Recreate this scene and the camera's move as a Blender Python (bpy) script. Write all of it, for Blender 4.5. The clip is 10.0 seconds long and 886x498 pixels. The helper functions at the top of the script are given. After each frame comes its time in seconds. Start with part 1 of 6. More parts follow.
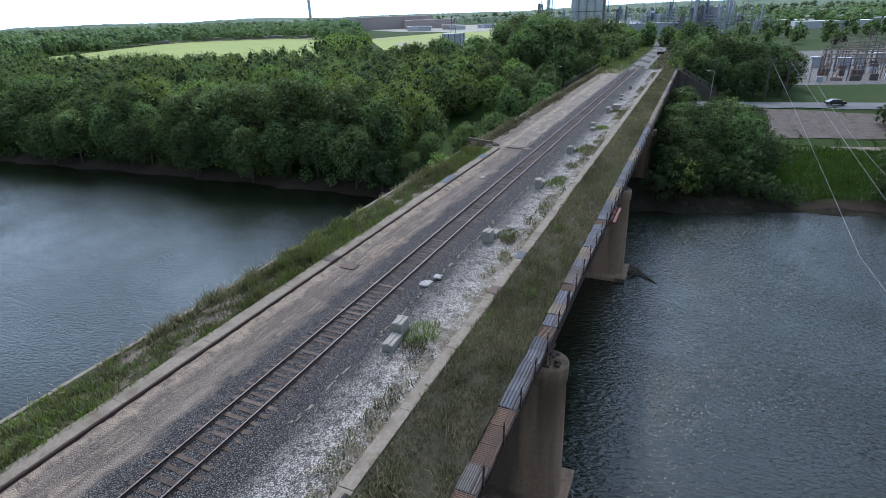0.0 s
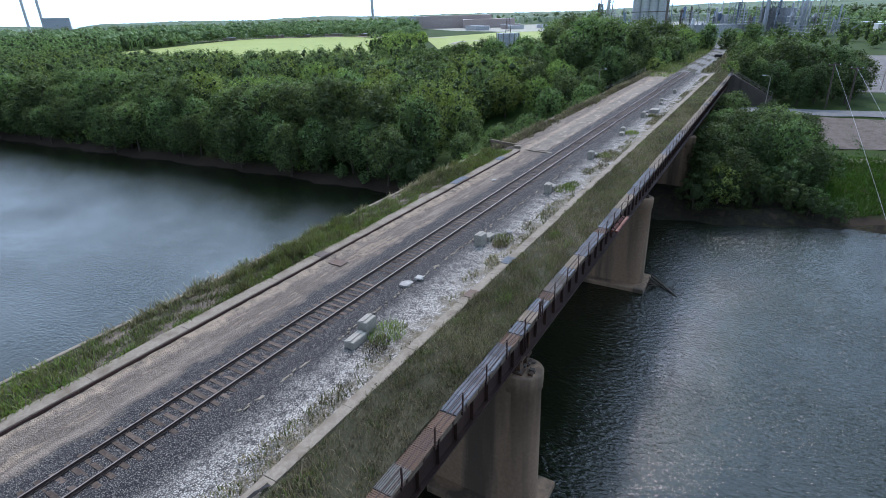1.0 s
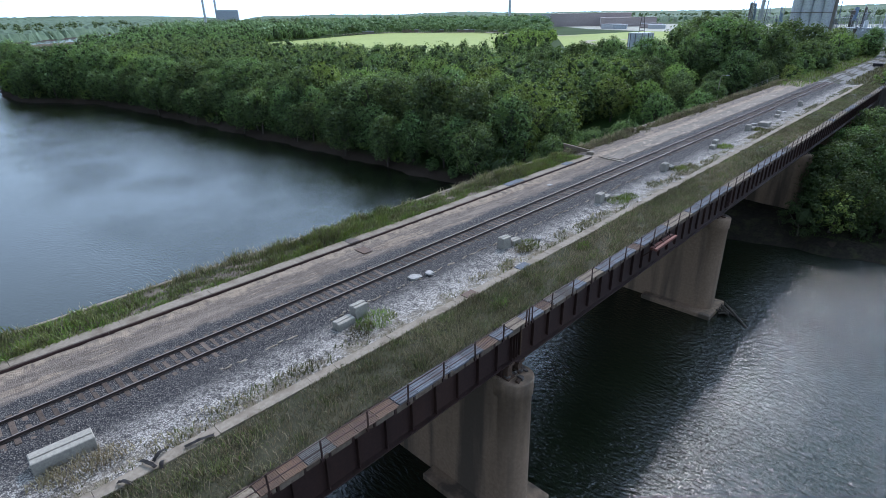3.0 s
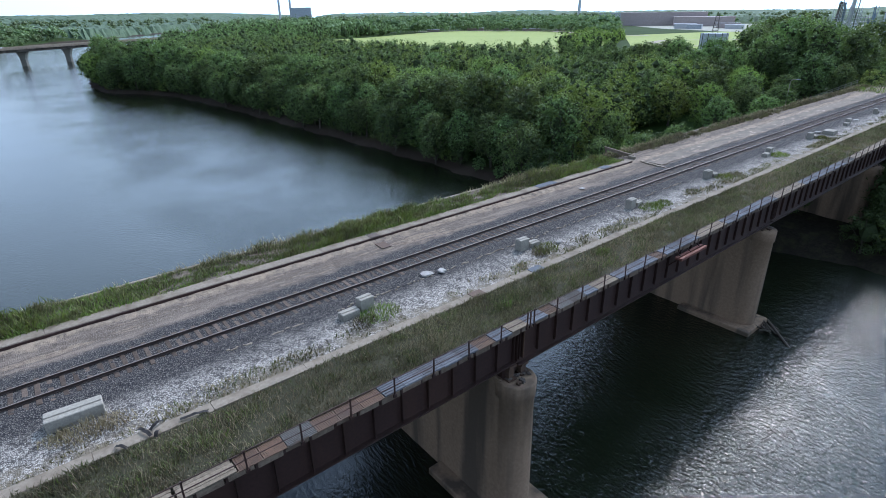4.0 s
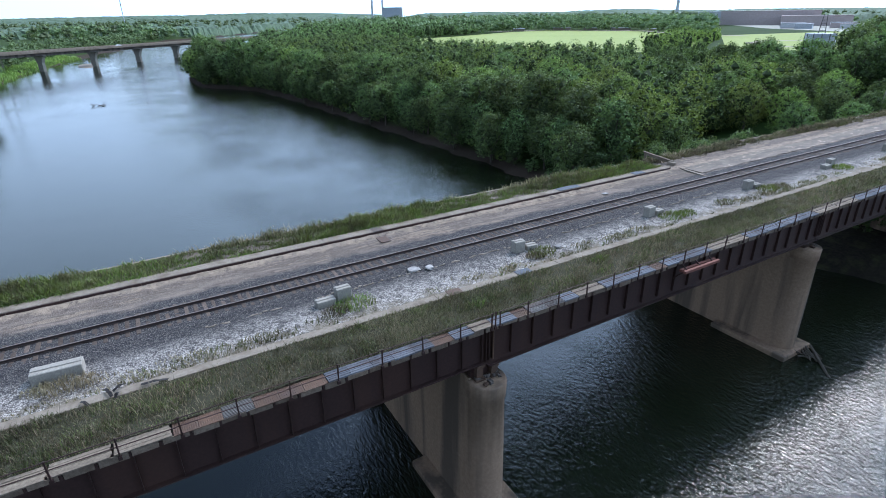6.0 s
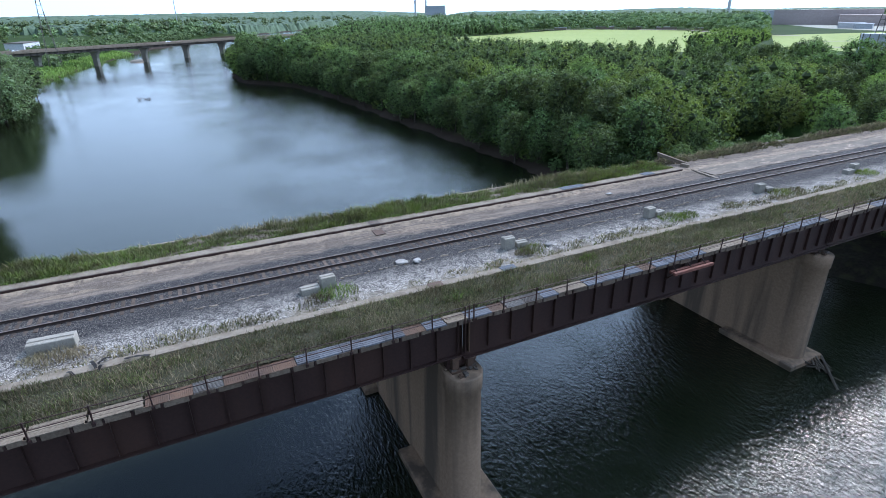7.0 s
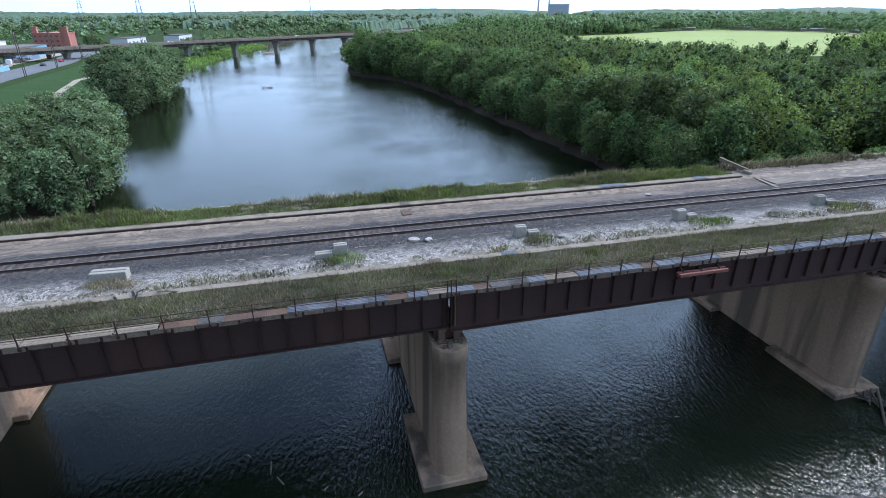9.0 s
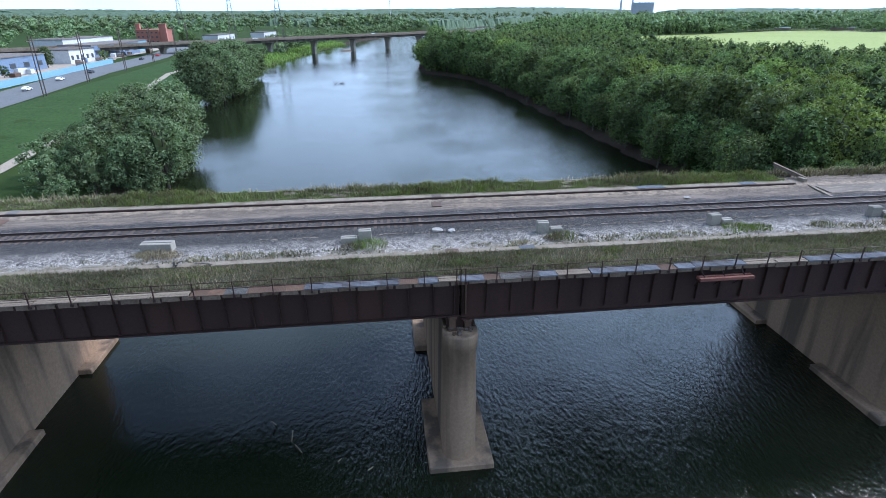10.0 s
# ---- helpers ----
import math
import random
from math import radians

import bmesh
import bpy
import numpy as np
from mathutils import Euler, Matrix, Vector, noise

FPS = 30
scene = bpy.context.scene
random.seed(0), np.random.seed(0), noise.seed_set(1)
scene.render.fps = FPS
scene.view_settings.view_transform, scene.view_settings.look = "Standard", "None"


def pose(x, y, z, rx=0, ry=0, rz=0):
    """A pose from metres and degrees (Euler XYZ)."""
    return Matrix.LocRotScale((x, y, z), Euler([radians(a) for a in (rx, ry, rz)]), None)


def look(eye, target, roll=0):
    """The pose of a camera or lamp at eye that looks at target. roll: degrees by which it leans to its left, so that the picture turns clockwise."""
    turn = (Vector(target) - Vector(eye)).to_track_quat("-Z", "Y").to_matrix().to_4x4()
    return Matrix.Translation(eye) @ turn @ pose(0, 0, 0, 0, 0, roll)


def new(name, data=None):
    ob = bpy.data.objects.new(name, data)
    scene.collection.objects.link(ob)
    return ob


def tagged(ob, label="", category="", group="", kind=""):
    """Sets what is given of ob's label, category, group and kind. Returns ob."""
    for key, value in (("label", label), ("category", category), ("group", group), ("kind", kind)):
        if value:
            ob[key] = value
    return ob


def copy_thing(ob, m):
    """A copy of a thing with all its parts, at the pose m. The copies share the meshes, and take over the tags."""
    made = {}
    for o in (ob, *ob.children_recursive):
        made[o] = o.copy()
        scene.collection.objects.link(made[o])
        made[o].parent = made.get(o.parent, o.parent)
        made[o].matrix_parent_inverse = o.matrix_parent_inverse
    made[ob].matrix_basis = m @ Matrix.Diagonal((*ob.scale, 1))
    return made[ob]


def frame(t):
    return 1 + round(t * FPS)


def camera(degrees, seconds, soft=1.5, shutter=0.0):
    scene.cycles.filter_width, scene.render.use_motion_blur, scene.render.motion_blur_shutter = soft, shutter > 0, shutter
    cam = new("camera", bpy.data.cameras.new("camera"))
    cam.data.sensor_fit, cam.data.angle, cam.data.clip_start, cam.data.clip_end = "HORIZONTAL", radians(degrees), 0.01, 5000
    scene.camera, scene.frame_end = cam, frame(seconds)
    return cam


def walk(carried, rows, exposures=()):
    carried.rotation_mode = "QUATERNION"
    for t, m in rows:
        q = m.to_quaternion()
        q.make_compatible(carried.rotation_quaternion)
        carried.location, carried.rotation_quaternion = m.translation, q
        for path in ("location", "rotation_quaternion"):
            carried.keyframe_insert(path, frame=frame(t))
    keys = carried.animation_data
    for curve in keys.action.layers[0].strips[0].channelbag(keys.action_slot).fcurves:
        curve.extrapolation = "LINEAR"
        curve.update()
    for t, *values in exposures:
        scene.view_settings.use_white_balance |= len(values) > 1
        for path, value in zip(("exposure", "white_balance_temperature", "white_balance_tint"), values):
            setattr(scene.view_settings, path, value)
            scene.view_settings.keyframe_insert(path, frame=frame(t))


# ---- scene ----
# camera and its flight
cam = camera(79.12, 10.0, 0.7)
PATH = [
    (0.0, 16.772, 2.960, 32.296, 66.252, 1.864, 24.407),
    (0.5, 18.915, 4.052, 32.306, 66.312, 1.785, 27.323),
    (1.0, 20.868, 5.021, 32.377, 66.349, 1.557, 30.450),
    (1.5, 22.614, 5.941, 32.456, 66.339, 1.332, 33.632),
    (2.0, 24.182, 6.836, 32.513, 66.345, 1.134, 36.735),
    (2.5, 25.638, 7.708, 32.612, 66.321, 0.981, 40.143),
    (3.0, 26.934, 8.545, 32.701, 66.287, 0.809, 43.941),
    (4.5, 30.288, 11.649, 32.827, 66.177, 0.560, 53.255),
    (5.0, 31.248, 12.822, 32.815, 66.185, 0.595, 55.494),
    (5.5, 32.204, 14.073, 32.807, 66.247, 0.724, 57.468),
    (7.0, 35.569, 18.114, 32.712, 66.149, 0.633, 63.667),
    (7.5, 36.870, 19.532, 32.661, 66.129, 0.609, 66.183),
    (8.0, 38.201, 20.974, 32.609, 66.107, 0.572, 69.026),
    (8.5, 39.462, 22.327, 32.514, 66.143, 0.407, 72.048),
    (9.0, 40.685, 23.653, 32.465, 66.073, 0.271, 75.709),
    (9.5, 41.752, 25.134, 32.403, 66.006, 0.206, 79.816),
    (10.0, 42.682, 26.828, 32.364, 65.982, 0.214, 83.390),
]
walk(cam, [(t, pose(x, y, z, rx, ry, rz)) for t, x, y, z, rx, ry, rz in PATH], ((0.0, -0.46, 5880, 19), (1.0, -0.28, 5820, 19), (3.0, -0.32, 5730, 18), (5.5, -0.19, 5590, 18), (10.0, -0.10, 5570, 19)))

# ---- light ----
SUN_EL, SUN_AZ = 44.5, 20.0  # degrees; azimuth from +y towards -x
world = bpy.data.worlds.new("world")
scene.world = world
world.use_nodes = True
wn, wl = world.node_tree.nodes, world.node_tree.links
wn.clear()
sky = wn.new("ShaderNodeTexSky")
sky.sky_type, sky.sun_disc = "NISHITA", False
sky.sun_elevation, sky.sun_rotation = radians(SUN_EL), radians(-SUN_AZ)
sky.altitude, sky.air_density, sky.dust_density = 200, 1.3, 0.7
# broken clouds over the whole sky
tc = wn.new("ShaderNodeTexCoord")
mp = wn.new("ShaderNodeMapping")
mp.inputs["Scale"].default_value = (1.0, 1.0, 2.2)
mp.inputs["Location"].default_value = (-4.34, -4.37, 3.5)
cn = wn.new("ShaderNodeTexNoise")
cn.inputs["Scale"].default_value, cn.inputs["Detail"].default_value = 1.3, 8
cr = wn.new("ShaderNodeValToRGB")
cr.color_ramp.elements[0].color = (0.1, 0.1, 0.1, 1)
cr.color_ramp.elements[0].position, cr.color_ramp.elements[1].position = 0.45, 0.59
cm = wn.new("ShaderNodeMix")
cm.data_type = "RGBA"
cm.inputs[7].default_value = (9.5, 12.5, 14.9, 1)
bg = wn.new("ShaderNodeBackground")
bg.inputs["Strength"].default_value = 0.12
wo = wn.new("ShaderNodeOutputWorld")
wl.new(tc.outputs["Generated"], mp.inputs["Vector"])
wl.new(mp.outputs["Vector"], cn.inputs["Vector"])
# clouds close up towards the horizon
sp = wn.new("ShaderNodeSeparateXYZ")
wl.new(tc.outputs["Generated"], sp.inputs[0])
ab = wn.new("ShaderNodeMath")
ab.operation = "ABSOLUTE"
wl.new(sp.outputs[2], ab.inputs[0])
hz = wn.new("ShaderNodeMapRange")
hz.inputs["From Min"].default_value, hz.inputs["From Max"].default_value = 0.0, 0.64
hz.inputs["To Min"].default_value, hz.inputs["To Max"].default_value = 0.17, 0.0
wl.new(ab.outputs[0], hz.inputs["Value"])
ad = wn.new("ShaderNodeMath")
wl.new(cn.outputs["Fac"], ad.inputs[0])
wl.new(hz.outputs[0], ad.inputs[1])
wl.new(ad.outputs[0], cr.inputs["Fac"])
wl.new(cr.outputs["Color"], cm.inputs[0])
wl.new(sky.outputs["Color"], cm.inputs[6])
# bright haze round the sun
sun_dir = Vector((-math.sin(radians(SUN_AZ)) * math.cos(radians(SUN_EL)), math.cos(radians(SUN_AZ)) * math.cos(radians(SUN_EL)), math.sin(radians(SUN_EL))))
dp = wn.new("ShaderNodeVectorMath")
dp.operation = "DOT_PRODUCT"
wl.new(tc.outputs["Generated"], dp.inputs[0])
dp.inputs[1].default_value = sun_dir
mx = wn.new("ShaderNodeMath")
mx.operation = "MAXIMUM"
wl.new(dp.outputs["Value"], mx.inputs[0])
mx.inputs[1].default_value = 0.0
pw = wn.new("ShaderNodeMath")
pw.operation = "POWER"
wl.new(mx.outputs[0], pw.inputs[0])
pw.inputs[1].default_value = 2.5
gl = wn.new("ShaderNodeMath")
gl.operation = "MULTIPLY_ADD"
wl.new(pw.outputs[0], gl.inputs[0])
gl.inputs[1].default_value, gl.inputs[2].default_value = 2.5, 0.97
sc_ = wn.new("ShaderNodeVectorMath")
sc_.operation = "SCALE"
wl.new(cm.outputs[2], sc_.inputs[0])
wl.new(gl.outputs[0], sc_.inputs["Scale"])
wl.new(sc_.outputs[0], bg.inputs["Color"])
wl.new(bg.outputs["Background"], wo.inputs["Surface"])

sun_data = bpy.data.lights.new("sun", "SUN")
sun_data.energy, sun_data.angle, sun_data.color = 3.9, radians(8.0), (1.0, 0.92, 0.80)
sun = new("sun", sun_data)
sd = Vector((-math.sin(radians(SUN_AZ)) * math.cos(radians(SUN_EL)), math.cos(radians(SUN_AZ)) * math.cos(radians(SUN_EL)), math.sin(radians(SUN_EL))))
sun.matrix_world = look(sd * 300, (0, 0, 0))

# ---- materials ----
def nodes_of(name):
    m = bpy.data.materials.new(name)
    m.use_nodes = True
    n, l = m.node_tree.nodes, m.node_tree.links
    return m, n, l, n["Principled BSDF"]


def noise_node(n, l, vec, scale, detail=6, rough=0.6, distort=0.0):
    t = n.new("ShaderNodeTexNoise")
    t.inputs["Scale"].default_value, t.inputs["Detail"].default_value = scale, detail
    t.inputs["Roughness"].default_value, t.inputs["Distortion"].default_value = rough, distort
    l.new(vec, t.inputs["Vector"])
    return t


def mix_rgb(n, l, fac, a, b, mode="MIX"):
    m = n.new("ShaderNodeMix")
    m.data_type, m.blend_type = "RGBA", mode
    for sock, v in ((m.inputs[0], fac), (m.inputs[6], a), (m.inputs[7], b)):
        if isinstance(v, (int, float)):
            sock.default_value = v
        elif isinstance(v, tuple):
            sock.default_value = (*v, 1) if len(v) == 3 else v
        else:
            l.new(v, sock)
    return m.outputs[2]


def ramp(n, l, fac, lo, hi, a=(0, 0, 0), b=(1, 1, 1)):
    r = n.new("ShaderNodeValToRGB")
    e = r.color_ramp.elements
    e[0].position, e[1].position = lo, hi
    e[0].color, e[1].color = (*a, 1), (*b, 1)
    l.new(fac, r.inputs["Fac"])
    return r.outputs["Color"]


def math_node(n, l, op, a, b=0.0, c=0.0):
    m = n.new("ShaderNodeMath")
    m.operation = op
    for sock, v in zip(m.inputs, (a, b, c)):
        if isinstance(v, (int, float)):
            sock.default_value = v
        else:
            l.new(v, sock)
    return m.outputs[0]


def surface(name, dark, light, big=0.3, fine=12.0, stain=(0, 0, 0), stain_amount=0.0, rough=0.85, bump=0.3, metal=0.0, vary=0.0, streak=False):
    """A worn surface: fine grain between two colours, large blotches, stains and a fine relief."""
    m, n, l, p = nodes_of(name)
    geo = n.new("ShaderNodeNewGeometry")
    pos = geo.outputs["Position"]
    f = noise_node(n, l, pos, fine, 8, 0.65)
    b = noise_node(n, l, pos, big, 5, 0.6)
    col = mix_rgb(n, l, ramp(n, l, f.outputs["Fac"], 0.3, 0.7), dark, light)
    col = mix_rgb(n, l, ramp(n, l, b.outputs["Fac"], 0.35, 0.65), col, mix_rgb(n, l, 0.35, col, dark))
    if stain_amount:
        vec = pos
        if streak:
            mp = n.new("ShaderNodeMapping")
            mp.inputs["Scale"].default_value = (1.0, 1.0, 0.08)
            l.new(pos, mp.inputs["Vector"])
            vec = mp.outputs["Vector"]
        s = noise_node(n, l, vec, 0.42 if streak else 0.7, 4 if streak else 6, 0.55)
        sf = math_node(n, l, "MULTIPLY", ramp(n, l, s.outputs["Fac"], 0.47 if streak else 0.5, 0.61 if streak else 0.68), stain_amount)
        col = mix_rgb(n, l, sf, col, stain)
    if vary:
        oi = n.new("ShaderNodeObjectInfo")
        hsv = n.new("ShaderNodeHueSaturation")
        l.new(math_node(n, l, "MULTIPLY_ADD", oi.outputs["Random"], 2 * vary, 1 - vary), hsv.inputs["Value"])
        l.new(col, hsv.inputs["Color"])
        col = hsv.outputs["Color"]
    l.new(col, p.inputs["Base Color"])
    p.inputs["Roughness"].default_value, p.inputs["Metallic"].default_value = rough, metal
    if rough >= 0.85:
        p.inputs["Specular IOR Level"].default_value = 0.1
    bn = n.new("ShaderNodeBump")
    bn.inputs["Strength"].default_value, bn.inputs["Distance"].default_value = bump, 0.03
    l.new(f.outputs["Fac"], bn.inputs["Height"])
    l.new(bn.outputs["Normal"], p.inputs["Normal"])
    return m


def leaf_material(name, dark, light, hue=0.018, value=0.36, tint=(1.0, 1.15, 0.5), other=None):
    m, n, l, p = nodes_of(name)
    geo, oi = n.new("ShaderNodeNewGeometry"), n.new("ShaderNodeObjectInfo")
    col = mix_rgb(n, l, geo.outputs["Random Per Island"], dark, light)
    big = noise_node(n, l, geo.outputs["Position"], 0.12, 3)
    col = mix_rgb(n, l, math_node(n, l, "MULTIPLY", ramp(n, l, big.outputs["Fac"], 0.42, 0.66), 0.4), col, light)
    if other:
        tuft = noise_node(n, l, geo.outputs["Position"], 0.9, 5, 0.65).outputs["Fac"]
        col = mix_rgb(n, l, math_node(n, l, "MULTIPLY", ramp(n, l, tuft, 0.46, 0.60), 0.85), col, mix_rgb(n, l, geo.outputs["Random Per Island"], *other))
    hsv = n.new("ShaderNodeHueSaturation")
    l.new(math_node(n, l, "MULTIPLY_ADD", oi.outputs["Random"], 2 * hue, 0.5 - hue), hsv.inputs["Hue"])
    stand = noise_node(n, l, geo.outputs["Position"], 0.16, 2, 0.5).outputs["Fac"]
    own = math_node(n, l, "MULTIPLY_ADD", oi.outputs["Random"], 2 * value, 1 - value)
    l.new(math_node(n, l, "MULTIPLY", own, math_node(n, l, "MULTIPLY_ADD", stand, 1.5, 0.25)), hsv.inputs["Value"])
    l.new(col, hsv.inputs["Color"])
    l.new(hsv.outputs["Color"], p.inputs["Base Color"])
    p.inputs["Roughness"].default_value, p.inputs["Specular IOR Level"].default_value = 0.65, 0.1
    tr = n.new("ShaderNodeBsdfTranslucent")
    l.new(mix_rgb(n, l, 1.0, hsv.outputs["Color"], tint, "MULTIPLY"), tr.inputs["Color"])
    ms = n.new("ShaderNodeMixShader")
    ms.inputs[0].default_value = 0.3
    l.new(p.outputs[0], ms.inputs[1])
    l.new(tr.outputs[0], ms.inputs[2])
    l.new(ms.outputs[0], n["Material Output"].inputs["Surface"])
    return m


LEAF = leaf_material("leaf_green", (0.06, 0.093, 0.036), (0.15, 0.2, 0.076), 0.02, 0.36)
# Darker copy of LEAF; shade at abutment and bridge is put into its colour.
LEAF_SHADED = leaf_material("leaf_green_shaded", (0.034, 0.054, 0.022), (0.08, 0.112, 0.042), 0.02, 0.2)
LEAF_WARM = leaf_material("leaf_yellow_green", (0.12, 0.17, 0.044), (0.215, 0.272, 0.08), 0.018, 0.25)
# Paler and bluer than LEAF: some distance haze is mixed into this colour.
LEAF_HAZED = leaf_material("leaf_far_hazed", (0.088, 0.13, 0.064), (0.20, 0.255, 0.125))
LEAF_WILLOW = leaf_material("leaf_willow", (0.07, 0.1, 0.05), (0.16, 0.205, 0.105), 0.015, 0.2)
GRASS = leaf_material("grass_blade", (0.045, 0.038, 0.024), (0.19, 0.165, 0.11), 0.02, 0.1, (1.0, 1.02, 0.72), ((0.045, 0.052, 0.02), (0.15, 0.165, 0.07)))
GRASS_LUSH = leaf_material("grass_lush", (0.062, 0.095, 0.022), (0.185, 0.232, 0.066), 0.018, 0.15, (1.0, 1.1, 0.55), ((0.06, 0.055, 0.03), (0.19, 0.165, 0.095)))
GRASS_DRY = leaf_material("grass_dry", (0.13, 0.10, 0.062), (0.32, 0.265, 0.175), 0.02, 0.2, (1.0, 1.0, 0.85))
# Dark green for the solid inside of crowns: shade between leaf clumps, as colour.
CROWN_SHADE = surface("crown_shade", (0.03, 0.043, 0.018), (0.066, 0.086, 0.036), 1.0, 6, rough=0.95)
BARK = surface("bark", (0.05, 0.04, 0.03), (0.12, 0.10, 0.08), 0.5, 9, rough=0.95)
CONCRETE = surface("old_concrete", (0.155, 0.127, 0.096), (0.265, 0.22, 0.17), 0.45, 5, (0.115, 0.088, 0.062), 0.8, 0.9, 0.25)
PIER_CONCRETE = surface("pier_concrete", (0.215, 0.14, 0.09), (0.31, 0.213, 0.142), 0.2, 4, (0.08, 0.063, 0.048), 0.85, 0.9, 0.2, streak=True)
WHITE_BLOCK = surface("pale_block", (0.20, 0.18, 0.148), (0.335, 0.305, 0.255), 0.8, 9, (0.17, 0.155, 0.13), 0.6, 0.85, 0.2)
RUST_STEEL = surface("rust_steel", (0.0245, 0.0098, 0.007), (0.046, 0.0185, 0.013), 0.5, 6, (0.085, 0.036, 0.018), 0.2, 0.7, 0.15, 0.2, streak=True)
RUST_BRIGHT = surface("bright_rust", (0.058, 0.033, 0.02), (0.125, 0.066, 0.036), 0.9, 10, (0.05, 0.03, 0.025), 0.5, 0.8, 0.2, 0.1, 0.2)
BLUE_STEEL = surface("blue_grey_steel", (0.074, 0.076, 0.084), (0.136, 0.139, 0.149), 1.2, 8, (0.07, 0.055, 0.05), 0.5, 0.85, 0.1, 0.0, 0.2)
GREY_STEEL = surface("grey_steel", (0.10, 0.09, 0.08), (0.19, 0.172, 0.155), 1.0, 9, (0.12, 0.06, 0.035), 0.5, 0.9, 0.1, 0.0, 0.2)
OLD_WOOD = surface("old_wood", (0.115, 0.09, 0.065), (0.235, 0.19, 0.142), 0.7, 7, (0.12, 0.09, 0.07), 0.4, 0.9, 0.25, 0.0, 0.15)
TIE_WOOD = surface("sleeper_wood", (0.062, 0.045, 0.036), (0.15, 0.115, 0.09), 2.0, 7, (0.05, 0.038, 0.033), 0.6, 0.95, 0.3, 0.0, 0.35)
RAIL_STEEL = surface("rail_side", (0.028, 0.018, 0.014), (0.065, 0.04, 0.03), 1.0, 8, rough=0.7, metal=0.3)
RAIL_TOP = surface("rail_head", (0.12, 0.088, 0.072), (0.20, 0.155, 0.13), 0.6, 5, (0.16, 0.12, 0.10), 0.5, 0.5, 0.05, 0.2)
DARK = surface("dark_scrap", (0.015, 0.013, 0.012), (0.04, 0.033, 0.03), 1.0, 8, rough=0.8)
ASPHALT = surface("asphalt", (0.11, 0.11, 0.11), (0.165, 0.165, 0.16), 0.08, 3, (0.08, 0.08, 0.08), 0.4, 0.9, 0.1)
DIRT_PATH = surface("dirt_path", (0.23, 0.19, 0.145), (0.34, 0.29, 0.225), 0.1, 2, rough=0.95)
STONE = surface("rubble_stone", (0.20, 0.185, 0.165), (0.36, 0.34, 0.31), 0.6, 6, rough=0.9, vary=0.2)

DARK_STONE = surface("stained_rubble", (0.07, 0.055, 0.045), (0.17, 0.14, 0.115), 0.6, 6, rough=0.9, vary=0.2)


def water_material():
    m, n, l, p = nodes_of("river_water")
    geo = n.new("ShaderNodeNewGeometry")
    pos = geo.outputs["Position"]
    big = noise_node(n, l, pos, 0.02, 3)
    col = mix_rgb(n, l, big.outputs["Fac"], (0.006, 0.0085, 0.004), (0.009, 0.0115, 0.0055))
    l.new(col, p.inputs["Base Color"])
    p.inputs["IOR"].default_value = 1.33
    patch = noise_node(n, l, pos, 0.045, 4)
    l.new(math_node(n, l, "MULTIPLY_ADD", ramp(n, l, patch.outputs["Fac"], 0.35, 0.7), 0.02, 0.03), p.inputs["Roughness"])
    mp = n.new("ShaderNodeMapping")
    mp.inputs["Rotation"].default_value = (0, 0, radians(25))
    mp.inputs["Scale"].default_value = (0.6, 1.25, 1.0)
    l.new(pos, mp.inputs["Vector"])
    w1 = noise_node(n, l, mp.outputs["Vector"], 2.5, 4, 0.5, 0.4)
    w2 = noise_node(n, l, mp.outputs["Vector"], 0.16, 3, 0.5, 0.2)
    # wind ruffles the reach east of the bridge more than the sheltered one
    sx = n.new("ShaderNodeSeparateXYZ")
    l.new(pos, sx.inputs[0])
    wind = n.new("ShaderNodeMapRange")
    for k, v in (("From Min", -14.0), ("From Max", 12.0), ("To Min", 0.125), ("To Max", 0.225)):
        wind.inputs[k].default_value = v
    l.new(sx.outputs[0], wind.inputs["Value"])
    lee = n.new("ShaderNodeMapRange")
    for k, v in (("From Min", 17.0), ("From Max", 32.0), ("To Min", 0.28), ("To Max", 1.0)):
        lee.inputs[k].default_value = v
    l.new(sx.outputs[1], lee.inputs["Value"])
    amp = math_node(n, l, "MULTIPLY", math_node(n, l, "MULTIPLY", wind.outputs[0], lee.outputs[0]), math_node(n, l, "MULTIPLY_ADD", ramp(n, l, patch.outputs["Fac"], 0.40, 0.62), 0.6, 0.6))
    w3 = noise_node(n, l, mp.outputs["Vector"], 7.5, 2, 0.5, 0.2)
    fine = math_node(n, l, "MULTIPLY_ADD", w3.outputs["Fac"], 0.22, w1.outputs["Fac"])
    h = math_node(n, l, "ADD", math_node(n, l, "MULTIPLY", fine, amp), math_node(n, l, "MULTIPLY", w2.outputs["Fac"], 0.04))
    bn = n.new("ShaderNodeBump")
    bn.inputs["Strength"].default_value, bn.inputs["Distance"].default_value = 1.0, 0.75
    l.new(h, bn.inputs["Height"])
    l.new(bn.outputs["Normal"], p.inputs["Normal"])
    return m


WATER = water_material()


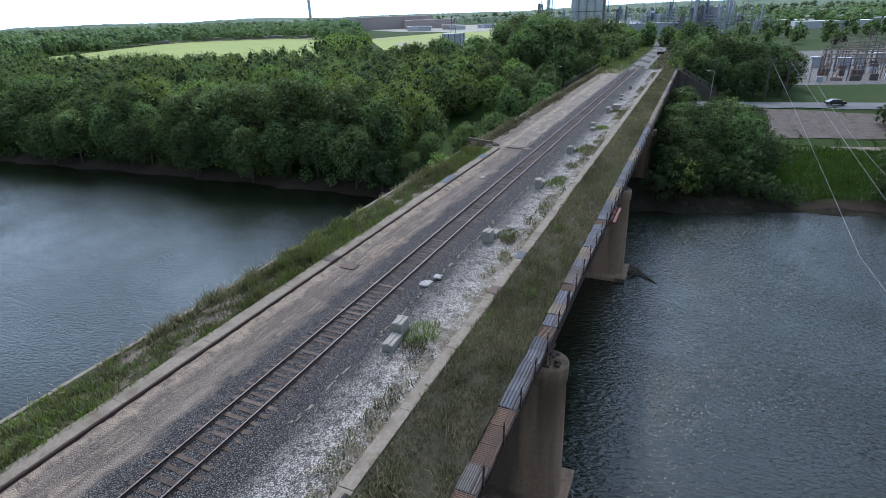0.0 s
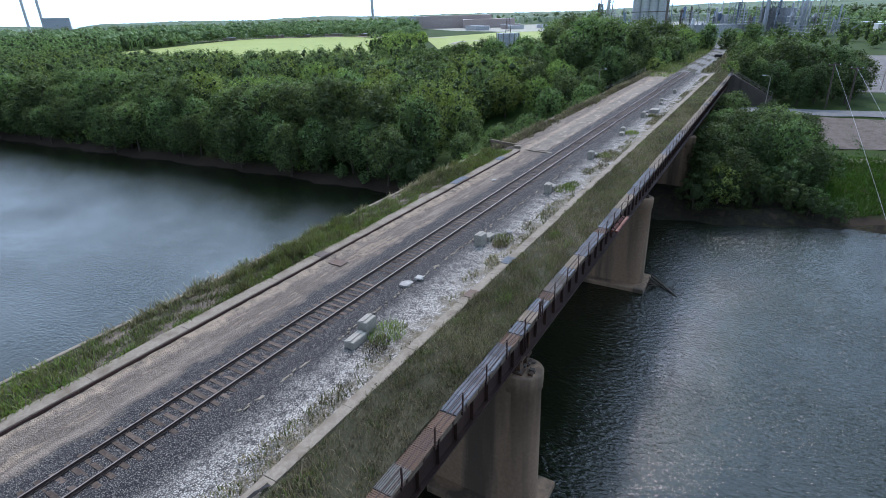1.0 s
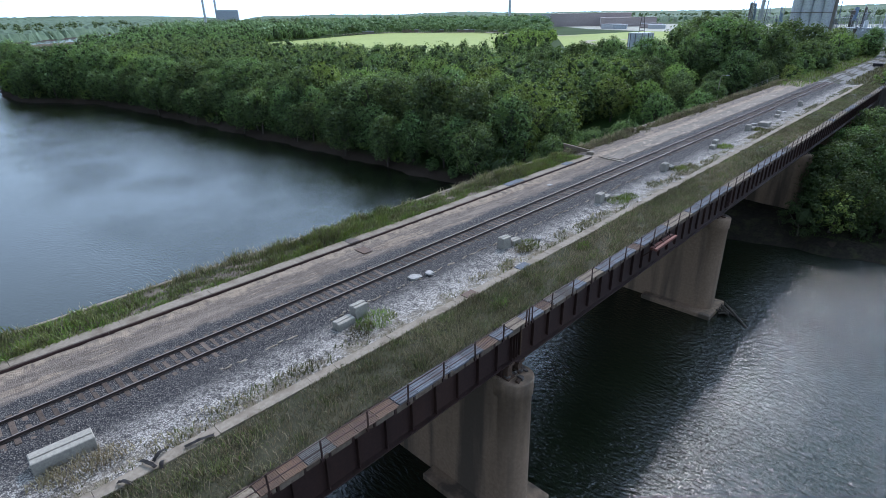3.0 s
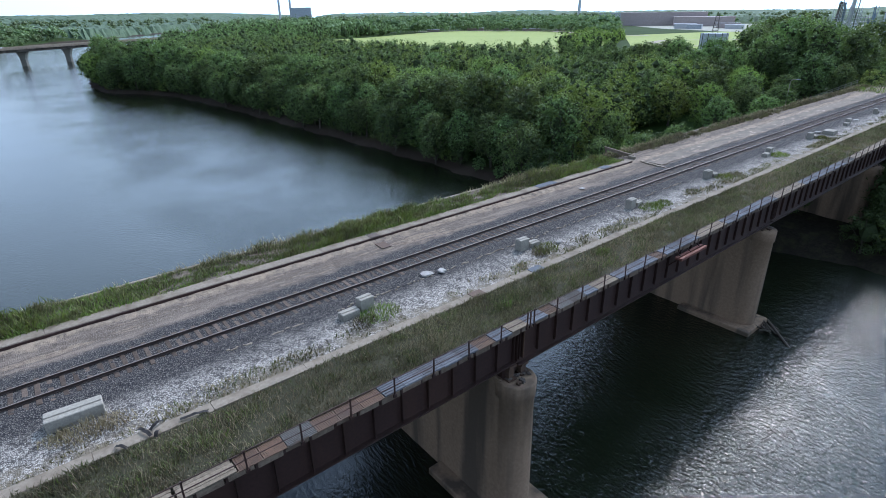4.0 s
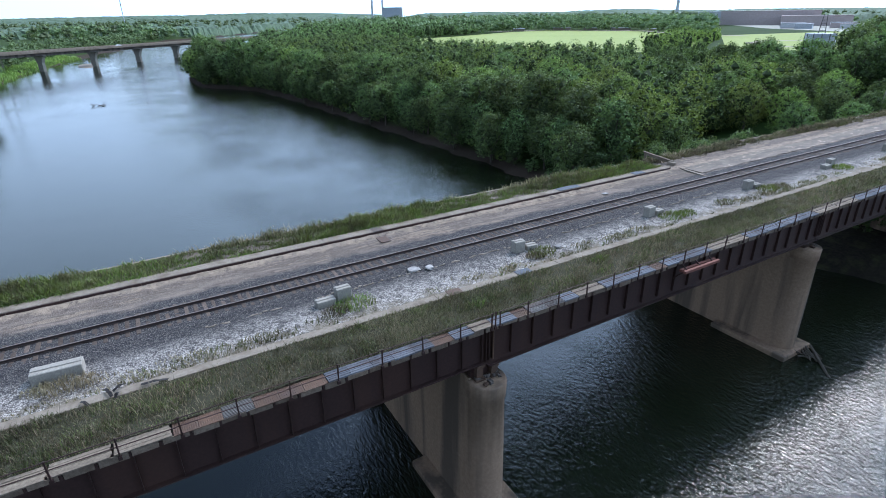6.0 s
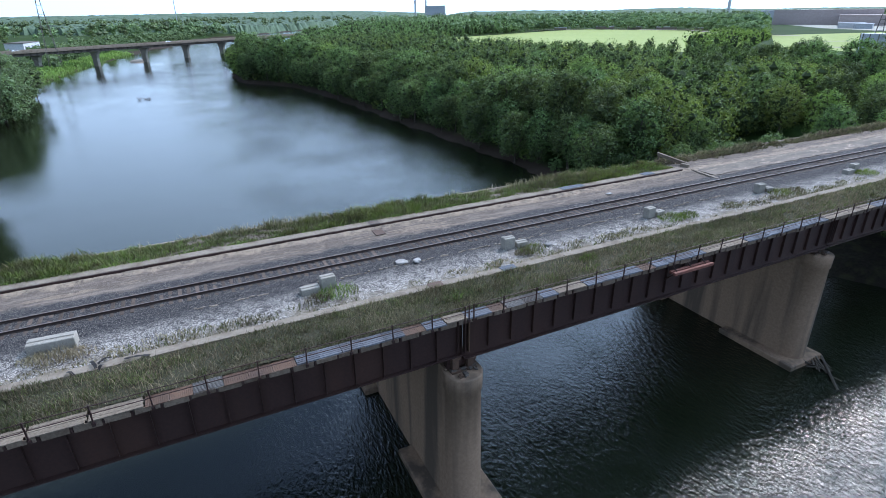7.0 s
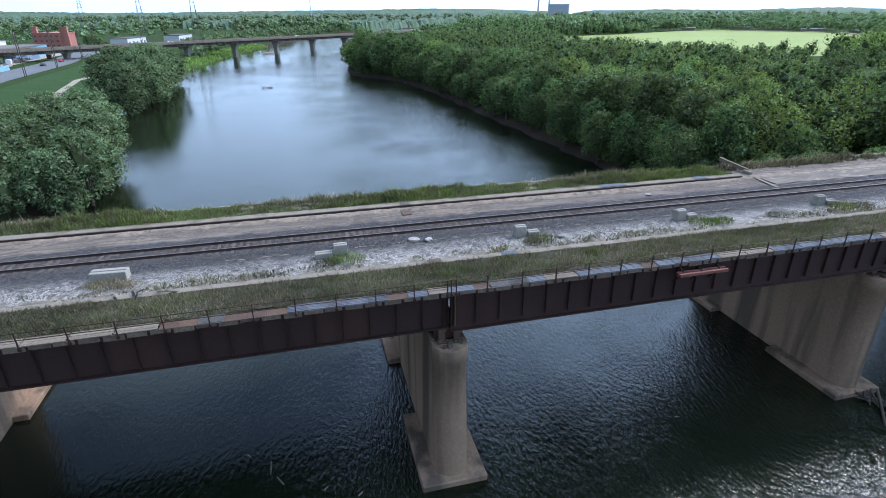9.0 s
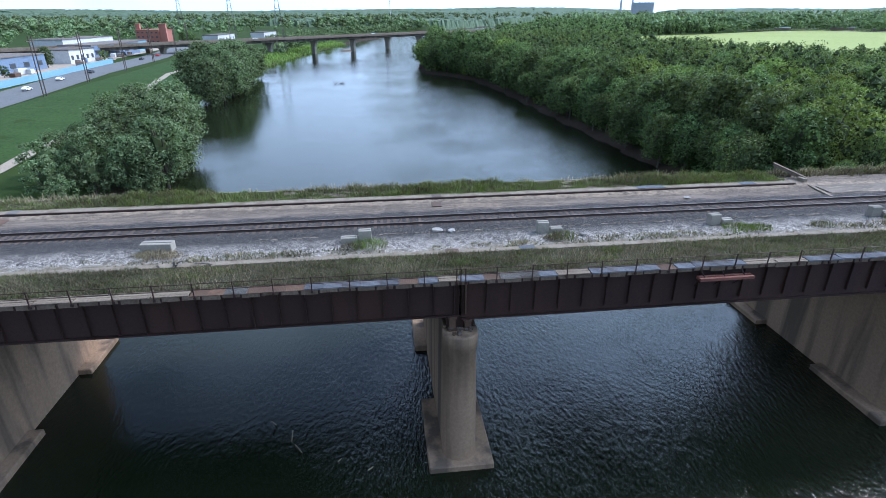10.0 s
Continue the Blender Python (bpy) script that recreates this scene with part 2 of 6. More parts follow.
def axis_band(n, l, pos, axis, lo, hi, soft, wobble):
    """1 inside lo..hi along an axis, with a ragged edge."""
    sep = n.new("ShaderNodeSeparateXYZ")
    l.new(pos, sep.inputs[0])
    v = math_node(n, l, "ADD", sep.outputs[axis], math_node(n, l, "MULTIPLY_ADD", wobble, 2.4, -1.2))
    up = math_node(n, l, "SMOOTH_MIN", 1.0, math_node(n, l, "MULTIPLY", math_node(n, l, "SUBTRACT", v, lo), 1 / soft), 0.1)
    dn = math_node(n, l, "SMOOTH_MIN", 1.0, math_node(n, l, "MULTIPLY", math_node(n, l, "SUBTRACT", hi, v), 1 / soft), 0.1)
    r = math_node(n, l, "MINIMUM", up, dn)
    c = n.new("ShaderNodeClamp")
    l.new(r, c.inputs["Value"])
    return c.outputs[0]


def deck_material():
    """Ballast, pale crushed stone and old road concrete, side by side along the deck."""
    m, n, l, p = nodes_of("deck_surface")
    geo = n.new("ShaderNodeNewGeometry")
    pos = geo.outputs["Position"]
    vor = n.new("ShaderNodeTexVoronoi")
    vor.inputs["Scale"].default_value = 15.0
    l.new(pos, vor.inputs["Vector"])
    vfine = n.new("ShaderNodeTexVoronoi")
    vfine.inputs["Scale"].default_value = 30.0
    l.new(pos, vfine.inputs["Vector"])
    wob = noise_node(n, l, pos, 0.55, 5, 0.7).outputs["Fac"]
    wob2 = noise_node(n, l, pos, 0.9, 6, 0.75).outputs["Fac"]
    bw = n.new("ShaderNodeRGBToBW")
    l.new(vor.outputs["Color"], bw.inputs[0])
    bw2 = n.new("ShaderNodeRGBToBW")
    l.new(vfine.outputs["Color"], bw2.inputs[0])
    ballast = mix_rgb(n, l, bw.outputs[0], (0.034, 0.031, 0.029), (0.255, 0.24, 0.222))
    ballast = mix_rgb(n, l, ramp(n, l, vor.outputs["Distance"], 0.25, 0.6), ballast, (0.03, 0.03, 0.034))
    white = mix_rgb(n, l, ramp(n, l, bw.outputs[0], 0.25, 0.55), (0.11, 0.103, 0.098), (0.50, 0.475, 0.44))
    white = mix_rgb(n, l, ramp(n, l, vor.outputs["Distance"], 0.45, 0.8), white, (0.14, 0.13, 0.12))
    mot = noise_node(n, l, pos, 1.6, 7, 0.75).outputs["Fac"]
    white = mix_rgb(n, l, math_node(n, l, "MULTIPLY", ramp(n, l, mot, 0.48, 0.62), 0.85), white, ballast)
    grain = noise_node(n, l, pos, 3.5, 10, 0.78).outputs["Fac"]
    conc = mix_rgb(n, l, ramp(n, l, grain, 0.36, 0.64), (0.11, 0.085, 0.068), (0.29, 0.238, 0.19))
    conc = mix_rgb(n, l, math_node(n, l, "MULTIPLY", ramp(n, l, wob2, 0.44, 0.6), 0.6), conc, mix_rgb(n, l, bw2.outputs[0], (0.09, 0.072, 0.056), (0.40, 0.325, 0.255)))
    smp = n.new("ShaderNodeMapping")
    smp.inputs["Scale"].default_value = (1.0, 0.10, 1.0)
    l.new(pos, smp.inputs["Vector"])
    patch = noise_node(n, l, smp.outputs["Vector"], 0.95, 6, 0.68).outputs["Fac"]
    conc = mix_rgb(n, l, math_node(n, l, "MULTIPLY", ramp(n, l, patch, 0.50, 0.62), 0.8), conc, mix_rgb(n, l, grain, (0.30, 0.24, 0.19), (0.47, 0.385, 0.315)))
    conc = mix_rgb(n, l, math_node(n, l, "MULTIPLY", ramp(n, l, patch, 0.44, 0.34), 0.5), conc, ballast)
    sand = math_node(n, l, "MULTIPLY", axis_band(n, l, pos, 0, -6.2, -4.5, 0.5, wob), ramp(n, l, mot, 0.40, 0.56))
    conc = mix_rgb(n, l, math_node(n, l, "MULTIPLY", sand, 0.75), conc, mix_rgb(n, l, grain, (0.26, 0.205, 0.155), (0.46, 0.375, 0.29)))
    col = mix_rgb(n, l, axis_band(n, l, pos, 0, 2.7, 20.0, 2.2, wob2), ballast, white)
    col = mix_rgb(n, l, axis_band(n, l, pos, 0, -20.0, -2.2, 0.7, wob), col, conc)
    dirt = noise_node(n, l, pos, 0.8, 6, 0.7).outputs["Fac"]
    soil = math_node(n, l, "MULTIPLY", axis_band(n, l, pos, 0, 5.0, 20.0, 1.2, wob2), ramp(n, l, dirt, 0.40, 0.56))
    col = mix_rgb(n, l, soil, col, mix_rgb(n, l, grain, (0.10, 0.085, 0.06), (0.22, 0.19, 0.14)))
    col = mix_rgb(n, l, 1.0, col, (0.89, 0.85, 0.80), "MULTIPLY")
    l.new(col, p.inputs["Base Color"])
    p.inputs["Roughness"].default_value, p.inputs["Specular IOR Level"].default_value = 0.95, 0.1
    bn = n.new("ShaderNodeBump")
    bn.inputs["Strength"].default_value, bn.inputs["Distance"].default_value = 0.9, 0.05
    l.new(math_node(n, l, "SUBTRACT", 1.0, vor.outputs["Distance"]), bn.inputs["Height"])
    l.new(bn.outputs["Normal"], p.inputs["Normal"])
    return m


DECK = deck_material()
SOIL = surface("turf_soil", (0.028, 0.027, 0.016), (0.068, 0.062, 0.038), 0.4, 6, (0.09, 0.075, 0.045), 0.3, 0.95, 0.4)


def ground_material():
    m, n, l, p = nodes_of("ground")
    geo = n.new("ShaderNodeNewGeometry")
    pos = geo.outputs["Position"]
    sep = n.new("ShaderNodeSeparateXYZ")
    l.new(pos, sep.inputs[0])
    g1 = noise_node(n, l, pos, 0.6, 8, 0.7).outputs["Fac"]
    g2 = noise_node(n, l, pos, 0.03, 5, 0.6).outputs["Fac"]
    col = mix_rgb(n, l, g1, (0.016, 0.031, 0.008), (0.036, 0.06, 0.014))
    col = mix_rgb(n, l, math_node(n, l, "MULTIPLY", ramp(n, l, g2, 0.4, 0.65), 0.6), col, (0.042, 0.058, 0.018))
    mud = mix_rgb(n, l, g1, (0.026, 0.019, 0.014), (0.06, 0.044, 0.032))
    col = mix_rgb(n, l, ramp(n, l, math_node(n, l, "MULTIPLY", math_node(n, l, "ADD", sep.outputs[2], math_node(n, l, "MULTIPLY", g1, 0.8)), 0.3), 0.45, 0.72), mud, col)
    l.new(col, p.inputs["Base Color"])
    p.inputs["Roughness"].default_value, p.inputs["Specular IOR Level"].default_value = 0.95, 0.05
    return m


GROUND = ground_material()


def road_material():
    """Old road concrete: broad stains, sand drifts, dark cracks and fine grit."""
    m, n, l, p = nodes_of("pale_road_slab")
    geo = n.new("ShaderNodeNewGeometry")
    pos = geo.outputs["Position"]
    mp = n.new("ShaderNodeMapping")
    mp.inputs["Scale"].default_value = (1.0, 0.35, 1.0)
    l.new(pos, mp.inputs["Vector"])
    grit = noise_node(n, l, pos, 5.0, 10, 0.8).outputs["Fac"]
    broad = noise_node(n, l, mp.outputs["Vector"], 0.35, 6, 0.62, 0.6).outputs["Fac"]
    mid = noise_node(n, l, mp.outputs["Vector"], 1.3, 7, 0.7, 0.8).outputs["Fac"]
    col = mix_rgb(n, l, ramp(n, l, grit, 0.34, 0.66), (0.23, 0.172, 0.128), (0.43, 0.34, 0.265))
    col = mix_rgb(n, l, math_node(n, l, "MULTIPLY", ramp(n, l, broad, 0.47, 0.62), 0.8), col, mix_rgb(n, l, grit, (0.10, 0.078, 0.058), (0.21, 0.165, 0.128)))
    col = mix_rgb(n, l, math_node(n, l, "MULTIPLY", ramp(n, l, mid, 0.55, 0.68), 0.6), col, (0.50, 0.41, 0.325))
    col = mix_rgb(n, l, math_node(n, l, "MULTIPLY", ramp(n, l, mid, 0.42, 0.34), 0.7), col, (0.09, 0.08, 0.065))
    l.new(col, p.inputs["Base Color"])
    p.inputs["Roughness"].default_value, p.inputs["Specular IOR Level"].default_value = 0.92, 0.1
    bn = n.new("ShaderNodeBump")
    bn.inputs["Strength"].default_value, bn.inputs["Distance"].default_value = 0.5, 0.03
    l.new(grit, bn.inputs["Height"])
    l.new(bn.outputs["Normal"], p.inputs["Normal"])
    return m
FIELD = surface("hay_field", (0.19, 0.225, 0.06), (0.295, 0.33, 0.105), 0.015, 0.25, (0.31, 0.29, 0.14), 0.4, 0.95, 0.05)
BANK_GREEN = leaf_material("bank_green", (0.03, 0.07, 0.014), (0.06, 0.12, 0.024), 0.02, 0.1)
LAWN = surface("mown_lawn", (0.016, 0.036, 0.008), (0.04, 0.078, 0.017), 0.09, 1.6, (0.05, 0.062, 0.022), 0.5, 0.95, 0.1)


# ---- mesh helpers ----
def raw(name, verts, faces, material, parent=None, smooth=False):
    me = bpy.data.meshes.new(name)
    me.from_pydata([tuple(v) for v in verts], [], [tuple(f) for f in faces])
    me.materials.append(material)
    if smooth:
        me.polygons.foreach_set("use_smooth", [True] * len(me.polygons))
    me.update()
    ob = new(name, me)
    ob.parent = parent
    return ob


def part(name, bm, material, parent=None, label=""):
    me = bpy.data.meshes.new(name)
    bmesh.ops.recalc_face_normals(bm, faces=bm.faces)
    bm.to_mesh(me)
    bm.free()
    me.materials.append(material)
    ob = new(name, me)
    ob.parent = parent
    if label:
        ob["label"] = label
    return ob


def shared(name, me, parent, loc=(0, 0, 0), rot=(0, 0, 0), scale=(1, 1, 1)):
    ob = new(name, me)
    ob.parent, ob.location, ob.rotation_euler, ob.scale = parent, loc, rot, scale
    return ob


def thing(name, at, label, category, group="", kind=""):
    ob = new(name)
    ob.location = at
    return tagged(ob, label, category, group, kind)


def box(bm, x0, x1, y0, y1, z0, z1, bevel=0.0):
    v = [bm.verts.new(c) for c in ((x0, y0, z0), (x1, y0, z0), (x1, y1, z0), (x0, y1, z0), (x0, y0, z1), (x1, y0, z1), (x1, y1, z1), (x0, y1, z1))]
    fs = [bm.faces.new([v[i] for i in f]) for f in ((3, 2, 1, 0), (4, 5, 6, 7), (0, 1, 5, 4), (1, 2, 6, 5), (2, 3, 7, 6), (3, 0, 4, 7))]
    if bevel:
        es = list({e for f in fs for e in f.edges})
        bmesh.ops.bevel(bm, geom=es, offset=bevel, segments=1, affect="EDGES")
    return v


def boxed(*dims, bevel=0.0):
    bm = bmesh.new()
    box(bm, *dims, bevel=bevel)
    return bm


def rod(bm, a, b, r, sides=6):
    a, b = Vector(a), Vector(b)
    q = (b - a).to_track_quat("Z", "Y")
    rings = [[bm.verts.new(c + q @ Vector((r * math.cos(2 * math.pi * i / sides), r * math.sin(2 * math.pi * i / sides), 0))) for i in range(sides)] for c in (a, b)]
    for i in range(sides):
        j = (i + 1) % sides
        bm.faces.new((rings[0][i], rings[0][j], rings[1][j], rings[1][i]))
    bm.faces.new(rings[0][::-1])
    bm.faces.new(rings[1])


def mesh_of(bm, name, material):
    me = bpy.data.meshes.new(name)
    bmesh.ops.recalc_face_normals(bm, faces=bm.faces)
    bm.to_mesh(me)
    bm.free()
    me.materials.append(material)
    return me


def chunk(bm, c, sx, sy, sz, rng, jag=0.25):
    """An irregular broken lump."""
    r = bmesh.ops.create_icosphere(bm, subdivisions=2, radius=1.0)
    for v in r["verts"]:
        k = 1 + rng.uniform(-jag, jag)
        v.co = Vector((c[0] + max(-0.8, min(0.8, v.co.x * k)) * sx, c[1] + max(-0.8, min(0.8, v.co.y * k)) * sy, c[2] + max(-0.7, min(0.7, v.co.z * k)) * sz))

# ---- land and river ----
NORTH = ((-4600, 2600), (-1500, 700), (-900, 290), (-600, 150), (-420, 110), (-362, 74), (-345, 57), (-305, 52), (-270, 53), (-256, 63), (-238, 73), (-200, 78.5), (-175, 80.5), (-150, 82), (-125, 83.5), (-107, 85), (-90, 86), (-75, 87), (-45, 87.5), (-20, 90), (0, 94), (17, 97.7), (25, 101), (48, 107), (150, 135), (500, 230), (4600, 1500))
SOUTH = ((-4600, 2300), (-1500, 480), (-1100, 230), (-850, 75), (-572, -3), (-457, -27), (-312, -44), (-182, -43), (-156, -42), (-120, -32), (-85, -22), (-63, -19), (-45, -21), (-15, -28), (15, -36), (80, -48), (300, -90), (4600, -600))


def shore(pts, x):
    return np.interp(x, [p[0] for p in pts], [p[1] for p in pts])


def ground_z(x, y):
    x, y = np.asarray(x, float), np.asarray(y, float)
    wig = 1.3 * np.sin(x * 0.31 + 1.0) + 0.9 * np.sin(x * 0.83)
    dn, ds = y - shore(NORTH, x) + 0.5 * wig, shore(SOUTH, x) - y + 0.5 * wig
    zn = np.interp(dn, (-40, -6, 0, 2.6, 12, 35, 58, 1000), (-4, -2, 0.0, 1.5, 2.8, 4.0, 8.0, 8.0))
    zs = np.interp(ds, (-40, -6, 0, 2.5, 12, 40, 70, 1000), (-4, -2, 0.0, 0.8, 2.5, 5.0, 6.0, 6.0))
    z = np.maximum(zn, zs)
    far = np.clip((np.hypot(x, y) - 1600) / 1800, 0, 1)
    return z + far * (10 + 9 * np.sin(x / 610 + 1.3) + 7 * np.sin(y / 470) + 5 * np.sin((x + y) / 230))


def grid_sheet(name, xs, ys, zf, material):
    X, Y = np.meshgrid(xs, ys, indexing="ij")
    Z = zf(X, Y)
    v = np.stack([X.ravel(), Y.ravel(), Z.ravel()], 1)
    nx, ny = len(xs), len(ys)
    i, j = np.meshgrid(np.arange(nx - 1), np.arange(ny - 1), indexing="ij")
    a = (i * ny + j).ravel()
    return raw(name, v.tolist(), np.stack([a, a + ny, a + ny + 1, a + 1], 1).tolist(), material, smooth=True)


gx = np.concatenate([np.linspace(-4700, -420, 48), np.linspace(-410, -160, 84), np.linspace(-157, 120, 112), np.linspace(130, 4700, 44)])
gy = np.concatenate([np.linspace(-4700, -210, 44), np.linspace(-204, 200, 162), np.linspace(206, 700, 50), np.linspace(730, 4700, 50)])
ground = tagged(grid_sheet("ground", gx, gy, ground_z, GROUND), "green grassy river banks with muddy brown edges", "ground", kind="structure")

wx = np.concatenate([np.linspace(-4700, -500, 30), np.linspace(-480, 200, 60), np.linspace(250, 4700, 20)])
wy = np.concatenate([np.linspace(-900, -100, 10), np.linspace(-90, 150, 40), np.linspace(200, 3000, 20)])
water = tagged(grid_sheet("water", wx, wy, lambda x, y: 0 * x, WATER), "wide dark green river with fine wind ripples", "river", kind="structure")


def patch(name, outline, material, label, category, lift=0.06, step=6.0):
    """A sheet that lies on the ground inside a convex or simple outline."""
    bm = bmesh.new()
    f = bm.faces.new([bm.verts.new((x, y, 0)) for x, y in outline])
    xs, ys = [p[0] for p in outline], [p[1] for p in outline]
    for axis, lo, hi in ((0, min(xs), max(xs)), (1, min(ys), max(ys))):
        k = lo + step
        while k < hi:
            no = (1, 0, 0) if axis == 0 else (0, 1, 0)
            bmesh.ops.bisect_plane(bm, geom=list(bm.verts) + list(bm.edges) + list(bm.faces), plane_co=(k, k, 0), plane_no=no)
            k += step
    for v in bm.verts:
        v.co.z = float(ground_z(v.co.x, v.co.y)) + lift
    ob = part(name, bm, material)
    if ob.data.polygons and ob.data.polygons[0].normal.z < 0:
        ob.data.flip_normals()
    return tagged(ob, label, category, kind="structure")


def ribbon(name, line, half, material, label, category, lift=0.08, z=None):
    """A strip of road or path along a line; it lies on the ground, or at height z."""
    pts = []
    for (x0, y0), (x1, y1) in zip(line[:-1], line[1:]):
        k = max(1, int(math.hypot(x1 - x0, y1 - y0) / 5))
        pts += [(x0 + (x1 - x0) * i / k, y0 + (y1 - y0) * i / k) for i in range(k)]
    pts.append(line[-1])
    v, fcs = [], []
    for i, (x, y) in enumerate(pts):
        a, b = pts[max(0, i - 1)], pts[min(len(pts) - 1, i + 1)]
        dx, dy = b[0] - a[0], b[1] - a[1]
        d = math.hypot(dx, dy)
        for s in (-1, -0.33, 0.33, 1):
            px, py = x - dy / d * half * s, y + dx / d * half * s
            v.append((px, py, (float(ground_z(px, py)) if z is None else z) + lift))
    for i in range(len(pts) - 1):
        for s in range(3):
            fcs.append((i * 4 + s + 1, i * 4 + s, i * 4 + s + 4, i * 4 + s + 5))
    return tagged(raw(name, v, fcs, material), label, category, kind="structure")


HAY_FIELD = ((-330, 205), (-255, 262), (-212, 318), (-245, 420), (-306, 500), (-372, 545), (-480, 610), (-600, 560), (-590, 490), (-525, 362), (-490, 262), (-420, 225))
FAR_FIELD = ((-236, 425), (-205, 380), (-120, 400), (-60, 440), (-60, 760), (-300, 720), (-330, 560))


def inside(x, y, outline):
    """Whether a place lies inside an outline."""
    odd = False
    for (x0, y0), (x1, y1) in zip(outline, outline[1:] + outline[:1]):
        if (y0 > y) != (y1 > y) and x < x0 + (x1 - x0) * (y - y0) / (y1 - y0):
            odd = not odd
    return odd


patch("field", HAY_FIELD, FIELD, "pale yellow-green open hay field", "field", 0.15, 25)
patch("field", FAR_FIELD, FIELD, "pale open meadow before the works", "field", 0.15, 25)
patch("lawn", ((-75, -48), (-125, -45), (-200, -62), (-300, -66), (-380, -80), (-420, -100), (-150, -89), (-60, -72)), LAWN, "bright green mown grass slope beside the river road", "lawn", 0.1, 8)
ribbon("river_road", ((100, -70), (-60, -86), (-150, -98), (-240, -108), (-330, -112), (-420, -124), (-560, -160)), 8.5, ASPHALT, "grey asphalt four-lane road along the river", "road", 0.16)
ribbon("river_path", ((-40, -44), (-70, -48), (-82, -49.5), (-113, -52), (-160, -58), (-207, -69), (-247, -75), (-300, -72)), 1.3, DIRT_PATH, "pale dirt footpath across the grass bank", "path", 0.2)
ribbon("mud_beach", ((-140, -41), (-152, -39), (-165, -40)), 3.0, DIRT_PATH, "small pale mud beach at the water", "beach", 0.12)
ribbon("bank_path", ((-20, 128), (31, 133), (60, 141), (140, 165)), 1.3, CONCRETE, "pale concrete path along the river bank", "path", 0.12)
ribbon("bank_road", ((-200, 150), (-60, 158), (10, 163), (34, 165), (70, 172), (160, 195)), 4.0, ASPHALT, "grey asphalt road under the bridge", "road", 0.14)
patch("bare_slope", ((26, 139), (58, 147), (66, 163), (32, 160)), surface("bare_clay", (0.09, 0.072, 0.06), (0.165, 0.135, 0.115), 0.35, 3, (0.07, 0.06, 0.045), 0.7, 0.95, 0.3), "bare grey-brown paved slope with weeds in its joints", "slope", 0.1, 4)
patch("yard", ((40, 206), (75, 214), (190, 262), (230, 380), (46, 350)), surface("yard_gravel", (0.085, 0.078, 0.072), (0.20, 0.188, 0.175), 0.09, 0.5, (0.09, 0.07, 0.06), 0.7, 0.95), "pale gravel substation yard", "yard", 0.1, 15)
patch("works_yard", ((-60, 764), (-298, 724), (-420, 790), (-640, 1000), (-640, 1120), (-60, 1120)), surface("pale_yard", (0.24, 0.225, 0.19), (0.36, 0.34, 0.29), 0.02, 0.2, (0.16, 0.18, 0.07), 0.7, 0.95), "pale open yards before the works", "yard", 0.12, 40)
ribbon("farm_track", ((-60, 470), (-150, 425), (-205, 422), (-232, 452), (-240, 485), (-215, 520), (-150, 560)), 4.0, DIRT_PATH, "pale curving farm track", "path", 0.3)

# Brown earth sheet, near black: the deep shade under the bridge is its colour.
patch("shaded_bank", ((-14, 86), (11, 90), (30, 96), (64, 104), (64, 110), (33, 104), (30, 140), (-14, 140)), surface("bank_shade_earth", (0.012, 0.010, 0.007), (0.034, 0.027, 0.019), 0.3, 2.5, (0.05, 0.055, 0.02), 0.5, 0.95, 0.3), "earth bank under the bridge, coloured dark as shade", "slope", 0.22, 2.5)

# ---- the bridge ----
RAIL_Z, Y0, Y1 = 16.17, -46.0, 171.0
PIERS = (-4.9, 31.7, 70.0, 107.8, 145.4)


def track_x(y):
    return -((y - 240) ** 2) / 900 if y > 240 else 0.0


rng = random.Random(3)
bridge = thing("railway_bridge", (0, 0, 0), "long rusty steel girder bridge with a concrete deck on concrete piers", "bridge")
part("deck_slab", boxed(-9.9, 10.5, Y0, Y1, 15.45, 15.70), CONCRETE, bridge)


def extruded(profile, a, b, dx=0.0):
    """A closed profile in x and z, drawn out along y from a to b."""
    bm = bmesh.new()
    r0, r1 = [[bm.verts.new((px + dx, y, pz)) for px, pz in profile] for y in (a, b)]
    k = len(profile)
    for i in range(k):
        bm.faces.new((r0[i], r0[(i + 1) % k], r1[(i + 1) % k], r1[i]))
    bm.faces.new(r0[::-1])
    bm.faces.new(r1)
    return bm


SPAN_FOOT = (12.75, 12.44)  # underside of the girders: the first two spans, then the rest


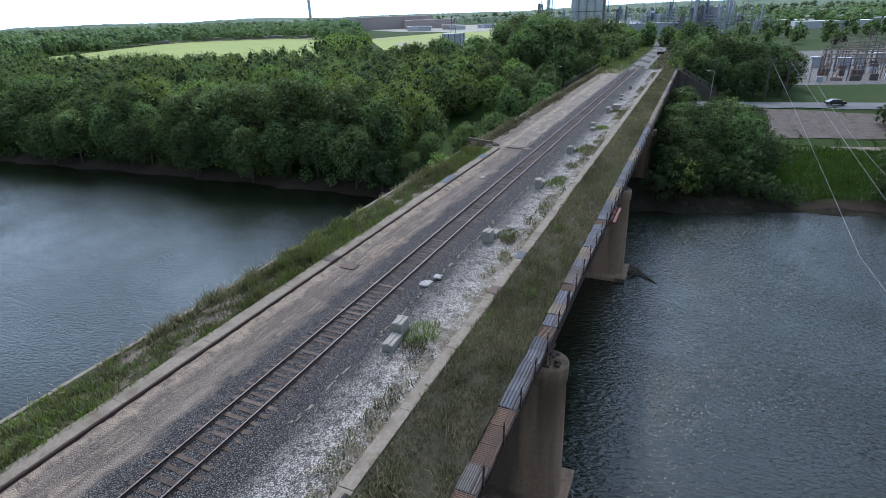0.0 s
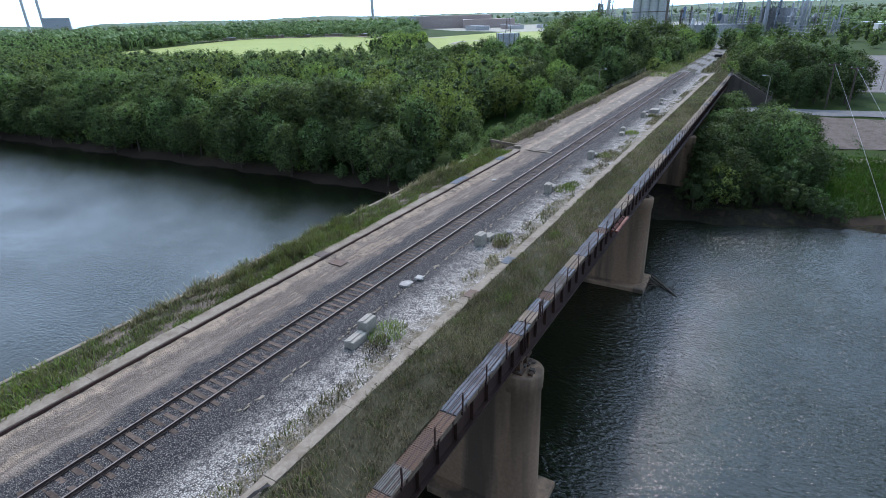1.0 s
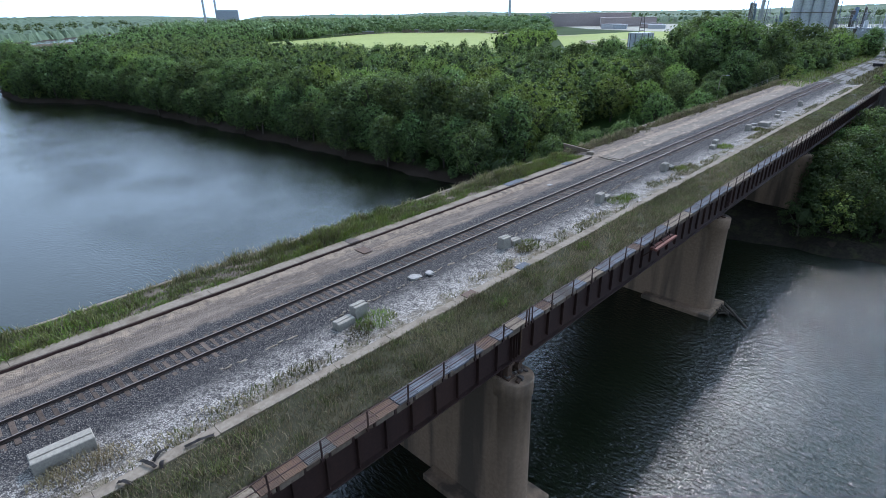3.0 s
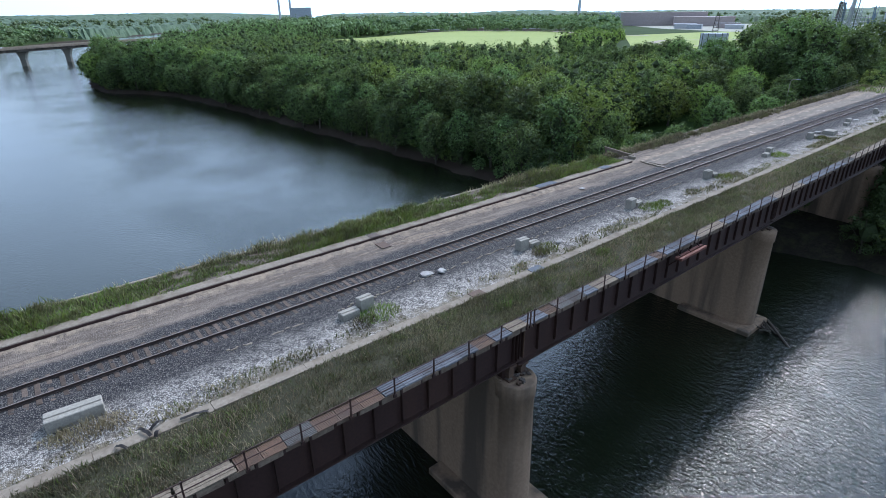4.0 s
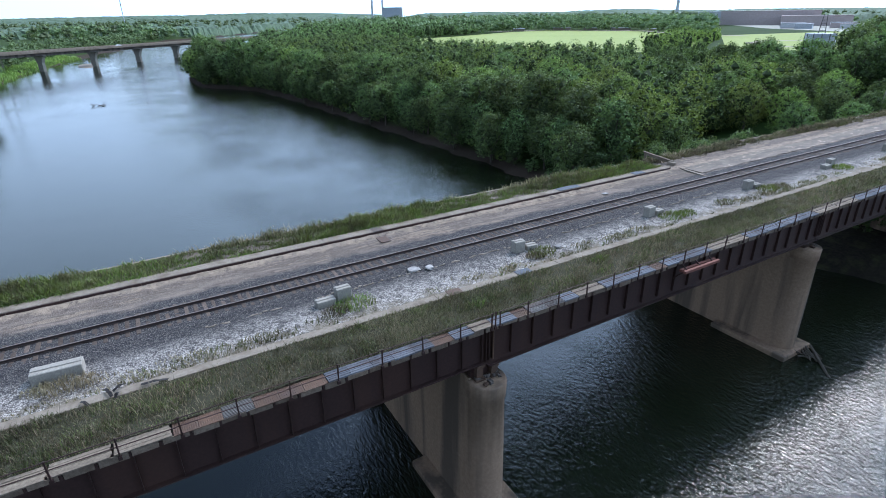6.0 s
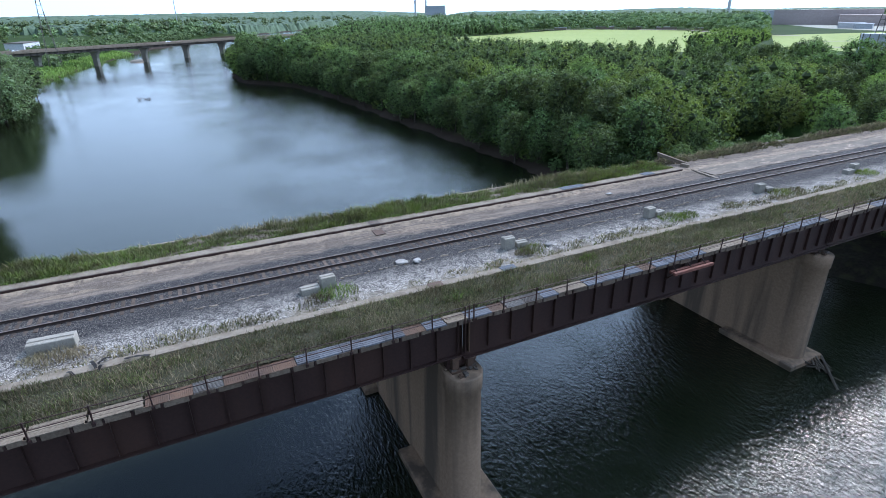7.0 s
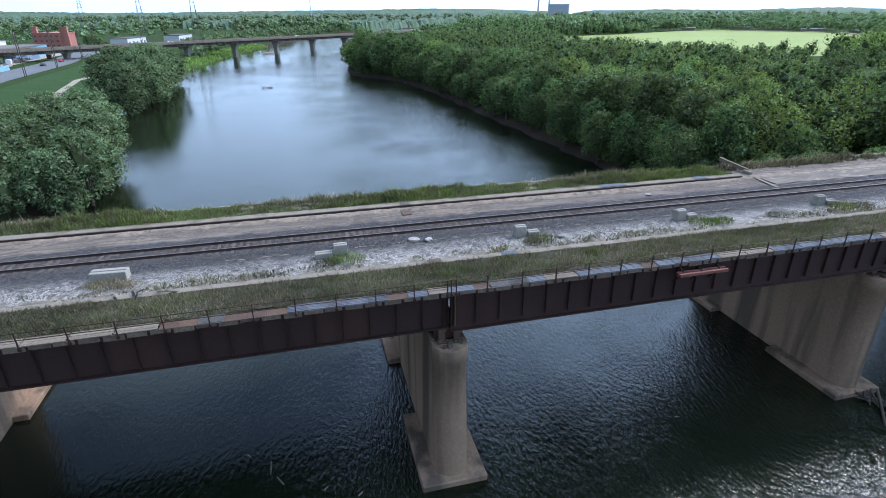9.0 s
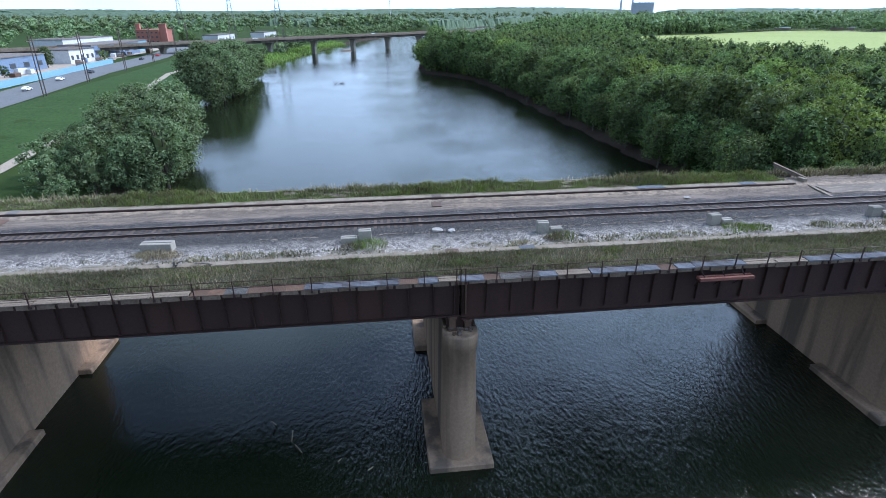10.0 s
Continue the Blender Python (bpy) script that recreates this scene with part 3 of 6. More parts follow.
def pier(yc):
    p = thing("pier", (0, 0, 0), "", "")
    for k in ("label", "category"):
        if k in p:
            del p[k]
    p.parent = bridge
    p.location = (0, yc, 0)
    p["label"] = "stained pale concrete wall pier with rounded ends"
    bm = bmesh.new()
    box(bm, -7.6, 10.2, -1.17, 1.17, -3, 11.75, 0.04)
    for v in bm.verts:
        v.co.y *= 1.12 if v.co.z < 0 else 1.0
    part("pier_wall", bm, PIER_CONCRETE, p)
    for cx, sgn in ((10.25, 1), (-7.65, -1)):
        bm = bmesh.new()
        n, rings = 28, []
        prof = ((-3, 1.36), (0.5, 1.32), (6.0, 1.25), (10.35, 1.18), (10.4, 1.27), (11.52, 1.29), (11.58, 1.26), (11.62, 1.2))
        for z, r in prof:
            rings.append([bm.verts.new((cx + r * math.cos(2 * math.pi * i / n) + (0.25 * sgn if math.cos(2 * math.pi * i / n) * sgn > 0 else 0), r * math.sin(2 * math.pi * i / n), z)) for i in range(n)])
        for a, b in zip(rings[:-1], rings[1:]):
            for i in range(n):
                bm.faces.new((a[i], a[(i + 1) % n], b[(i + 1) % n], b[i]))
        bm.faces.new(rings[-1])
        ob = part("pier_nose", bm, PIER_CONCRETE, p)
        for f in ob.data.polygons:
            f.use_smooth = abs(f.normal.z) < 0.1
    bm = boxed(4.2, 12.35, -2.5, 2.5, -3, 0.52, bevel=0.08)
    part("footing", bm, PIER_CONCRETE, p)
    part("footing", boxed(-10.0, -3.9, -2.5, 2.5, -3, 0.52, bevel=0.08), PIER_CONCRETE, p)
    for gx_ in (-8.0, -3.4, 1.2, 5.8, 10.35):
        for s in (-0.55, 0.55):
            bm = bmesh.new()
            box(bm, gx_ - 0.38, gx_ + 0.38, s - 0.34, s + 0.34, 11.6, 11.75)
            top = SPAN_FOOT[yc + 4 * s > 31]
            box(bm, gx_ - 0.2, gx_ + 0.2, s - 0.22, s + 0.22, 11.75, top - 0.15)
            box(bm, gx_ - 0.34, gx_ + 0.34, s - 0.3, s + 0.3, top - 0.15, top)
            part("bearing", bm, RUST_BRIGHT, p)
    # Box added behind the bearings; it gives the gap its darkness.
    part("end_diaphragm", boxed(9.75, 10.2, -1.0, 1.0, 11.62, 12.6), RUST_STEEL, p, "dark rust-coloured box that fills the gap between the girder ends")
    for k in range(9):
        bm = bmesh.new()
        chunk(bm, (10.6 + rng.uniform(-0.5, 0.6), rng.uniform(-0.9, 0.9), 11.7), rng.uniform(0.1, 0.28), rng.uniform(0.1, 0.3), rng.uniform(0.08, 0.2), rng, 0.4)
        part("rubble", bm, rng.choice((RUST_BRIGHT, DARK_STONE, DARK_STONE)), p, "broken concrete and rust on the pier head")
    return p


for yc in PIERS:
    p = pier(yc)
    if yc > 60:
        p.location.x = -0.6

STIFF = mesh_of(boxed(0, 0.2, -0.02, 0.02, 12.86, 15.36), "stiffener", RUST_STEEL)
ends = [Y0, *PIERS, Y1]
for a, b in zip(ends[:-1], ends[1:]):
    a, b, zb = a + 0.06, b - 0.06, SPAN_FOOT[b > 35]
    for gx_ in (-8.0, -3.4, 1.2, 5.8, 10.35):
        bm = extruded(((-0.28, zb), (0.28, zb), (0.28, zb + 0.09), (0.025, zb + 0.1), (0.025, 15.36), (0.28, 15.37), (0.28, 15.44), (-0.28, 15.44), (-0.28, 15.37), (-0.025, 15.36), (-0.025, zb + 0.1), (-0.28, zb + 0.09)), a, b, gx_)
        g = part("girder", bm, RUST_STEEL, bridge, "dark rusty riveted plate girder")
        if gx_ > 10:
            k = int(round((b - a) / 1.73))
            for i in range(k + 1):
                y = a + 0.05 + (b - a - 0.1) * i / k
                shared("stiffener", STIFF, g, (gx_ + 0.025, y, 0))
            for y in (a + 0.35, b - 0.35):
                shared("stiffener", STIFF, g, (gx_ + 0.025, y, 0))
            if b > 10 and a < 10 or a > 10 and a < 60:
                bm = bmesh.new()
                rod(bm, (gx_ + 0.28, a + 0.3, 12.95), (gx_ + 0.28, a + 0.3, 15.5), 0.05)
                part("drain_pipe", bm, RUST_BRIGHT, g, "thin rusty drain pipe")
    bm = bmesh.new()
    y = a + 2.0
    while y < b - 1:
        box(bm, -8.0, 10.3, y - 0.1, y + 0.1, 13.6, 14.2)
        y += 6.2
    part("cross_beam", bm, RUST_STEEL, bridge)

# surface of the deck: one worn sheet from the road edge to the kerb
def deck_z(x, y):
    bed = np.exp(-((np.abs(x - 0.2) / 2.6) ** 4)) * 0.115 - 0.004 * np.exp(-((x / 0.78) ** 8))
    ridge = 0.05 * np.sin(x * 2.1 + 0.3 * np.sin(y * 0.4)) * (x > 2) * (x < 6.2)
    rough_ = 0.02 * np.sin(x * 13.1 + y * 7.3) * np.sin(y * 11.7 - x * 5.1) + 0.018 * np.sin(x * 5.3 - y * 3.9)
    side = 0.12 * np.clip((-4.3 - x) / 1.0, 0, 1)
    return 15.86 + bed + ridge + rough_ + side


deck_top = grid_sheet("deck_surface", np.linspace(-9.55, 6.6, 90), np.linspace(Y0, Y1, 560), deck_z, DECK)
tagged(deck_top, "grey ballast, white crushed stone and worn road concrete", "bridge deck", kind="structure")
turf = grid_sheet("turf", np.linspace(6.9, 10.56, 14), np.linspace(Y0, Y1, 400), lambda x, y: 15.99 + 0.04 * np.sin(y * 0.9 + x * 2) + 0.03 * np.sin(y * 2.7 + x), SOIL)
tagged(turf, "strip of rough turf along the deck edge", "turf", kind="structure")
turf_w = grid_sheet("turf", np.linspace(-9.75, -6.2, 12), np.linspace(Y0, 69.0, 240), lambda x, y: 15.96 + 0.05 * np.sin(y * 0.9 + x * 2), SOIL)
tagged(turf_w, "strip of rough turf along the deck edge", "turf", kind="structure")
turf_n = grid_sheet("turf", np.linspace(-9.75, -7.9, 8), np.linspace(69.0, Y1, 220), lambda x, y: 15.96 + 0.04 * np.sin(y * 0.9 + x * 2), SOIL)
tagged(turf_n, "strip of dry turf along the deck edge", "turf", kind="structure")


def kerb_run(name, x0, x1, z0, z1, a, b, length, label):
    y = a
    while y < b:
        e = min(b, y + length * rng.uniform(0.85, 1.15))
        bm = bmesh.new()
        box(bm, x0, x1, y + 0.004, e - 0.004, z0, z1, 0.022)
        for v in bm.verts:
            v.co.x += rng.uniform(-0.014, 0.014)
            v.co.z += rng.uniform(-0.02, 0.006)
        tagged(part(name, bm, CONCRETE), label, "kerb", kind="structure")
        y = e


kerb_run("kerb_west", -6.4, -5.5, 15.7, 16.19, Y0, 68.6, 6.2, "long weathered concrete kerb beside the old road")
y = Y0
while y < 68.0:
    e = min(68.4, y + 7.5)
    tagged(part("kerb_angle", boxed(-5.5, -5.44, y + 0.02, e - 0.02, 15.72, 16.13), RUST_STEEL), "dark rusty steel angle along the kerb face", "kerb", kind="structure")
    y = e
kerb_run("kerb_east", 6.5, 7.15, 15.7, 16.06, Y0, Y1, 5.0, "cracked low concrete kerb beside the turf strip")
kerb_run("edge_beam", -10.0, -9.7, 15.3, 16.02, Y0, Y1, 12.0, "concrete edge beam of the bridge deck")

# pale slabs of the old road north of the barrier
PALE_SLAB = road_material()
y = 70.2
while y < 158:
    for xa, xb in ((-7.9, -5.005), (-4.995, -2.6)):
        bm = boxed(xa, xb, y + 0.006, y + 11.994, 15.8, 15.955 + rng.uniform(-0.003, 0.003))
        bmesh.ops.subdivide_edges(bm, edges=[e for e in bm.edges if abs(e.verts[0].co.y - e.verts[1].co.y) > 5], cuts=11, use_grid_fill=True)
        for v in bm.verts:
            v.co.x += rng.uniform(-0.22, 0.22) if v.co.x > -3 else 0
        tagged(part("road_slab", bm, PALE_SLAB), "pale worn concrete slab of the old road", "road slab", kind="structure")
    y += 12.0
SLATE_STEEL = surface("slate_steel", (0.07, 0.075, 0.085), (0.14, 0.148, 0.16), 1.2, 8, (0.09, 0.07, 0.06), 0.4, 0.85, 0.1)
# plates over the joints
for yj in (-5.9, 31.6):
    t_ = thing("joint_plate", (-4.2, yj, 16.0), "rusty steel joint plate on the deck", "steel plate")
    part("plate", boxed(-0.9, 0.6, -0.42, 0.42, -0.12, -0.07), RUST_BRIGHT, t_)
    t_ = thing("joint_plate", (-5.95, yj + 0.15, 16.25), "dark steel plate bent over the concrete kerb", "steel plate")
    bm = boxed(-0.48, 0.46, -0.45, 0.45, -0.07, -0.03)
    box(bm, 0.44, 0.5, -0.45, 0.45, -0.38, -0.03)
    part("plate", bm, GREY_STEEL, t_)
    t_ = thing("joint_plate", (6.83, yj, 16.09), "rusty steel joint plate on the low kerb", "steel plate")
    part("plate", boxed(-0.36, 0.36, -0.5, 0.5, -0.03, 0.01), RUST_BRIGHT, t_)
for x, y, w, d_ in ((6.83, 37.3, 0.34, 0.6), (-5.95, 53.2, 0.42, 1.4), (-5.95, 63.5, 0.42, 0.8)):
    t_ = thing("cover_plate", (x, y, 16.06 if x > 0 else 16.19), "slate-grey steel cover plate on the kerb", "steel plate")
    part("plate", boxed(-w, w, -d_, d_, -0.01, 0.03), SLATE_STEEL, t_)

# walkway along the east edge
def panel_mesh(kind):
    if kind == "wood":
        return mesh_of(boxed(0, 0.205, 0.0, 0.985, 0, 0.06), "plank", OLD_WOOD)
    if kind == "rust":
        side = [(0.0, -0.03), (0.985, -0.03)]
        for i in range(10, -1, -1):
            y0 = 0.002 + i * 0.0893
            side += [(y0 + 0.05, -0.01), (y0 + 0.046, 0.008), (y0 + 0.004, 0.008), (y0, -0.01)]
        bm = bmesh.new()
        r0, r1 = [[bm.verts.new((x, py, pz)) for py, pz in side] for x in (0.0, 0.9)]
        for i in range(len(side)):
            j = (i + 1) % len(side)
            bm.faces.new((r0[i], r0[j], r1[j], r1[i]))
        bm.faces.new(r0[::-1])
        bm.faces.new(r1)
        return mesh_of(bm, "rust_panel", RUST_BRIGHT)
    ribs, hgt, duty = (5, 0.05, 0.86) if kind == "blue" else (9, 0.055, 0.5)
    top, w = [], 0.9 / ribs
    for i in range(ribs):
        top += [(i * w, 0.0), (i * w + 0.012, hgt), (i * w + w * duty, hgt), (i * w + w * duty + 0.012, 0.0)]
    return mesh_of(extruded([(0, -0.03), (0.9, -0.03)] + top[::-1], 0.0, 0.985), kind + "_panel", {"blue": BLUE_STEEL, "rust": RUST_BRIGHT, "grey": GREY_STEEL}[kind])


PANEL = {k: panel_mesh(k) for k in ("wood", "rust", "grey", "blue")}
FASCIA = mesh_of(boxed(0, 0.05, 0.06, 0.94, -0.24, 0.0), "fascia", surface("fascia_tan", (0.10, 0.072, 0.052), (0.19, 0.145, 0.105), 0.6, 6, (0.10, 0.06, 0.04), 0.5, 0.9, 0.1, 0.0, 0.2))
bm = bmesh.new()
vs = [bm.verts.new(c) for c in ((10.38, -0.03, 15.1), (10.38, -0.03, 15.9), (11.42, -0.03, 15.9), (11.42, -0.03, 15.66), (10.38, 0.03, 15.1), (10.38, 0.03, 15.9), (11.42, 0.03, 15.9), (11.42, 0.03, 15.66))]
for f in ((0, 1, 2, 3), (7, 6, 5, 4), (0, 4, 5, 1), (1, 5, 6, 2), (2, 6, 7, 3), (3, 7, 4, 0)):
    bm.faces.new([vs[i] for i in f])
BRACKET = mesh_of(bm, "bracket", RUST_STEEL)
walkway = thing("walkway", (0, 0, 0), "narrow patched walkway of planks and steel panels with a thin rail", "walkway")
runs = [(Y0, 14.3, "wood"), (14.3, 16.4, "rust"), (16.4, 17.8, "grey"), (17.8, 21.4, "rust"), (21.4, 27.5, "blue"), (27.5, 28.8, "rust"), (28.8, 30.1, "blue"), (30.1, 31.5, "wood"), (31.5, 33.2, "blue"), (33.2, 34.3, "rust"), (34.3, 37.0, "grey"), (37.0, 38.2, "blue"), (38.2, 40.6, "wood"), (40.6, 45.5, "blue"), (45.5, 46.8, "rust"), (46.8, 51.9, "blue"), (51.9, 56.6, "wood"), (56.6, 67.0, "blue"), (67.0, 70.5, "wood")]
y = 70.5
while y < Y1:
    e = y + rng.choice((2.4, 3.6, 6.0, 9.0))
    runs.append((y, min(e, Y1), rng.choice(("blue", "wood", "wood", "grey"))))
    y = e
for a, b, kind in runs:
    k = max(1, round((b - a) / (2.35 if kind == "wood" else 1.25)))
    for i in range(k):
        s = (b - a) / k
        if kind == "wood":
            for q in range(4):
                shared("plank", PANEL[kind], walkway, (10.58 + q * 0.222 + rng.uniform(-0.01, 0.01), a + i * s + rng.uniform(0, 0.05), 15.95 + rng.uniform(-0.015, 0.02)), (0, 0, rng.uniform(-0.006, 0.006)), (0.97, s * rng.uniform(0.95, 1.0), 1))
            continue
        shared(kind + "_panel", PANEL[kind], walkway, (10.58 + rng.uniform(-0.03, 0.03), a + i * s, 15.95 + rng.uniform(-0.01, 0.02)), (0, 0, rng.uniform(-0.008, 0.008)), (0.96, s, 1))
y = Y0
while y < Y1 - 1:
    shared("bracket", BRACKET, walkway, (0, y, 0))
    shared("fascia", FASCIA, walkway, (11.38, y, 15.94 + rng.uniform(-0.02, 0.02)), (0, 0, 0), (1, 1.22 * rng.uniform(0.96, 1.03), rng.uniform(0.95, 1.4)))
    y += 1.22
bm = bmesh.new()
box(bm, -0.032, 0.032, -0.032, 0.032, -0.25, 0.9)
box(bm, -0.05, 0.05, -0.08, 0.08, -0.28, -0.1)
POST = mesh_of(bm, "post", RUST_STEEL)
posts = [4.95 + 2.42 * k for k in range(-21, 68)] + [31.3, 31.9]
for y in posts:
    shared("post", POST, walkway, (11.47, y, 16.0), (rng.uniform(-0.03, 0.03), rng.uniform(-0.03, 0.03), 0))
for h in (0.42, 0.84):
    for a, b in zip(ends[:-1], ends[1:]):
        y = a
        while y < b - 0.5:
            e = min(b - 0.15, y + 4.84)
            bm = bmesh.new()
            rod(bm, (11.47, y, 16.0 + h), (11.47, e, 16.0 + h + rng.uniform(-0.03, 0.0)), 0.026, 5)
            part("handrail", bm, RUST_STEEL, walkway, "thin rusty handrail")
            y = e
            if b - y < 0.6:
                break

# inspection platform that hangs from the girder
RED_OXIDE = surface("red_oxide", (0.13, 0.045, 0.03), (0.24, 0.085, 0.055), 0.8, 8, (0.08, 0.04, 0.03), 0.4, 0.8, 0.15)
plat = thing("inspection_platform", (11.2, 50.3, 15.08), "red-brown steel inspection platform hung on the girder", "platform")
for dx in (0.15, 0.5):
    part("beam", boxed(dx, dx + 0.22, -2.0, 2.0, 0, 0.2), RED_OXIDE, plat, "red-brown steel channel")
for y in (-1.5, 0.0, 1.5):
    bm = bmesh.new()
    rod(bm, (0.4, y, 0.1), (-0.25, y - 0.3, 0.85), 0.05)
    rod(bm, (0.4, y, 0.05), (-0.6, y, -1.0), 0.05)
    part("brace", bm, RUST_STEEL, plat)

# ---- the track ----
track = thing("railway_track", (0, 0, 0), "single railway track on worn timber sleepers", "railway track")
def sweep(profile, off, a, b, step, material, name, label):
    ys = np.arange(a, b + 0.01, step)
    v, fcs, k = [], [], len(profile)
    for y in ys:
        x = track_x(y)
        for px, pz in profile:
            v.append((x + off + px, y, pz))
    for i in range(len(ys) - 1):
        for j in range(k):
            q = (j + 1) % k
            fcs.append((i * k + j, i * k + q, (i + 1) * k + q, (i + 1) * k + j))
    ob = raw(name, v, fcs, material, track)
    ob["label"] = label
    return ob


for s in (-0.753, 0.753):
    sweep([(-0.075, 16.0), (0.075, 16.0), (0.075, 16.02), (0.012, 16.04), (0.012, 16.12), (0.036, 16.13), (0.036, 16.163), (-0.036, 16.163), (-0.036, 16.13), (-0.012, 16.12), (-0.012, 16.04), (-0.075, 16.02)], s, Y0 - 30, 330, 4.0, RAIL_STEEL, "rail", "rust-brown steel rail")
    sweep([(-0.035, 16.163), (0.035, 16.163), (0.028, 16.172), (-0.028, 16.172)], s, Y0 - 30, 330, 4.0, RAIL_TOP, "rail_head", "worn shiny rail head")
bm = boxed(-1.32, 1.32, -0.115, 0.115, -0.19, 0.0, bevel=0.015)
SLEEPER = mesh_of(bm, "sleeper", TIE_WOOD)
y, i = 3.0, 0
while i < 300:
    shared("sleeper", SLEEPER, track, (track_x(y) + rng.uniform(-0.06, 0.06), y, 16.0 + rng.uniform(-0.025, 0.004)), (0, 0, rng.uniform(-0.02, 0.02)), (rng.uniform(0.96, 1.03), rng.uniform(0.9, 1.1), 1))
    y += 0.545 + rng.uniform(-0.03, 0.03)
    i += 1
bm = bmesh.new()
for a, b in ((Y0 - 20, 2.7), (y, 300)):
    k = a
    while k < b:
        box(bm, track_x(k) - 1.3, track_x(k) + 1.3, k - 0.11, k + 0.11, 15.85, 15.99)
        k += 0.56
tagged(part("far_sleepers", bm, TIE_WOOD, track), kind="stuff")

# ---- embankments, abutments ----
def embankment(a, b, label):
    ys = np.arange(a, b + 1, 6.0)
    v, fcs = [], []
    prof = ((-22, 7.0), (-11, 15.4), (-9, 15.85), (-2.4, 15.9), (-1.9, 16.0), (1.9, 16.0), (2.6, 15.88), (9, 15.8), (11, 15.3), (22, 7.0))
    for y in ys:
        for px, pz in prof:
            v.append((track_x(y) + px, y, pz + 0.06 * math.sin(y * 0.7 + px)))
    k = len(prof)
    for i in range(len(ys) - 1):
        for j in range(k - 1):
            fcs.append((i * k + j + 1, i * k + j, (i + 1) * k + j, (i + 1) * k + j + 1))
    return tagged(raw("embankment", v, fcs, SOIL), label, "embankment", kind="structure")


# Streaks are stains; the dark base is the shade of walls turned from the sun.
DARK_CONCRETE = surface("shaded_concrete", (0.075, 0.065, 0.055), (0.14, 0.12, 0.10), 0.2, 3, (0.04, 0.035, 0.03), 0.8, 0.9, 0.2, streak=True)
embankment(171.4, 400, "grassy railway embankment behind the bridge")
embankment(-160, -46.4, "grassy railway embankment before the bridge")
bm = bmesh.new()
ys = np.arange(171.2, 300, 3.0)
rows_ = [[bm.verts.new((track_x(y) + x, y, 16.02 - (abs(x) > 2) * 0.1)) for x in (-2.3, -1.6, 1.6, 3.4)] for y in ys]
for a, b in zip(rows_[:-1], rows_[1:]):
    for j in range(3):
        bm.faces.new((a[j], a[j + 1], b[j + 1], b[j]))
tagged(part("ballast_bed", bm, surface("far_ballast", (0.08, 0.076, 0.072), (0.21, 0.20, 0.185), 0.3, 7, (0.15, 0.13, 0.095), 0.4, 0.95, 0.4)), "grey ballast bed of the railway track", "ballast", kind="structure")
for ya, s in ((171.0, 1), (-46.0, -1)):
    bm = boxed(-10.2, 10.8, min(ya, ya + 1.2 * s), max(ya, ya + 1.2 * s), 3, 15.4, bevel=0.05)
    tagged(part("abutment", bm, DARK_CONCRETE), "concrete bridge abutment wall", "abutment", kind="structure")
for sx in (1, -1):
    x0, x1 = 10.9 * sx, 21.5 * sx
    bm = bmesh.new()
    vs = [bm.verts.new(c) for c in ((x0, 171.3, 5), (x1, 171.3, 5), (x1, 171.3, 10.2), (x0, 171.3, 16.0), (x0, 172.0, 5), (x1, 172.0, 5), (x1, 172.0, 10.2), (x0, 172.0, 16.0))]
    for f in ((0, 1, 2, 3), (7, 6, 5, 4), (0, 4, 5, 1), (1, 5, 6, 2), (2, 6, 7, 3), (3, 7, 4, 0)):
        bm.faces.new([vs[i] for i in f])
    tagged(part("wing_wall", bm, DARK_CONCRETE), "sloping concrete wing wall of the abutment", "wing wall", kind="structure")
    rail = thing("wing_rail", (0, 0, 0), "pale galvanised guard rail on the sloping wing wall", "guard rail")
    def zt(x):
        return 16.0 - (abs(x) - 10.9) / 10.6 * 5.8
    for i in range(10):
        x = (11.0 + i * 1.14) * sx
        bm = bmesh.new()
        rod(bm, (x, 171.6, zt(x) - 0.1), (x, 171.6, zt(x) + 1.15), 0.055)
        part("post", bm, WHITE_BLOCK, rail)
    for h in (0.6, 1.1):
        bm = bmesh.new()
        rod(bm, (11.0 * sx, 171.6, zt(11.0) + h), (21.3 * sx, 171.6, zt(21.3) + h), 0.05)
        part("bar", bm, WHITE_BLOCK, rail)

# ---- trees ----
def blob(rnd, c, r, squash=0.85):
    """A low lumpy core, as vertices and triangles."""
    g = (1 + 5 ** 0.5) / 2
    vs = np.array([(-1, g, 0), (1, g, 0), (-1, -g, 0), (1, -g, 0), (0, -1, g), (0, 1, g), (0, -1, -g), (0, 1, -g), (g, 0, -1), (g, 0, 1), (-g, 0, -1), (-g, 0, 1)]) / 1.902
    fs = np.array([(0, 11, 5), (0, 5, 1), (0, 1, 7), (0, 7, 10), (0, 10, 11), (1, 5, 9), (5, 11, 4), (11, 10, 2), (10, 7, 6), (7, 1, 8), (3, 9, 4), (3, 4, 2), (3, 2, 6), (3, 6, 8), (3, 8, 9), (4, 9, 5), (2, 4, 11), (6, 2, 10), (8, 6, 7), (9, 8, 1)])
    vs = vs * rnd.uniform(0.8, 1.15, (12, 1)) * r * np.array([1, 1, squash]) + np.asarray(c)
    return vs, fs


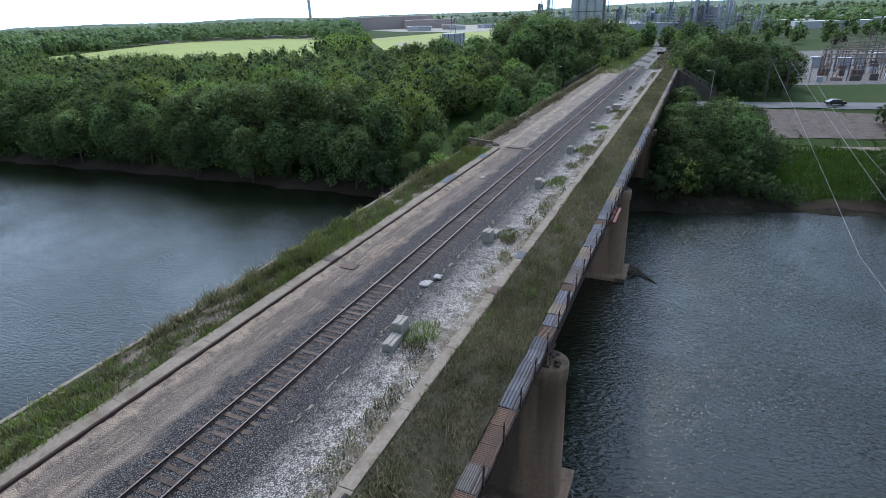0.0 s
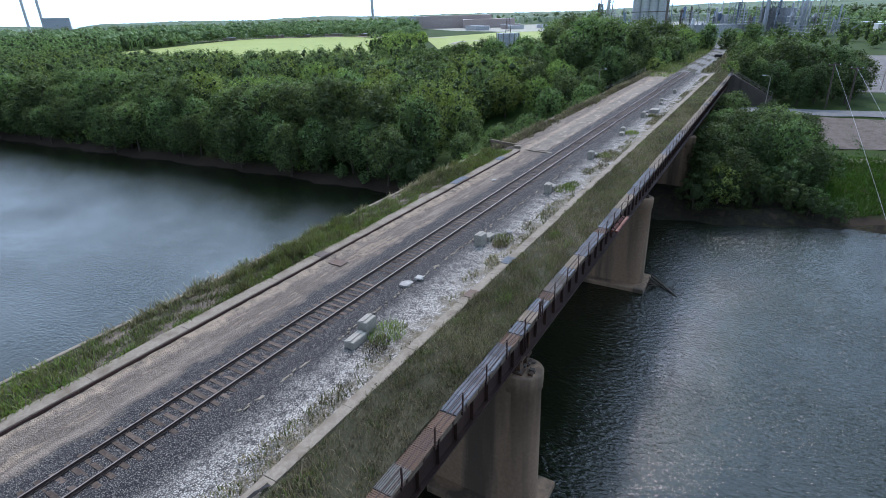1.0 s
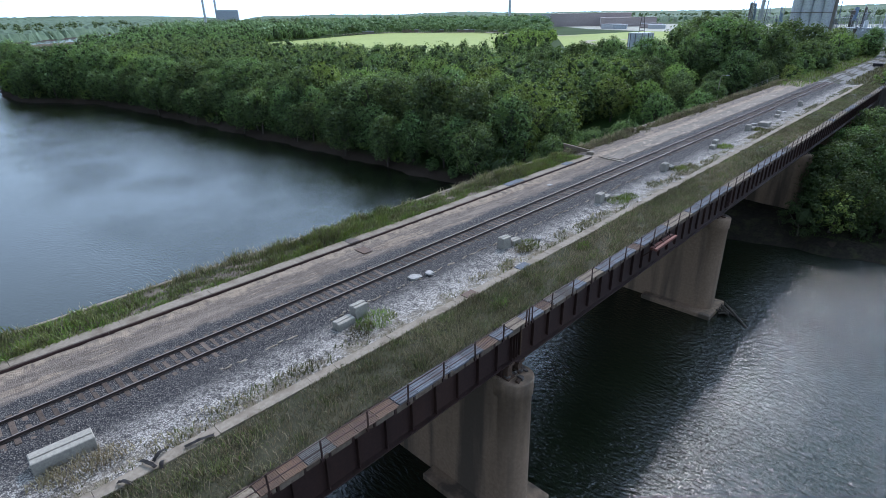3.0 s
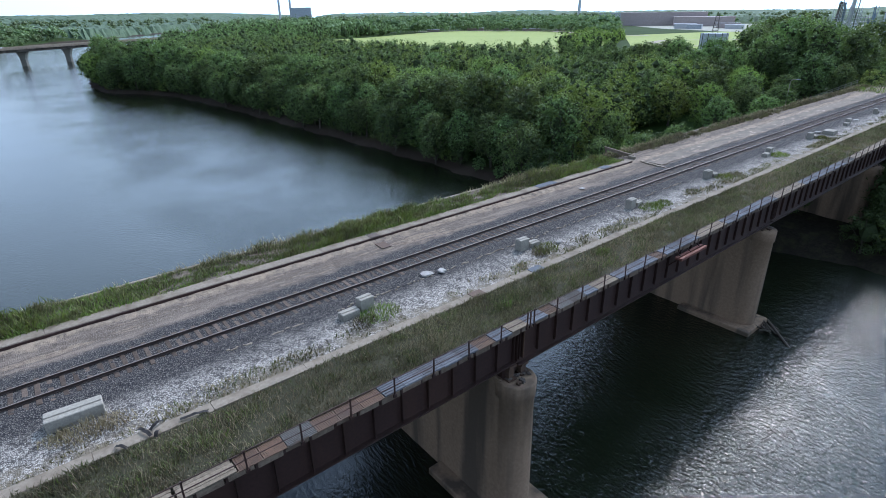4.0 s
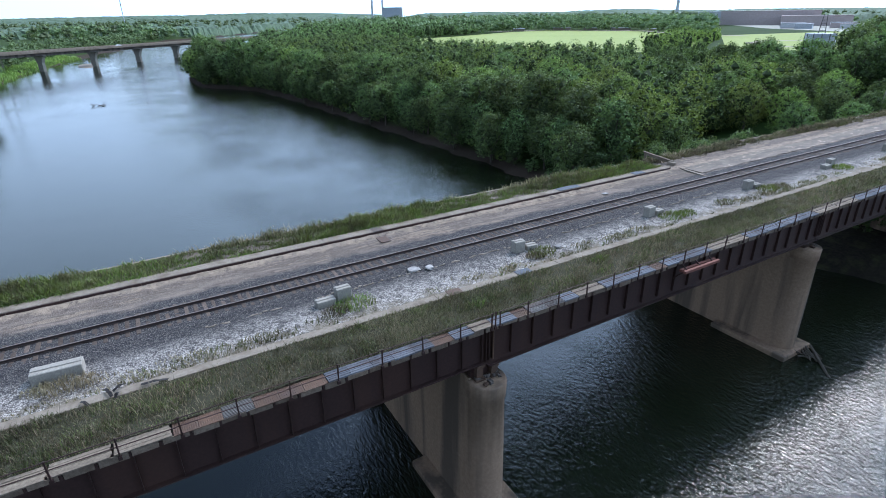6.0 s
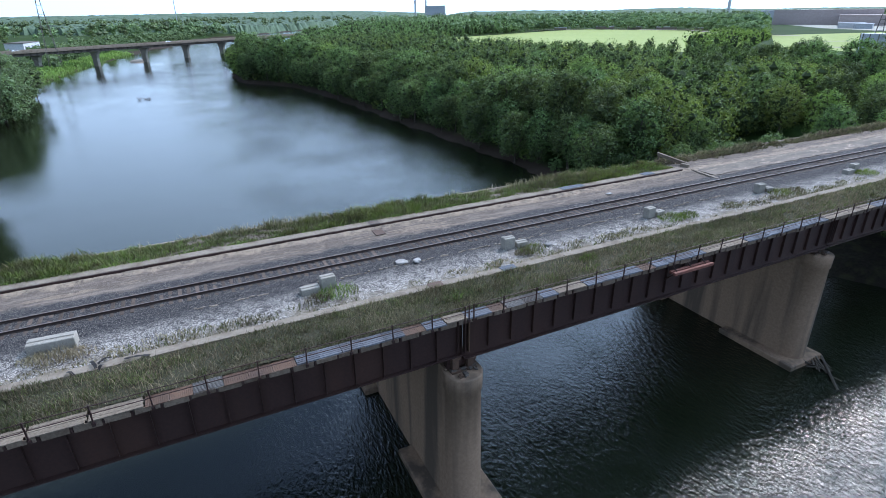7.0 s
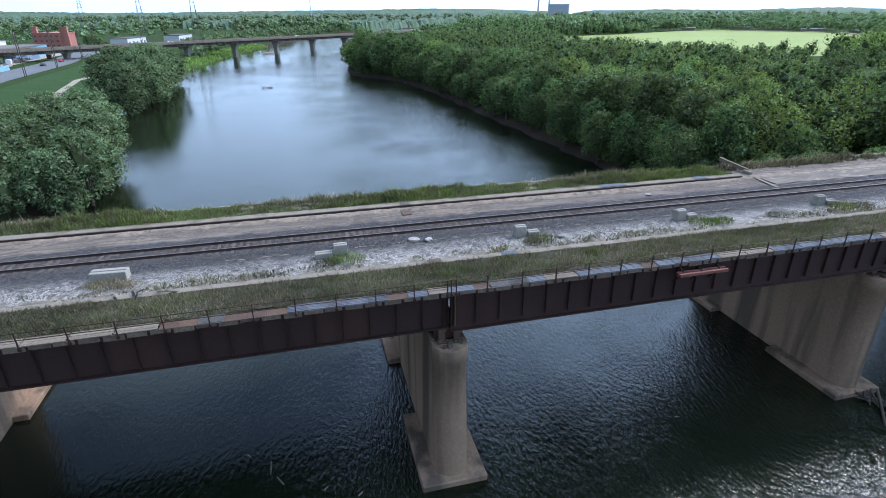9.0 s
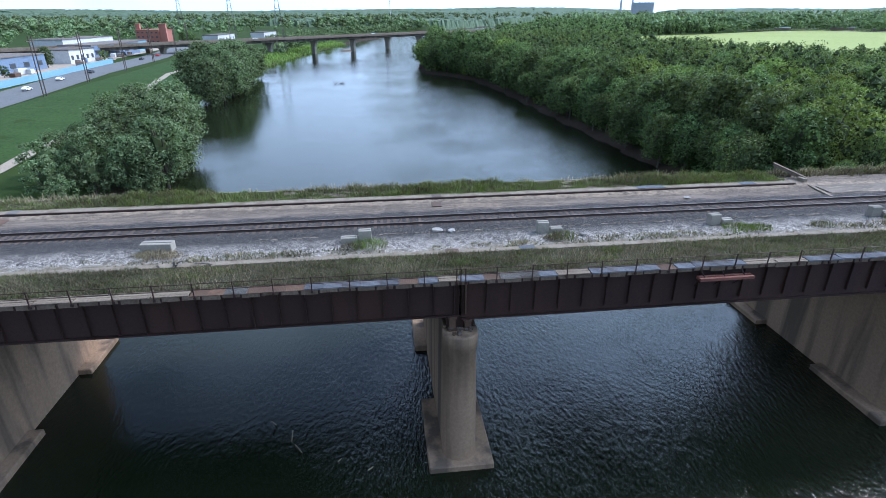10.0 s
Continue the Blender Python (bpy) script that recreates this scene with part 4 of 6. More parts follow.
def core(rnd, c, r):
    """The inside of a leaf clump: a small eight-sided lump, in full crowns coloured as shade."""
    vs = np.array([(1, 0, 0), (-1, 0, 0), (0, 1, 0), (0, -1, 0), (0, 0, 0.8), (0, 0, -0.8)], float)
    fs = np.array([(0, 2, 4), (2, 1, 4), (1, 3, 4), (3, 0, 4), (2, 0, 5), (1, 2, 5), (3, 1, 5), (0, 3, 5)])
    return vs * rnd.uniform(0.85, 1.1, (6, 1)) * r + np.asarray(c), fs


def leaves(rnd, c, r, count, size, squash=0.85, up=0.25):
    """Leaf sprays on the shell of a clump: diamonds that face roughly outwards."""
    d = rnd.normal(size=(count, 3))
    d[:, 2] += up
    d /= np.linalg.norm(d, axis=1, keepdims=True)
    p = np.asarray(c) + d * np.array([1, 1, squash]) * r * rnd.uniform(0.4, 1.25, (count, 1)) ** 0.75
    nrm = d + rnd.normal(scale=0.5, size=(count, 3))
    nrm[:, 2] += 0.2
    nrm /= np.linalg.norm(nrm, axis=1, keepdims=True)
    t = np.cross(nrm, rnd.normal(size=(count, 3)))
    t /= np.linalg.norm(t, axis=1, keepdims=True)
    b = np.cross(nrm, t)
    s = size * rnd.uniform(0.55, 1.3, (count, 1))
    tri = np.stack([p - t * s * 0.9 - b * s * 0.3, p + t * s * 0.9 - b * s * rnd.uniform(0.0, 0.5, (count, 1)), p + b * s * 0.8 + nrm * s * 0.15], 1)
    return tri.reshape(-1, 3), np.arange(count * 3).reshape(-1, 3)


def spiral(i, n, z0, rn, turn=0.0):
    """The i-th of n even directions over a ball, from height z0 up to its top, a little shaken."""
    z = z0 + (1 - z0) * (i + rn.uniform(0.2, 0.8)) / n
    a = 2.39996 * i + turn + rn.uniform(-0.35, 0.35)
    r = math.sqrt(max(0.0, 1 - z * z))
    return r * math.cos(a), r * math.sin(a), z


class Gather:
    def __init__(self):
        self.v, self.f, self.n = [], [], 0

    def add(self, vs, fs):
        self.v.append(vs)
        self.f += (np.asarray(fs) + self.n).tolist()
        self.n += len(vs)

    def make(self, name, material, parent=None):
        return raw(name, np.concatenate(self.v).tolist(), self.f, material, parent)


def tree(seed, height, spread, low, clumps, per, size, material, name="tree"):
    """A broadleaf tree at the origin: tapered trunk with limbs, and a crown of leaf clumps."""
    rnd, rn = np.random.RandomState(seed), random.Random(seed)
    root = new(name)
    bm = bmesh.new()
    path, x, y = [], 0.0, 0.0
    for i in range(6):
        path.append(Vector((x, y, height * 0.14 * i - 0.4)))
        x, y = x + rn.uniform(-0.25, 0.25), y + rn.uniform(-0.25, 0.25)
    rad = height * 0.02
    for i in range(5):
        rod(bm, path[i], path[i + 1], rad * (1 - 0.15 * i), 7)
    crown, filler = Gather(), Gather()
    cz, rz = height * (low + 0.95) / 2, height * (0.95 - low) / 2
    ph, ph2 = rn.uniform(0, 6.28), rn.uniform(0, 6.28)
    # Solid lump behind the leaves; its dark colour stands for the inner shade.
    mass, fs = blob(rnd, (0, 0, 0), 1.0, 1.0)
    filler.add(mass * np.array([spread * 0.4, spread * 0.4, rz * 0.5]) + np.array([0, 0, cz]), fs)
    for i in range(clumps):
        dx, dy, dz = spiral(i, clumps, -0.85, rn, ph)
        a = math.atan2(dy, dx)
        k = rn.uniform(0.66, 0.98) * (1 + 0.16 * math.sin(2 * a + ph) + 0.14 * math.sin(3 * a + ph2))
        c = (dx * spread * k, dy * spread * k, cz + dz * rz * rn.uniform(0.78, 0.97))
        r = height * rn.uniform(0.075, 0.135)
        filler.add(*core(rnd, c, r * 0.45))
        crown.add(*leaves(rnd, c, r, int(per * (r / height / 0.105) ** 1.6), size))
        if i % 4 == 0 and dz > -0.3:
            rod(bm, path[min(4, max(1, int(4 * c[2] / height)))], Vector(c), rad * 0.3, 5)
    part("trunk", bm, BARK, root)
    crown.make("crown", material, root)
    tagged(filler.make("inner_crown", CROWN_SHADE, root), kind="stuff")
    return root


PROTO = []
for i in range(13):
    mt = (LEAF, LEAF, LEAF, LEAF_WARM, LEAF, LEAF, LEAF, LEAF, LEAF, LEAF_SHADED, LEAF_SHADED, LEAF_WILLOW, LEAF_WILLOW)[i]
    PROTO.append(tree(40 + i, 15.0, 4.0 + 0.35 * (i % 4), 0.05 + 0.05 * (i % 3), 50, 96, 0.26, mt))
BUSH = []
for i in range(5):
    BUSH.append(tree(80 + i, 6.0, 2.3 + 0.3 * (i % 2), 0.02, 22, 62, 0.18, (LEAF, LEAF, LEAF_WARM, LEAF_SHADED, LEAF_WILLOW)[i], "bush"))
planted = set()


def plant_bush(x, y, scale, z=None, group="bushes on the bank", kind=None):
    i = rng.randrange(4) if kind is None else kind
    m = pose(x, y, float(ground_z(x, y)) if z is None else z, 0, 0, rng.uniform(0, 360))
    if -1 - i not in planted:
        planted.add(-1 - i)
        t_ = BUSH[i]
        t_.matrix_basis = m
    else:
        t_ = copy_thing(BUSH[i], m)
    t_.scale = (scale * rng.uniform(0.9, 1.2), scale * rng.uniform(0.9, 1.2), scale)
    return tagged(t_, "leafy yellow-green bush on the bank" if i == 2 else "soft grey-green bush on the bank" if i == 4 else "leafy dark green bush on the bank", "bush", group)


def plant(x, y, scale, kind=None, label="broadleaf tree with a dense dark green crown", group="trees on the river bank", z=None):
    if scale < 0.6:
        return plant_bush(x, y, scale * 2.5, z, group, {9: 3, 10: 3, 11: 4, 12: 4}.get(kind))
    i = rng.randrange(9) if kind is None else kind
    zz = float(ground_z(x, y)) if z is None else z
    m = pose(x, y, zz, rng.uniform(-4, 4), rng.uniform(-4, 4), rng.uniform(0, 360))
    if i not in planted:
        planted.add(i)
        t_ = PROTO[i]
        t_.matrix_basis = m
    else:
        t_ = copy_thing(PROTO[i], m)
    t_.scale = (scale * rng.uniform(0.92, 1.12), scale * rng.uniform(0.92, 1.12), scale)
    if i == 3:
        label = label.replace("dark green", "yellow-green")
    elif i > 10:
        label = label.replace("dense dark green", "soft grey-green")
    return tagged(t_, label, "tree", group)


# north bank: front row over the water, then the wood behind
x = -14.0
while x > -192:
    for row in range(3):
        off = (2.3, 8.5, 16.5)[row]
        px, py = x + rng.uniform(-2.8, 2.8) + 3.4 * (row % 2), float(shore(NORTH, x)) + off + rng.uniform(-2, 2)
        if px > -13 + row * 0.5:
            continue
        s = (rng.uniform(0.62, 0.86), rng.uniform(0.8, 1.2), rng.uniform(0.75, 1.2))[row]
        if x > -36:
            s *= 0.68
        plant(px, py, s * 1.08, rng.choice((0, 1, 2, 4, 5, 6, 7, 8)) if row < 2 or px < -130 or rng.random() < 0.8 else 3)
    x -= 7.0
for px, py, s in ((-136, 142, 0.8), (-118, 147, 0.75), (-104, 152, 0.85), (-85, 148, 0.8), (-50, 152, 0.85), (-78, 160, 0.9), (-48, 142, 0.75), (-70, 198, 1.1), (-62, 205, 1.15), (-78, 206, 1.1), (-84, 196, 1.0)):
    plant(px, py, s, rng.choice((0, 1, 2, 5)), z=8.0)
for px, py, s in ((-61, 165, 0.95), (-66, 126, 0.85), (-72, 129, 0.9), (-103, 137, 0.95), (-58, 160, 0.8), (-97, 141, 0.8), (-55, 133, 0.6)):
    plant(px, py, s, 3, z=6.5)
x = -190.0
while x > -338:
    for row in range(2):
        px = x + rng.uniform(-2, 2)
        plant(px, float(shore(NORTH, px)) + (3.0, 10.5)[row] + rng.uniform(-1, 1), rng.uniform(0.9, 1.1) * ((0.85, 1.15)[row] if px > -235 else (1.0, 1.35)[row]))
    x -= 7.5
# low growth along the foot of the bank
x = -16.0
while x > -335:
    plant_bush(x, float(shore(NORTH, x)) + rng.uniform(1.6, 3.2), rng.uniform(0.45, 0.85), group="bushes along the water")
    x -= rng.uniform(3.0, 6.5)
# trees at the north abutment, on the embankment and along the road
for px, py, s in ((-26, 186, 1.55), (-33, 192, 1.6), (-19, 195, 1.4), (-38, 182, 1.2), (-16, 222, 1.45), (-22, 219, 1.5), (-11, 213, 1.1), (-29, 203, 1.5), (-14, 206, 1.1), (-42, 196, 1.3), (-22, 178, 1.0), (-16, 190, 0.9), (-22, 214, 1.2), (-48, 188, 1.0), (-36, 210, 1.3), (-52, 225, 1.6), (-46, 214, 1.6), (-58, 232, 1.5), (-40, 224, 1.65), (-50, 204, 1.4)):
    plant(px, py, s, rng.choice((0, 1, 2, 4, 5)), group="trees by the abutment")
for px, py, s in ((15, 184, 0.8), (22, 188, 0.95), (29, 186, 0.9), (36, 190, 0.8), (17, 196, 0.9), (26, 199, 0.95), (34, 201, 0.85), (41, 196, 0.7), (13, 205, 0.75), (38, 182, 0.65), (22, 177, 0.7), (31, 177, 0.68), (12.5, 192, 0.7), (40, 206, 0.75), (27, 174, 0.62), (18, 212, 0.8), (30, 212, 0.8)):
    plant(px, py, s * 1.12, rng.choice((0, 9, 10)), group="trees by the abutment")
for px, py, s in ((15, 111, 0.7), (20, 113, 0.8), (25, 115, 0.78), (17, 119, 0.8), (23, 121, 0.85), (14, 126, 0.7), (28, 123, 0.7), (20, 128, 0.7), (31, 117, 0.5), (15.5, 134, 0.6), (22.5, 104, 0.36), (27, 105, 0.34), (13.5, 116, 0.65), (13.5, 122, 0.7), (17, 107, 0.42), (21.5, 107, 0.42), (26, 108, 0.5), (29, 111, 0.6), (14, 140, 0.7), (22, 135, 0.7), (28, 130, 0.65), (14.2, 102.5, 0.6), (14.0, 107.5, 0.75), (13.2, 99.6, 0.45), (16.5, 101.5, 0.5), (18.5, 104, 0.62), (13.4, 112.5, 0.75)):
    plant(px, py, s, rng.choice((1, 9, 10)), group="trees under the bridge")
for px, py, s in ((62, 137, 0.55), (66, 130, 0.6), (70, 124, 0.55), (63, 118, 0.45), (68, 146, 0.6), (72, 158, 0.6), (48.5, 111.5, 0.4), (51, 115, 0.5), (47, 109.5, 0.28), (54, 119, 0.62), (50.5, 121, 0.4), (56, 126, 0.7), (53.5, 129, 0.5), (58, 113, 0.5), (60, 134, 0.75), (56, 140, 0.45), (33.4, 104.2, 0.3), (29.5, 104.5, 0.3), (64, 112, 0.5), (70, 115, 0.5), (75, 136, 0.7), (58.5, 153, 0.62), (62, 158, 0.7), (56.2, 156, 0.3)):
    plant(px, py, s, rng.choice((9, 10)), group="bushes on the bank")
for px, py, s in ((-18, 141, 0.62), (-24, 144, 0.7), (-31, 140, 0.75), (-20, 151, 0.62), (-28, 152, 0.75), (-36, 150, 0.8), (-44, 150, 0.85), (-25, 166, 0.7), (-34, 164, 0.8), (-43, 165, 0.9), (-52, 162, 0.9), (-17, 132, 0.6), (-25, 133, 0.7), (-39, 138, 0.8), (-52, 172, 1.0)):
    plant(px, py, s, rng.choice((0, 1, 2, 3, 5, 7)), group="trees by the abutment")
# Bushes added under the bridge only to shade and darken the bank.
for k in range(46):
    px, py = rng.uniform(-11, 30), rng.uniform(2.5, 34)
    py += float(shore(NORTH, px))
    if abs(py - 107.8) > 3.2 or px > 13:
        plant_bush(px, py, rng.uniform(0.45, 0.95) * (0.7 if py < shore(NORTH, px) + 6 else 1.0), group="bushes under the bridge")
# bushes crowd the track behind the bridge
yb = 178.0
while yb < 330:
    for side in (-1, 1):
        for k in range(2):
            px = track_x(yb) + side * (9.5 + 6.5 * k + rng.uniform(-1.5, 1.5))
            plant(px, yb + rng.uniform(-3, 3), rng.uniform(0.35, 0.6) + 0.2 * k, z=13.5 - 4 * k, group="bushes on the embankment")
    yb += 8.5
for px, py, s in ((-14, 262, 0.8), (-6, 272, 0.9), (-20, 285, 0.9), (2, 268, 0.8), (10, 262, 0.9)):
    plant(px, py, s, z=13.0, group="bushes on the embankment")
# south bank: clumps over the water
for px, py, s in ((-60, -19, 0.8), (-66, -16, 0.9), (-74, -18, 1.0), (-81, -18, 1.05), (-89, -21, 1.1), (-70, -26, 0.85), (-62, -27, 0.75), (-96, -25, 0.85), (-78, -28, 0.9), (-87, -29, 0.85), (-57, -25, 0.55), (-54, -31, 0.6), (-60, -35, 0.65), (-67, -35, 0.7), (-50, -27, 0.4), (-74, -34, 0.7), (-92, -29, 0.95), (-84, -25, 0.95)):
    plant(px, py, s * (0.9 if py < -30 else 1.2 if px < -64 else 1.05), rng.choice((11, 12)), group="trees on the south bank")
for px, py, s in ((-172, -36, 1.2), (-183, -34, 1.4), (-195, -33, 1.5), (-208, -34, 1.5), (-222, -35, 1.4), (-180, -43, 1.2), (-198, -43, 1.35), (-236, -36, 1.25), (-216, -44, 1.2), (-250, -38, 1.0), (-266, -40, 0.8)):
    plant(px, py, s * 1.12, rng.choice((11, 12)), group="trees on the south bank")

for k in range(34):
    px = rng.uniform(-262, -166)
    plant_bush(px, float(shore(SOUTH, px)) + rng.uniform(-3.5, 9.5), rng.uniform(0.9, 1.5), z=0.6, group="bushes on the south bank", kind=4)
for k in range(14):
    px = rng.uniform(-98, -58)
    plant_bush(px, float(shore(SOUTH, px)) + rng.uniform(-4, 4), rng.uniform(0.7, 1.1), z=0.5, group="bushes on the south bank", kind=rng.choice((2, 4, 4)))


def wood(name, label, spots, size, seed, clumps=4, per=26, leaf=0.75, material=LEAF_HAZED):
    """Woodland too dense to count: low crowns of leaf clumps, in one mesh."""
    rnd = np.random.RandomState(seed)
    g, filler = Gather(), Gather()
    for x, y in spots:
        h = size * (0.62 + 0.75 * rnd.uniform(0, 1) ** 1.6)
        z0 = float(ground_z(x, y))
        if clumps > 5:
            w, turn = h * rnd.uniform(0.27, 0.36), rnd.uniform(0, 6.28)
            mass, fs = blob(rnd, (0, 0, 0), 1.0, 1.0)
            filler.add(mass * np.array([w * 0.62, w * 0.62, h * 0.38]) + np.array([x, y, z0 + h * 0.44]), fs)
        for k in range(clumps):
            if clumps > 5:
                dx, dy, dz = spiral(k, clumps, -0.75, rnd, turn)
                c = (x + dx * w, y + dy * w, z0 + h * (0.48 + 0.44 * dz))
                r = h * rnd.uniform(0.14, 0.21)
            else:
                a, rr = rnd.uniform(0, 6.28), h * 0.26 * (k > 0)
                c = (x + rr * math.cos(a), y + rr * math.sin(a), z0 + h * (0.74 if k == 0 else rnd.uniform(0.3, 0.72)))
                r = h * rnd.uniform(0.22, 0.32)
            (filler if clumps > 5 else g).add(*core(rnd, c, r * (0.5 if clumps > 5 else 0.72)))
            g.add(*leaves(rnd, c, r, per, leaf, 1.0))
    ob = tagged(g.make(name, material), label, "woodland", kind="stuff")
    if filler.v:
        tagged(filler.make("inner_crown", CROWN_SHADE, ob), kind="stuff")
    return ob


def scatter(seed, n, test, x0, x1, y0, y1):
    rnd, out = random.Random(seed), []
    for _ in range(n):
        x, y = rnd.uniform(x0, x1), rnd.uniform(y0, y1)
        if test(x, y):
            out.append((x, y))
    return out


def in_field(x, y):
    return any(inside(x, y, f) for f in (HAY_FIELD, FAR_FIELD))


def works_view(x, y):
    """The open land between the meadow and the works."""
    a = math.degrees(math.atan2(30 - x, y - 12))
    return 9 < a < 34 and 420 < math.hypot(x - 30, y - 12) < 1300


def north_wood(x, y):
    d = y - float(shore(NORTH, x))
    if d < 2 or in_field(x, y):
        return False
    if x > -195 and d < 22:
        return False
    return x < -40 - (y > 160) * 10


near = scatter(1, 1650, north_wood, -430, -40, 50, 180)
wood("near_wood", "dense green woodland behind the river bank", near[: int(len(near) * 0.76)], 10.2, 5, 12, 46, 0.37, LEAF)
wood("near_wood", "lighter yellow-green trees in the woodland", near[int(len(near) * 0.76):], 10.0, 25, 12, 46, 0.37, LEAF_WARM)
wood("field_wood", "low green trees before the open field", scatter(73, 420, lambda x, y: not in_field(x, y) and x < track_x(y) - 45, -330, -50, 178, 335), 6.6, 74, 9, 34, 0.45, LEAF)
wood("field_edge_wood", "clump of pale green trees between the fields", scatter(71, 260, lambda x, y: abs((x + 205) * 0.87 + (y - 320) * 0.49) < 16, -310, -190, 300, 500), 9.5, 72, 8, 30, 0.6, LEAF_WARM)
wood("west_wood", "green woodland along the river bend", scatter(11, 1500, lambda x, y: north_wood(x, y) and x < -330, -700, -330, 75, 420), 13, 15, 7, 24, 0.62, LEAF)
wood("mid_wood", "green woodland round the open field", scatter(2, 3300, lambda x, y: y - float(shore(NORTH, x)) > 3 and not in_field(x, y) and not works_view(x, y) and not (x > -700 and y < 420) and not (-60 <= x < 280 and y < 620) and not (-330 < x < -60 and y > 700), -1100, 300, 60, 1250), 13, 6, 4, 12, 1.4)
def canopy(name, label, seed, r0, r1, a0, a1, da, grow, test, height, material):
    """The roof of far woods: a jagged sheet of crowns, with gaps where the land is open."""
    rnd = np.random.RandomState(seed)
    rs = [r0]
    while rs[-1] < r1:
        rs.append(rs[-1] * grow)
    az = np.radians(np.arange(a0, a1 + da, da))
    R, A = np.meshgrid(np.array(rs), az, indexing="ij")
    R = R * (1 + rnd.uniform(-0.3, 0.3, R.shape) * (grow - 1))
    A = A + rnd.uniform(-0.4, 0.4, A.shape) * math.radians(da)
    X, Y = R * np.cos(A), R * np.sin(A)
    lump = rnd.uniform(0, 1, R.shape) ** 1.5
    Z = ground_z(X, Y) + height * (0.6 + 0.28 * lump + 0.1 * np.sin(X / 90) * np.sin(Y / 70))
    ok = np.vectorize(test)(X, Y)
    ok[0] = False
    Z = np.where(ok, Z, ground_z(X, Y) - 1.0)
    v = np.stack([X.ravel(), Y.ravel(), Z.ravel()], 1).tolist()
    f, m = [], len(az)
    for i in range(len(rs) - 1):
        for j in range(m - 1):
            if ok[i, j] or ok[i + 1, j] or ok[i, j + 1] or ok[i + 1, j + 1]:
                a, b, c_, d_ = i * m + j, i * m + j + 1, (i + 1) * m + j + 1, (i + 1) * m + j
                f += [(a, c_, b), (a, d_, c_)]
    return tagged(raw(name, v, f, material), label, "woodland", kind="stuff")


def wooded(x, y):
    if works_view(x, y):
        return False
    if shore(SOUTH, x) - 12 < y < shore(NORTH, x) + 6 or in_field(x, y):
        return False
    if -760 < x < -60 and 560 < y < 1350 or -700 < x < 0 and -260 < y < 100:
        return False
    if -140 < x < 420 and 0 < y < 900:
        return False
    return math.sin(x / 170 + 1.0) * math.sin(y / 130) + 0.5 * math.sin((x - y) / 60) > -0.95


CANOPY = surface("far_canopy", (0.055, 0.083, 0.05), (0.13, 0.172, 0.1), 0.02, 0.16, (0.04, 0.07, 0.04), 0.5, 0.9, 0.0)
canopy("far_canopy", "distant woodland roof to the horizon", 51, 980, 4500, 40, 215, 0.26, 1.02, wooded, 14, CANOPY)
rim = random.Random(77)
rim_spots = [(r * math.cos(a), r * math.sin(a)) for r, a in ((rim.uniform(900, 1010), radians(rim.uniform(40, 215))) for _ in range(1100))]
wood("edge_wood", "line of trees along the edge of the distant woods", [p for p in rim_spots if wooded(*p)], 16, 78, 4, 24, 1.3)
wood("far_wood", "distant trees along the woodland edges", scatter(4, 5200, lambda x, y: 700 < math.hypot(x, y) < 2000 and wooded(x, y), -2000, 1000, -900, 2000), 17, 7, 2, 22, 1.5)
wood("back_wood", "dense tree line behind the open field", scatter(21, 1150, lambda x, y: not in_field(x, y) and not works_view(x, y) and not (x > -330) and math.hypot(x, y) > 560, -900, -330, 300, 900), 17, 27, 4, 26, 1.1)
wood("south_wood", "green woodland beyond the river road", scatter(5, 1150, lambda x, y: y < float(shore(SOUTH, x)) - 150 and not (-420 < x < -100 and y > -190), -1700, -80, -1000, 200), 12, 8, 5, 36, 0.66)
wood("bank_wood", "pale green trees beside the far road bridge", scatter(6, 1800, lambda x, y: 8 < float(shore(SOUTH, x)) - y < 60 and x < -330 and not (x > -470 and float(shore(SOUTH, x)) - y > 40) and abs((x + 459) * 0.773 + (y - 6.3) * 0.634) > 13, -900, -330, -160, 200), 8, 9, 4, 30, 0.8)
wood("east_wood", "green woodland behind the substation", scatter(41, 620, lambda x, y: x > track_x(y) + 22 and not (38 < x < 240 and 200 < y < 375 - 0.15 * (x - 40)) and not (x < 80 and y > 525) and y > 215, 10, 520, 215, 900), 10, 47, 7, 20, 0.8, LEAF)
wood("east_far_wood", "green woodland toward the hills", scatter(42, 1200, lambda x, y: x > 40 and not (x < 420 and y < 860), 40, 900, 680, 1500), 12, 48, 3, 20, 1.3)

# ---- loose things on the deck ----
def pale_block(bm, x0, x1, y0, y1, z0, z1):
    box(bm, x0, x1, y0, y1, z0, z1, 0.035)
    # a groove along the top, as on a barrier block
    box(bm, (x0 + x1) / 2 - 0.09, (x0 + x1) / 2 + 0.09, y0 + 0.03, y1 - 0.03, z1 - 0.02, z1 + 0.055, 0.02)


def barrier_pair(y, tall_first, tilt, label):
    t_ = thing("concrete_block", (3.55, y, 15.9), label, "concrete block", "pale blocks along the track")
    a, b = ((-0.95, 0.15), (0.2, 1.15)) if tall_first else ((0.1, 1.25), (-1.2, 0.05))
    bm = bmesh.new()
    pale_block(bm, -0.32, 0.3, a[0] + 0.08, a[1] - 0.08, -0.05, 0.88)
    part("upright_block", bm, WHITE_BLOCK, t_)
    bm = bmesh.new()
    pale_block(bm, -0.22, 0.42, b[0], b[1], -0.05, 0.42)
    part("low_block", bm, WHITE_BLOCK, t_)
    t_.rotation_euler = (0, 0, radians(tilt))
    return t_


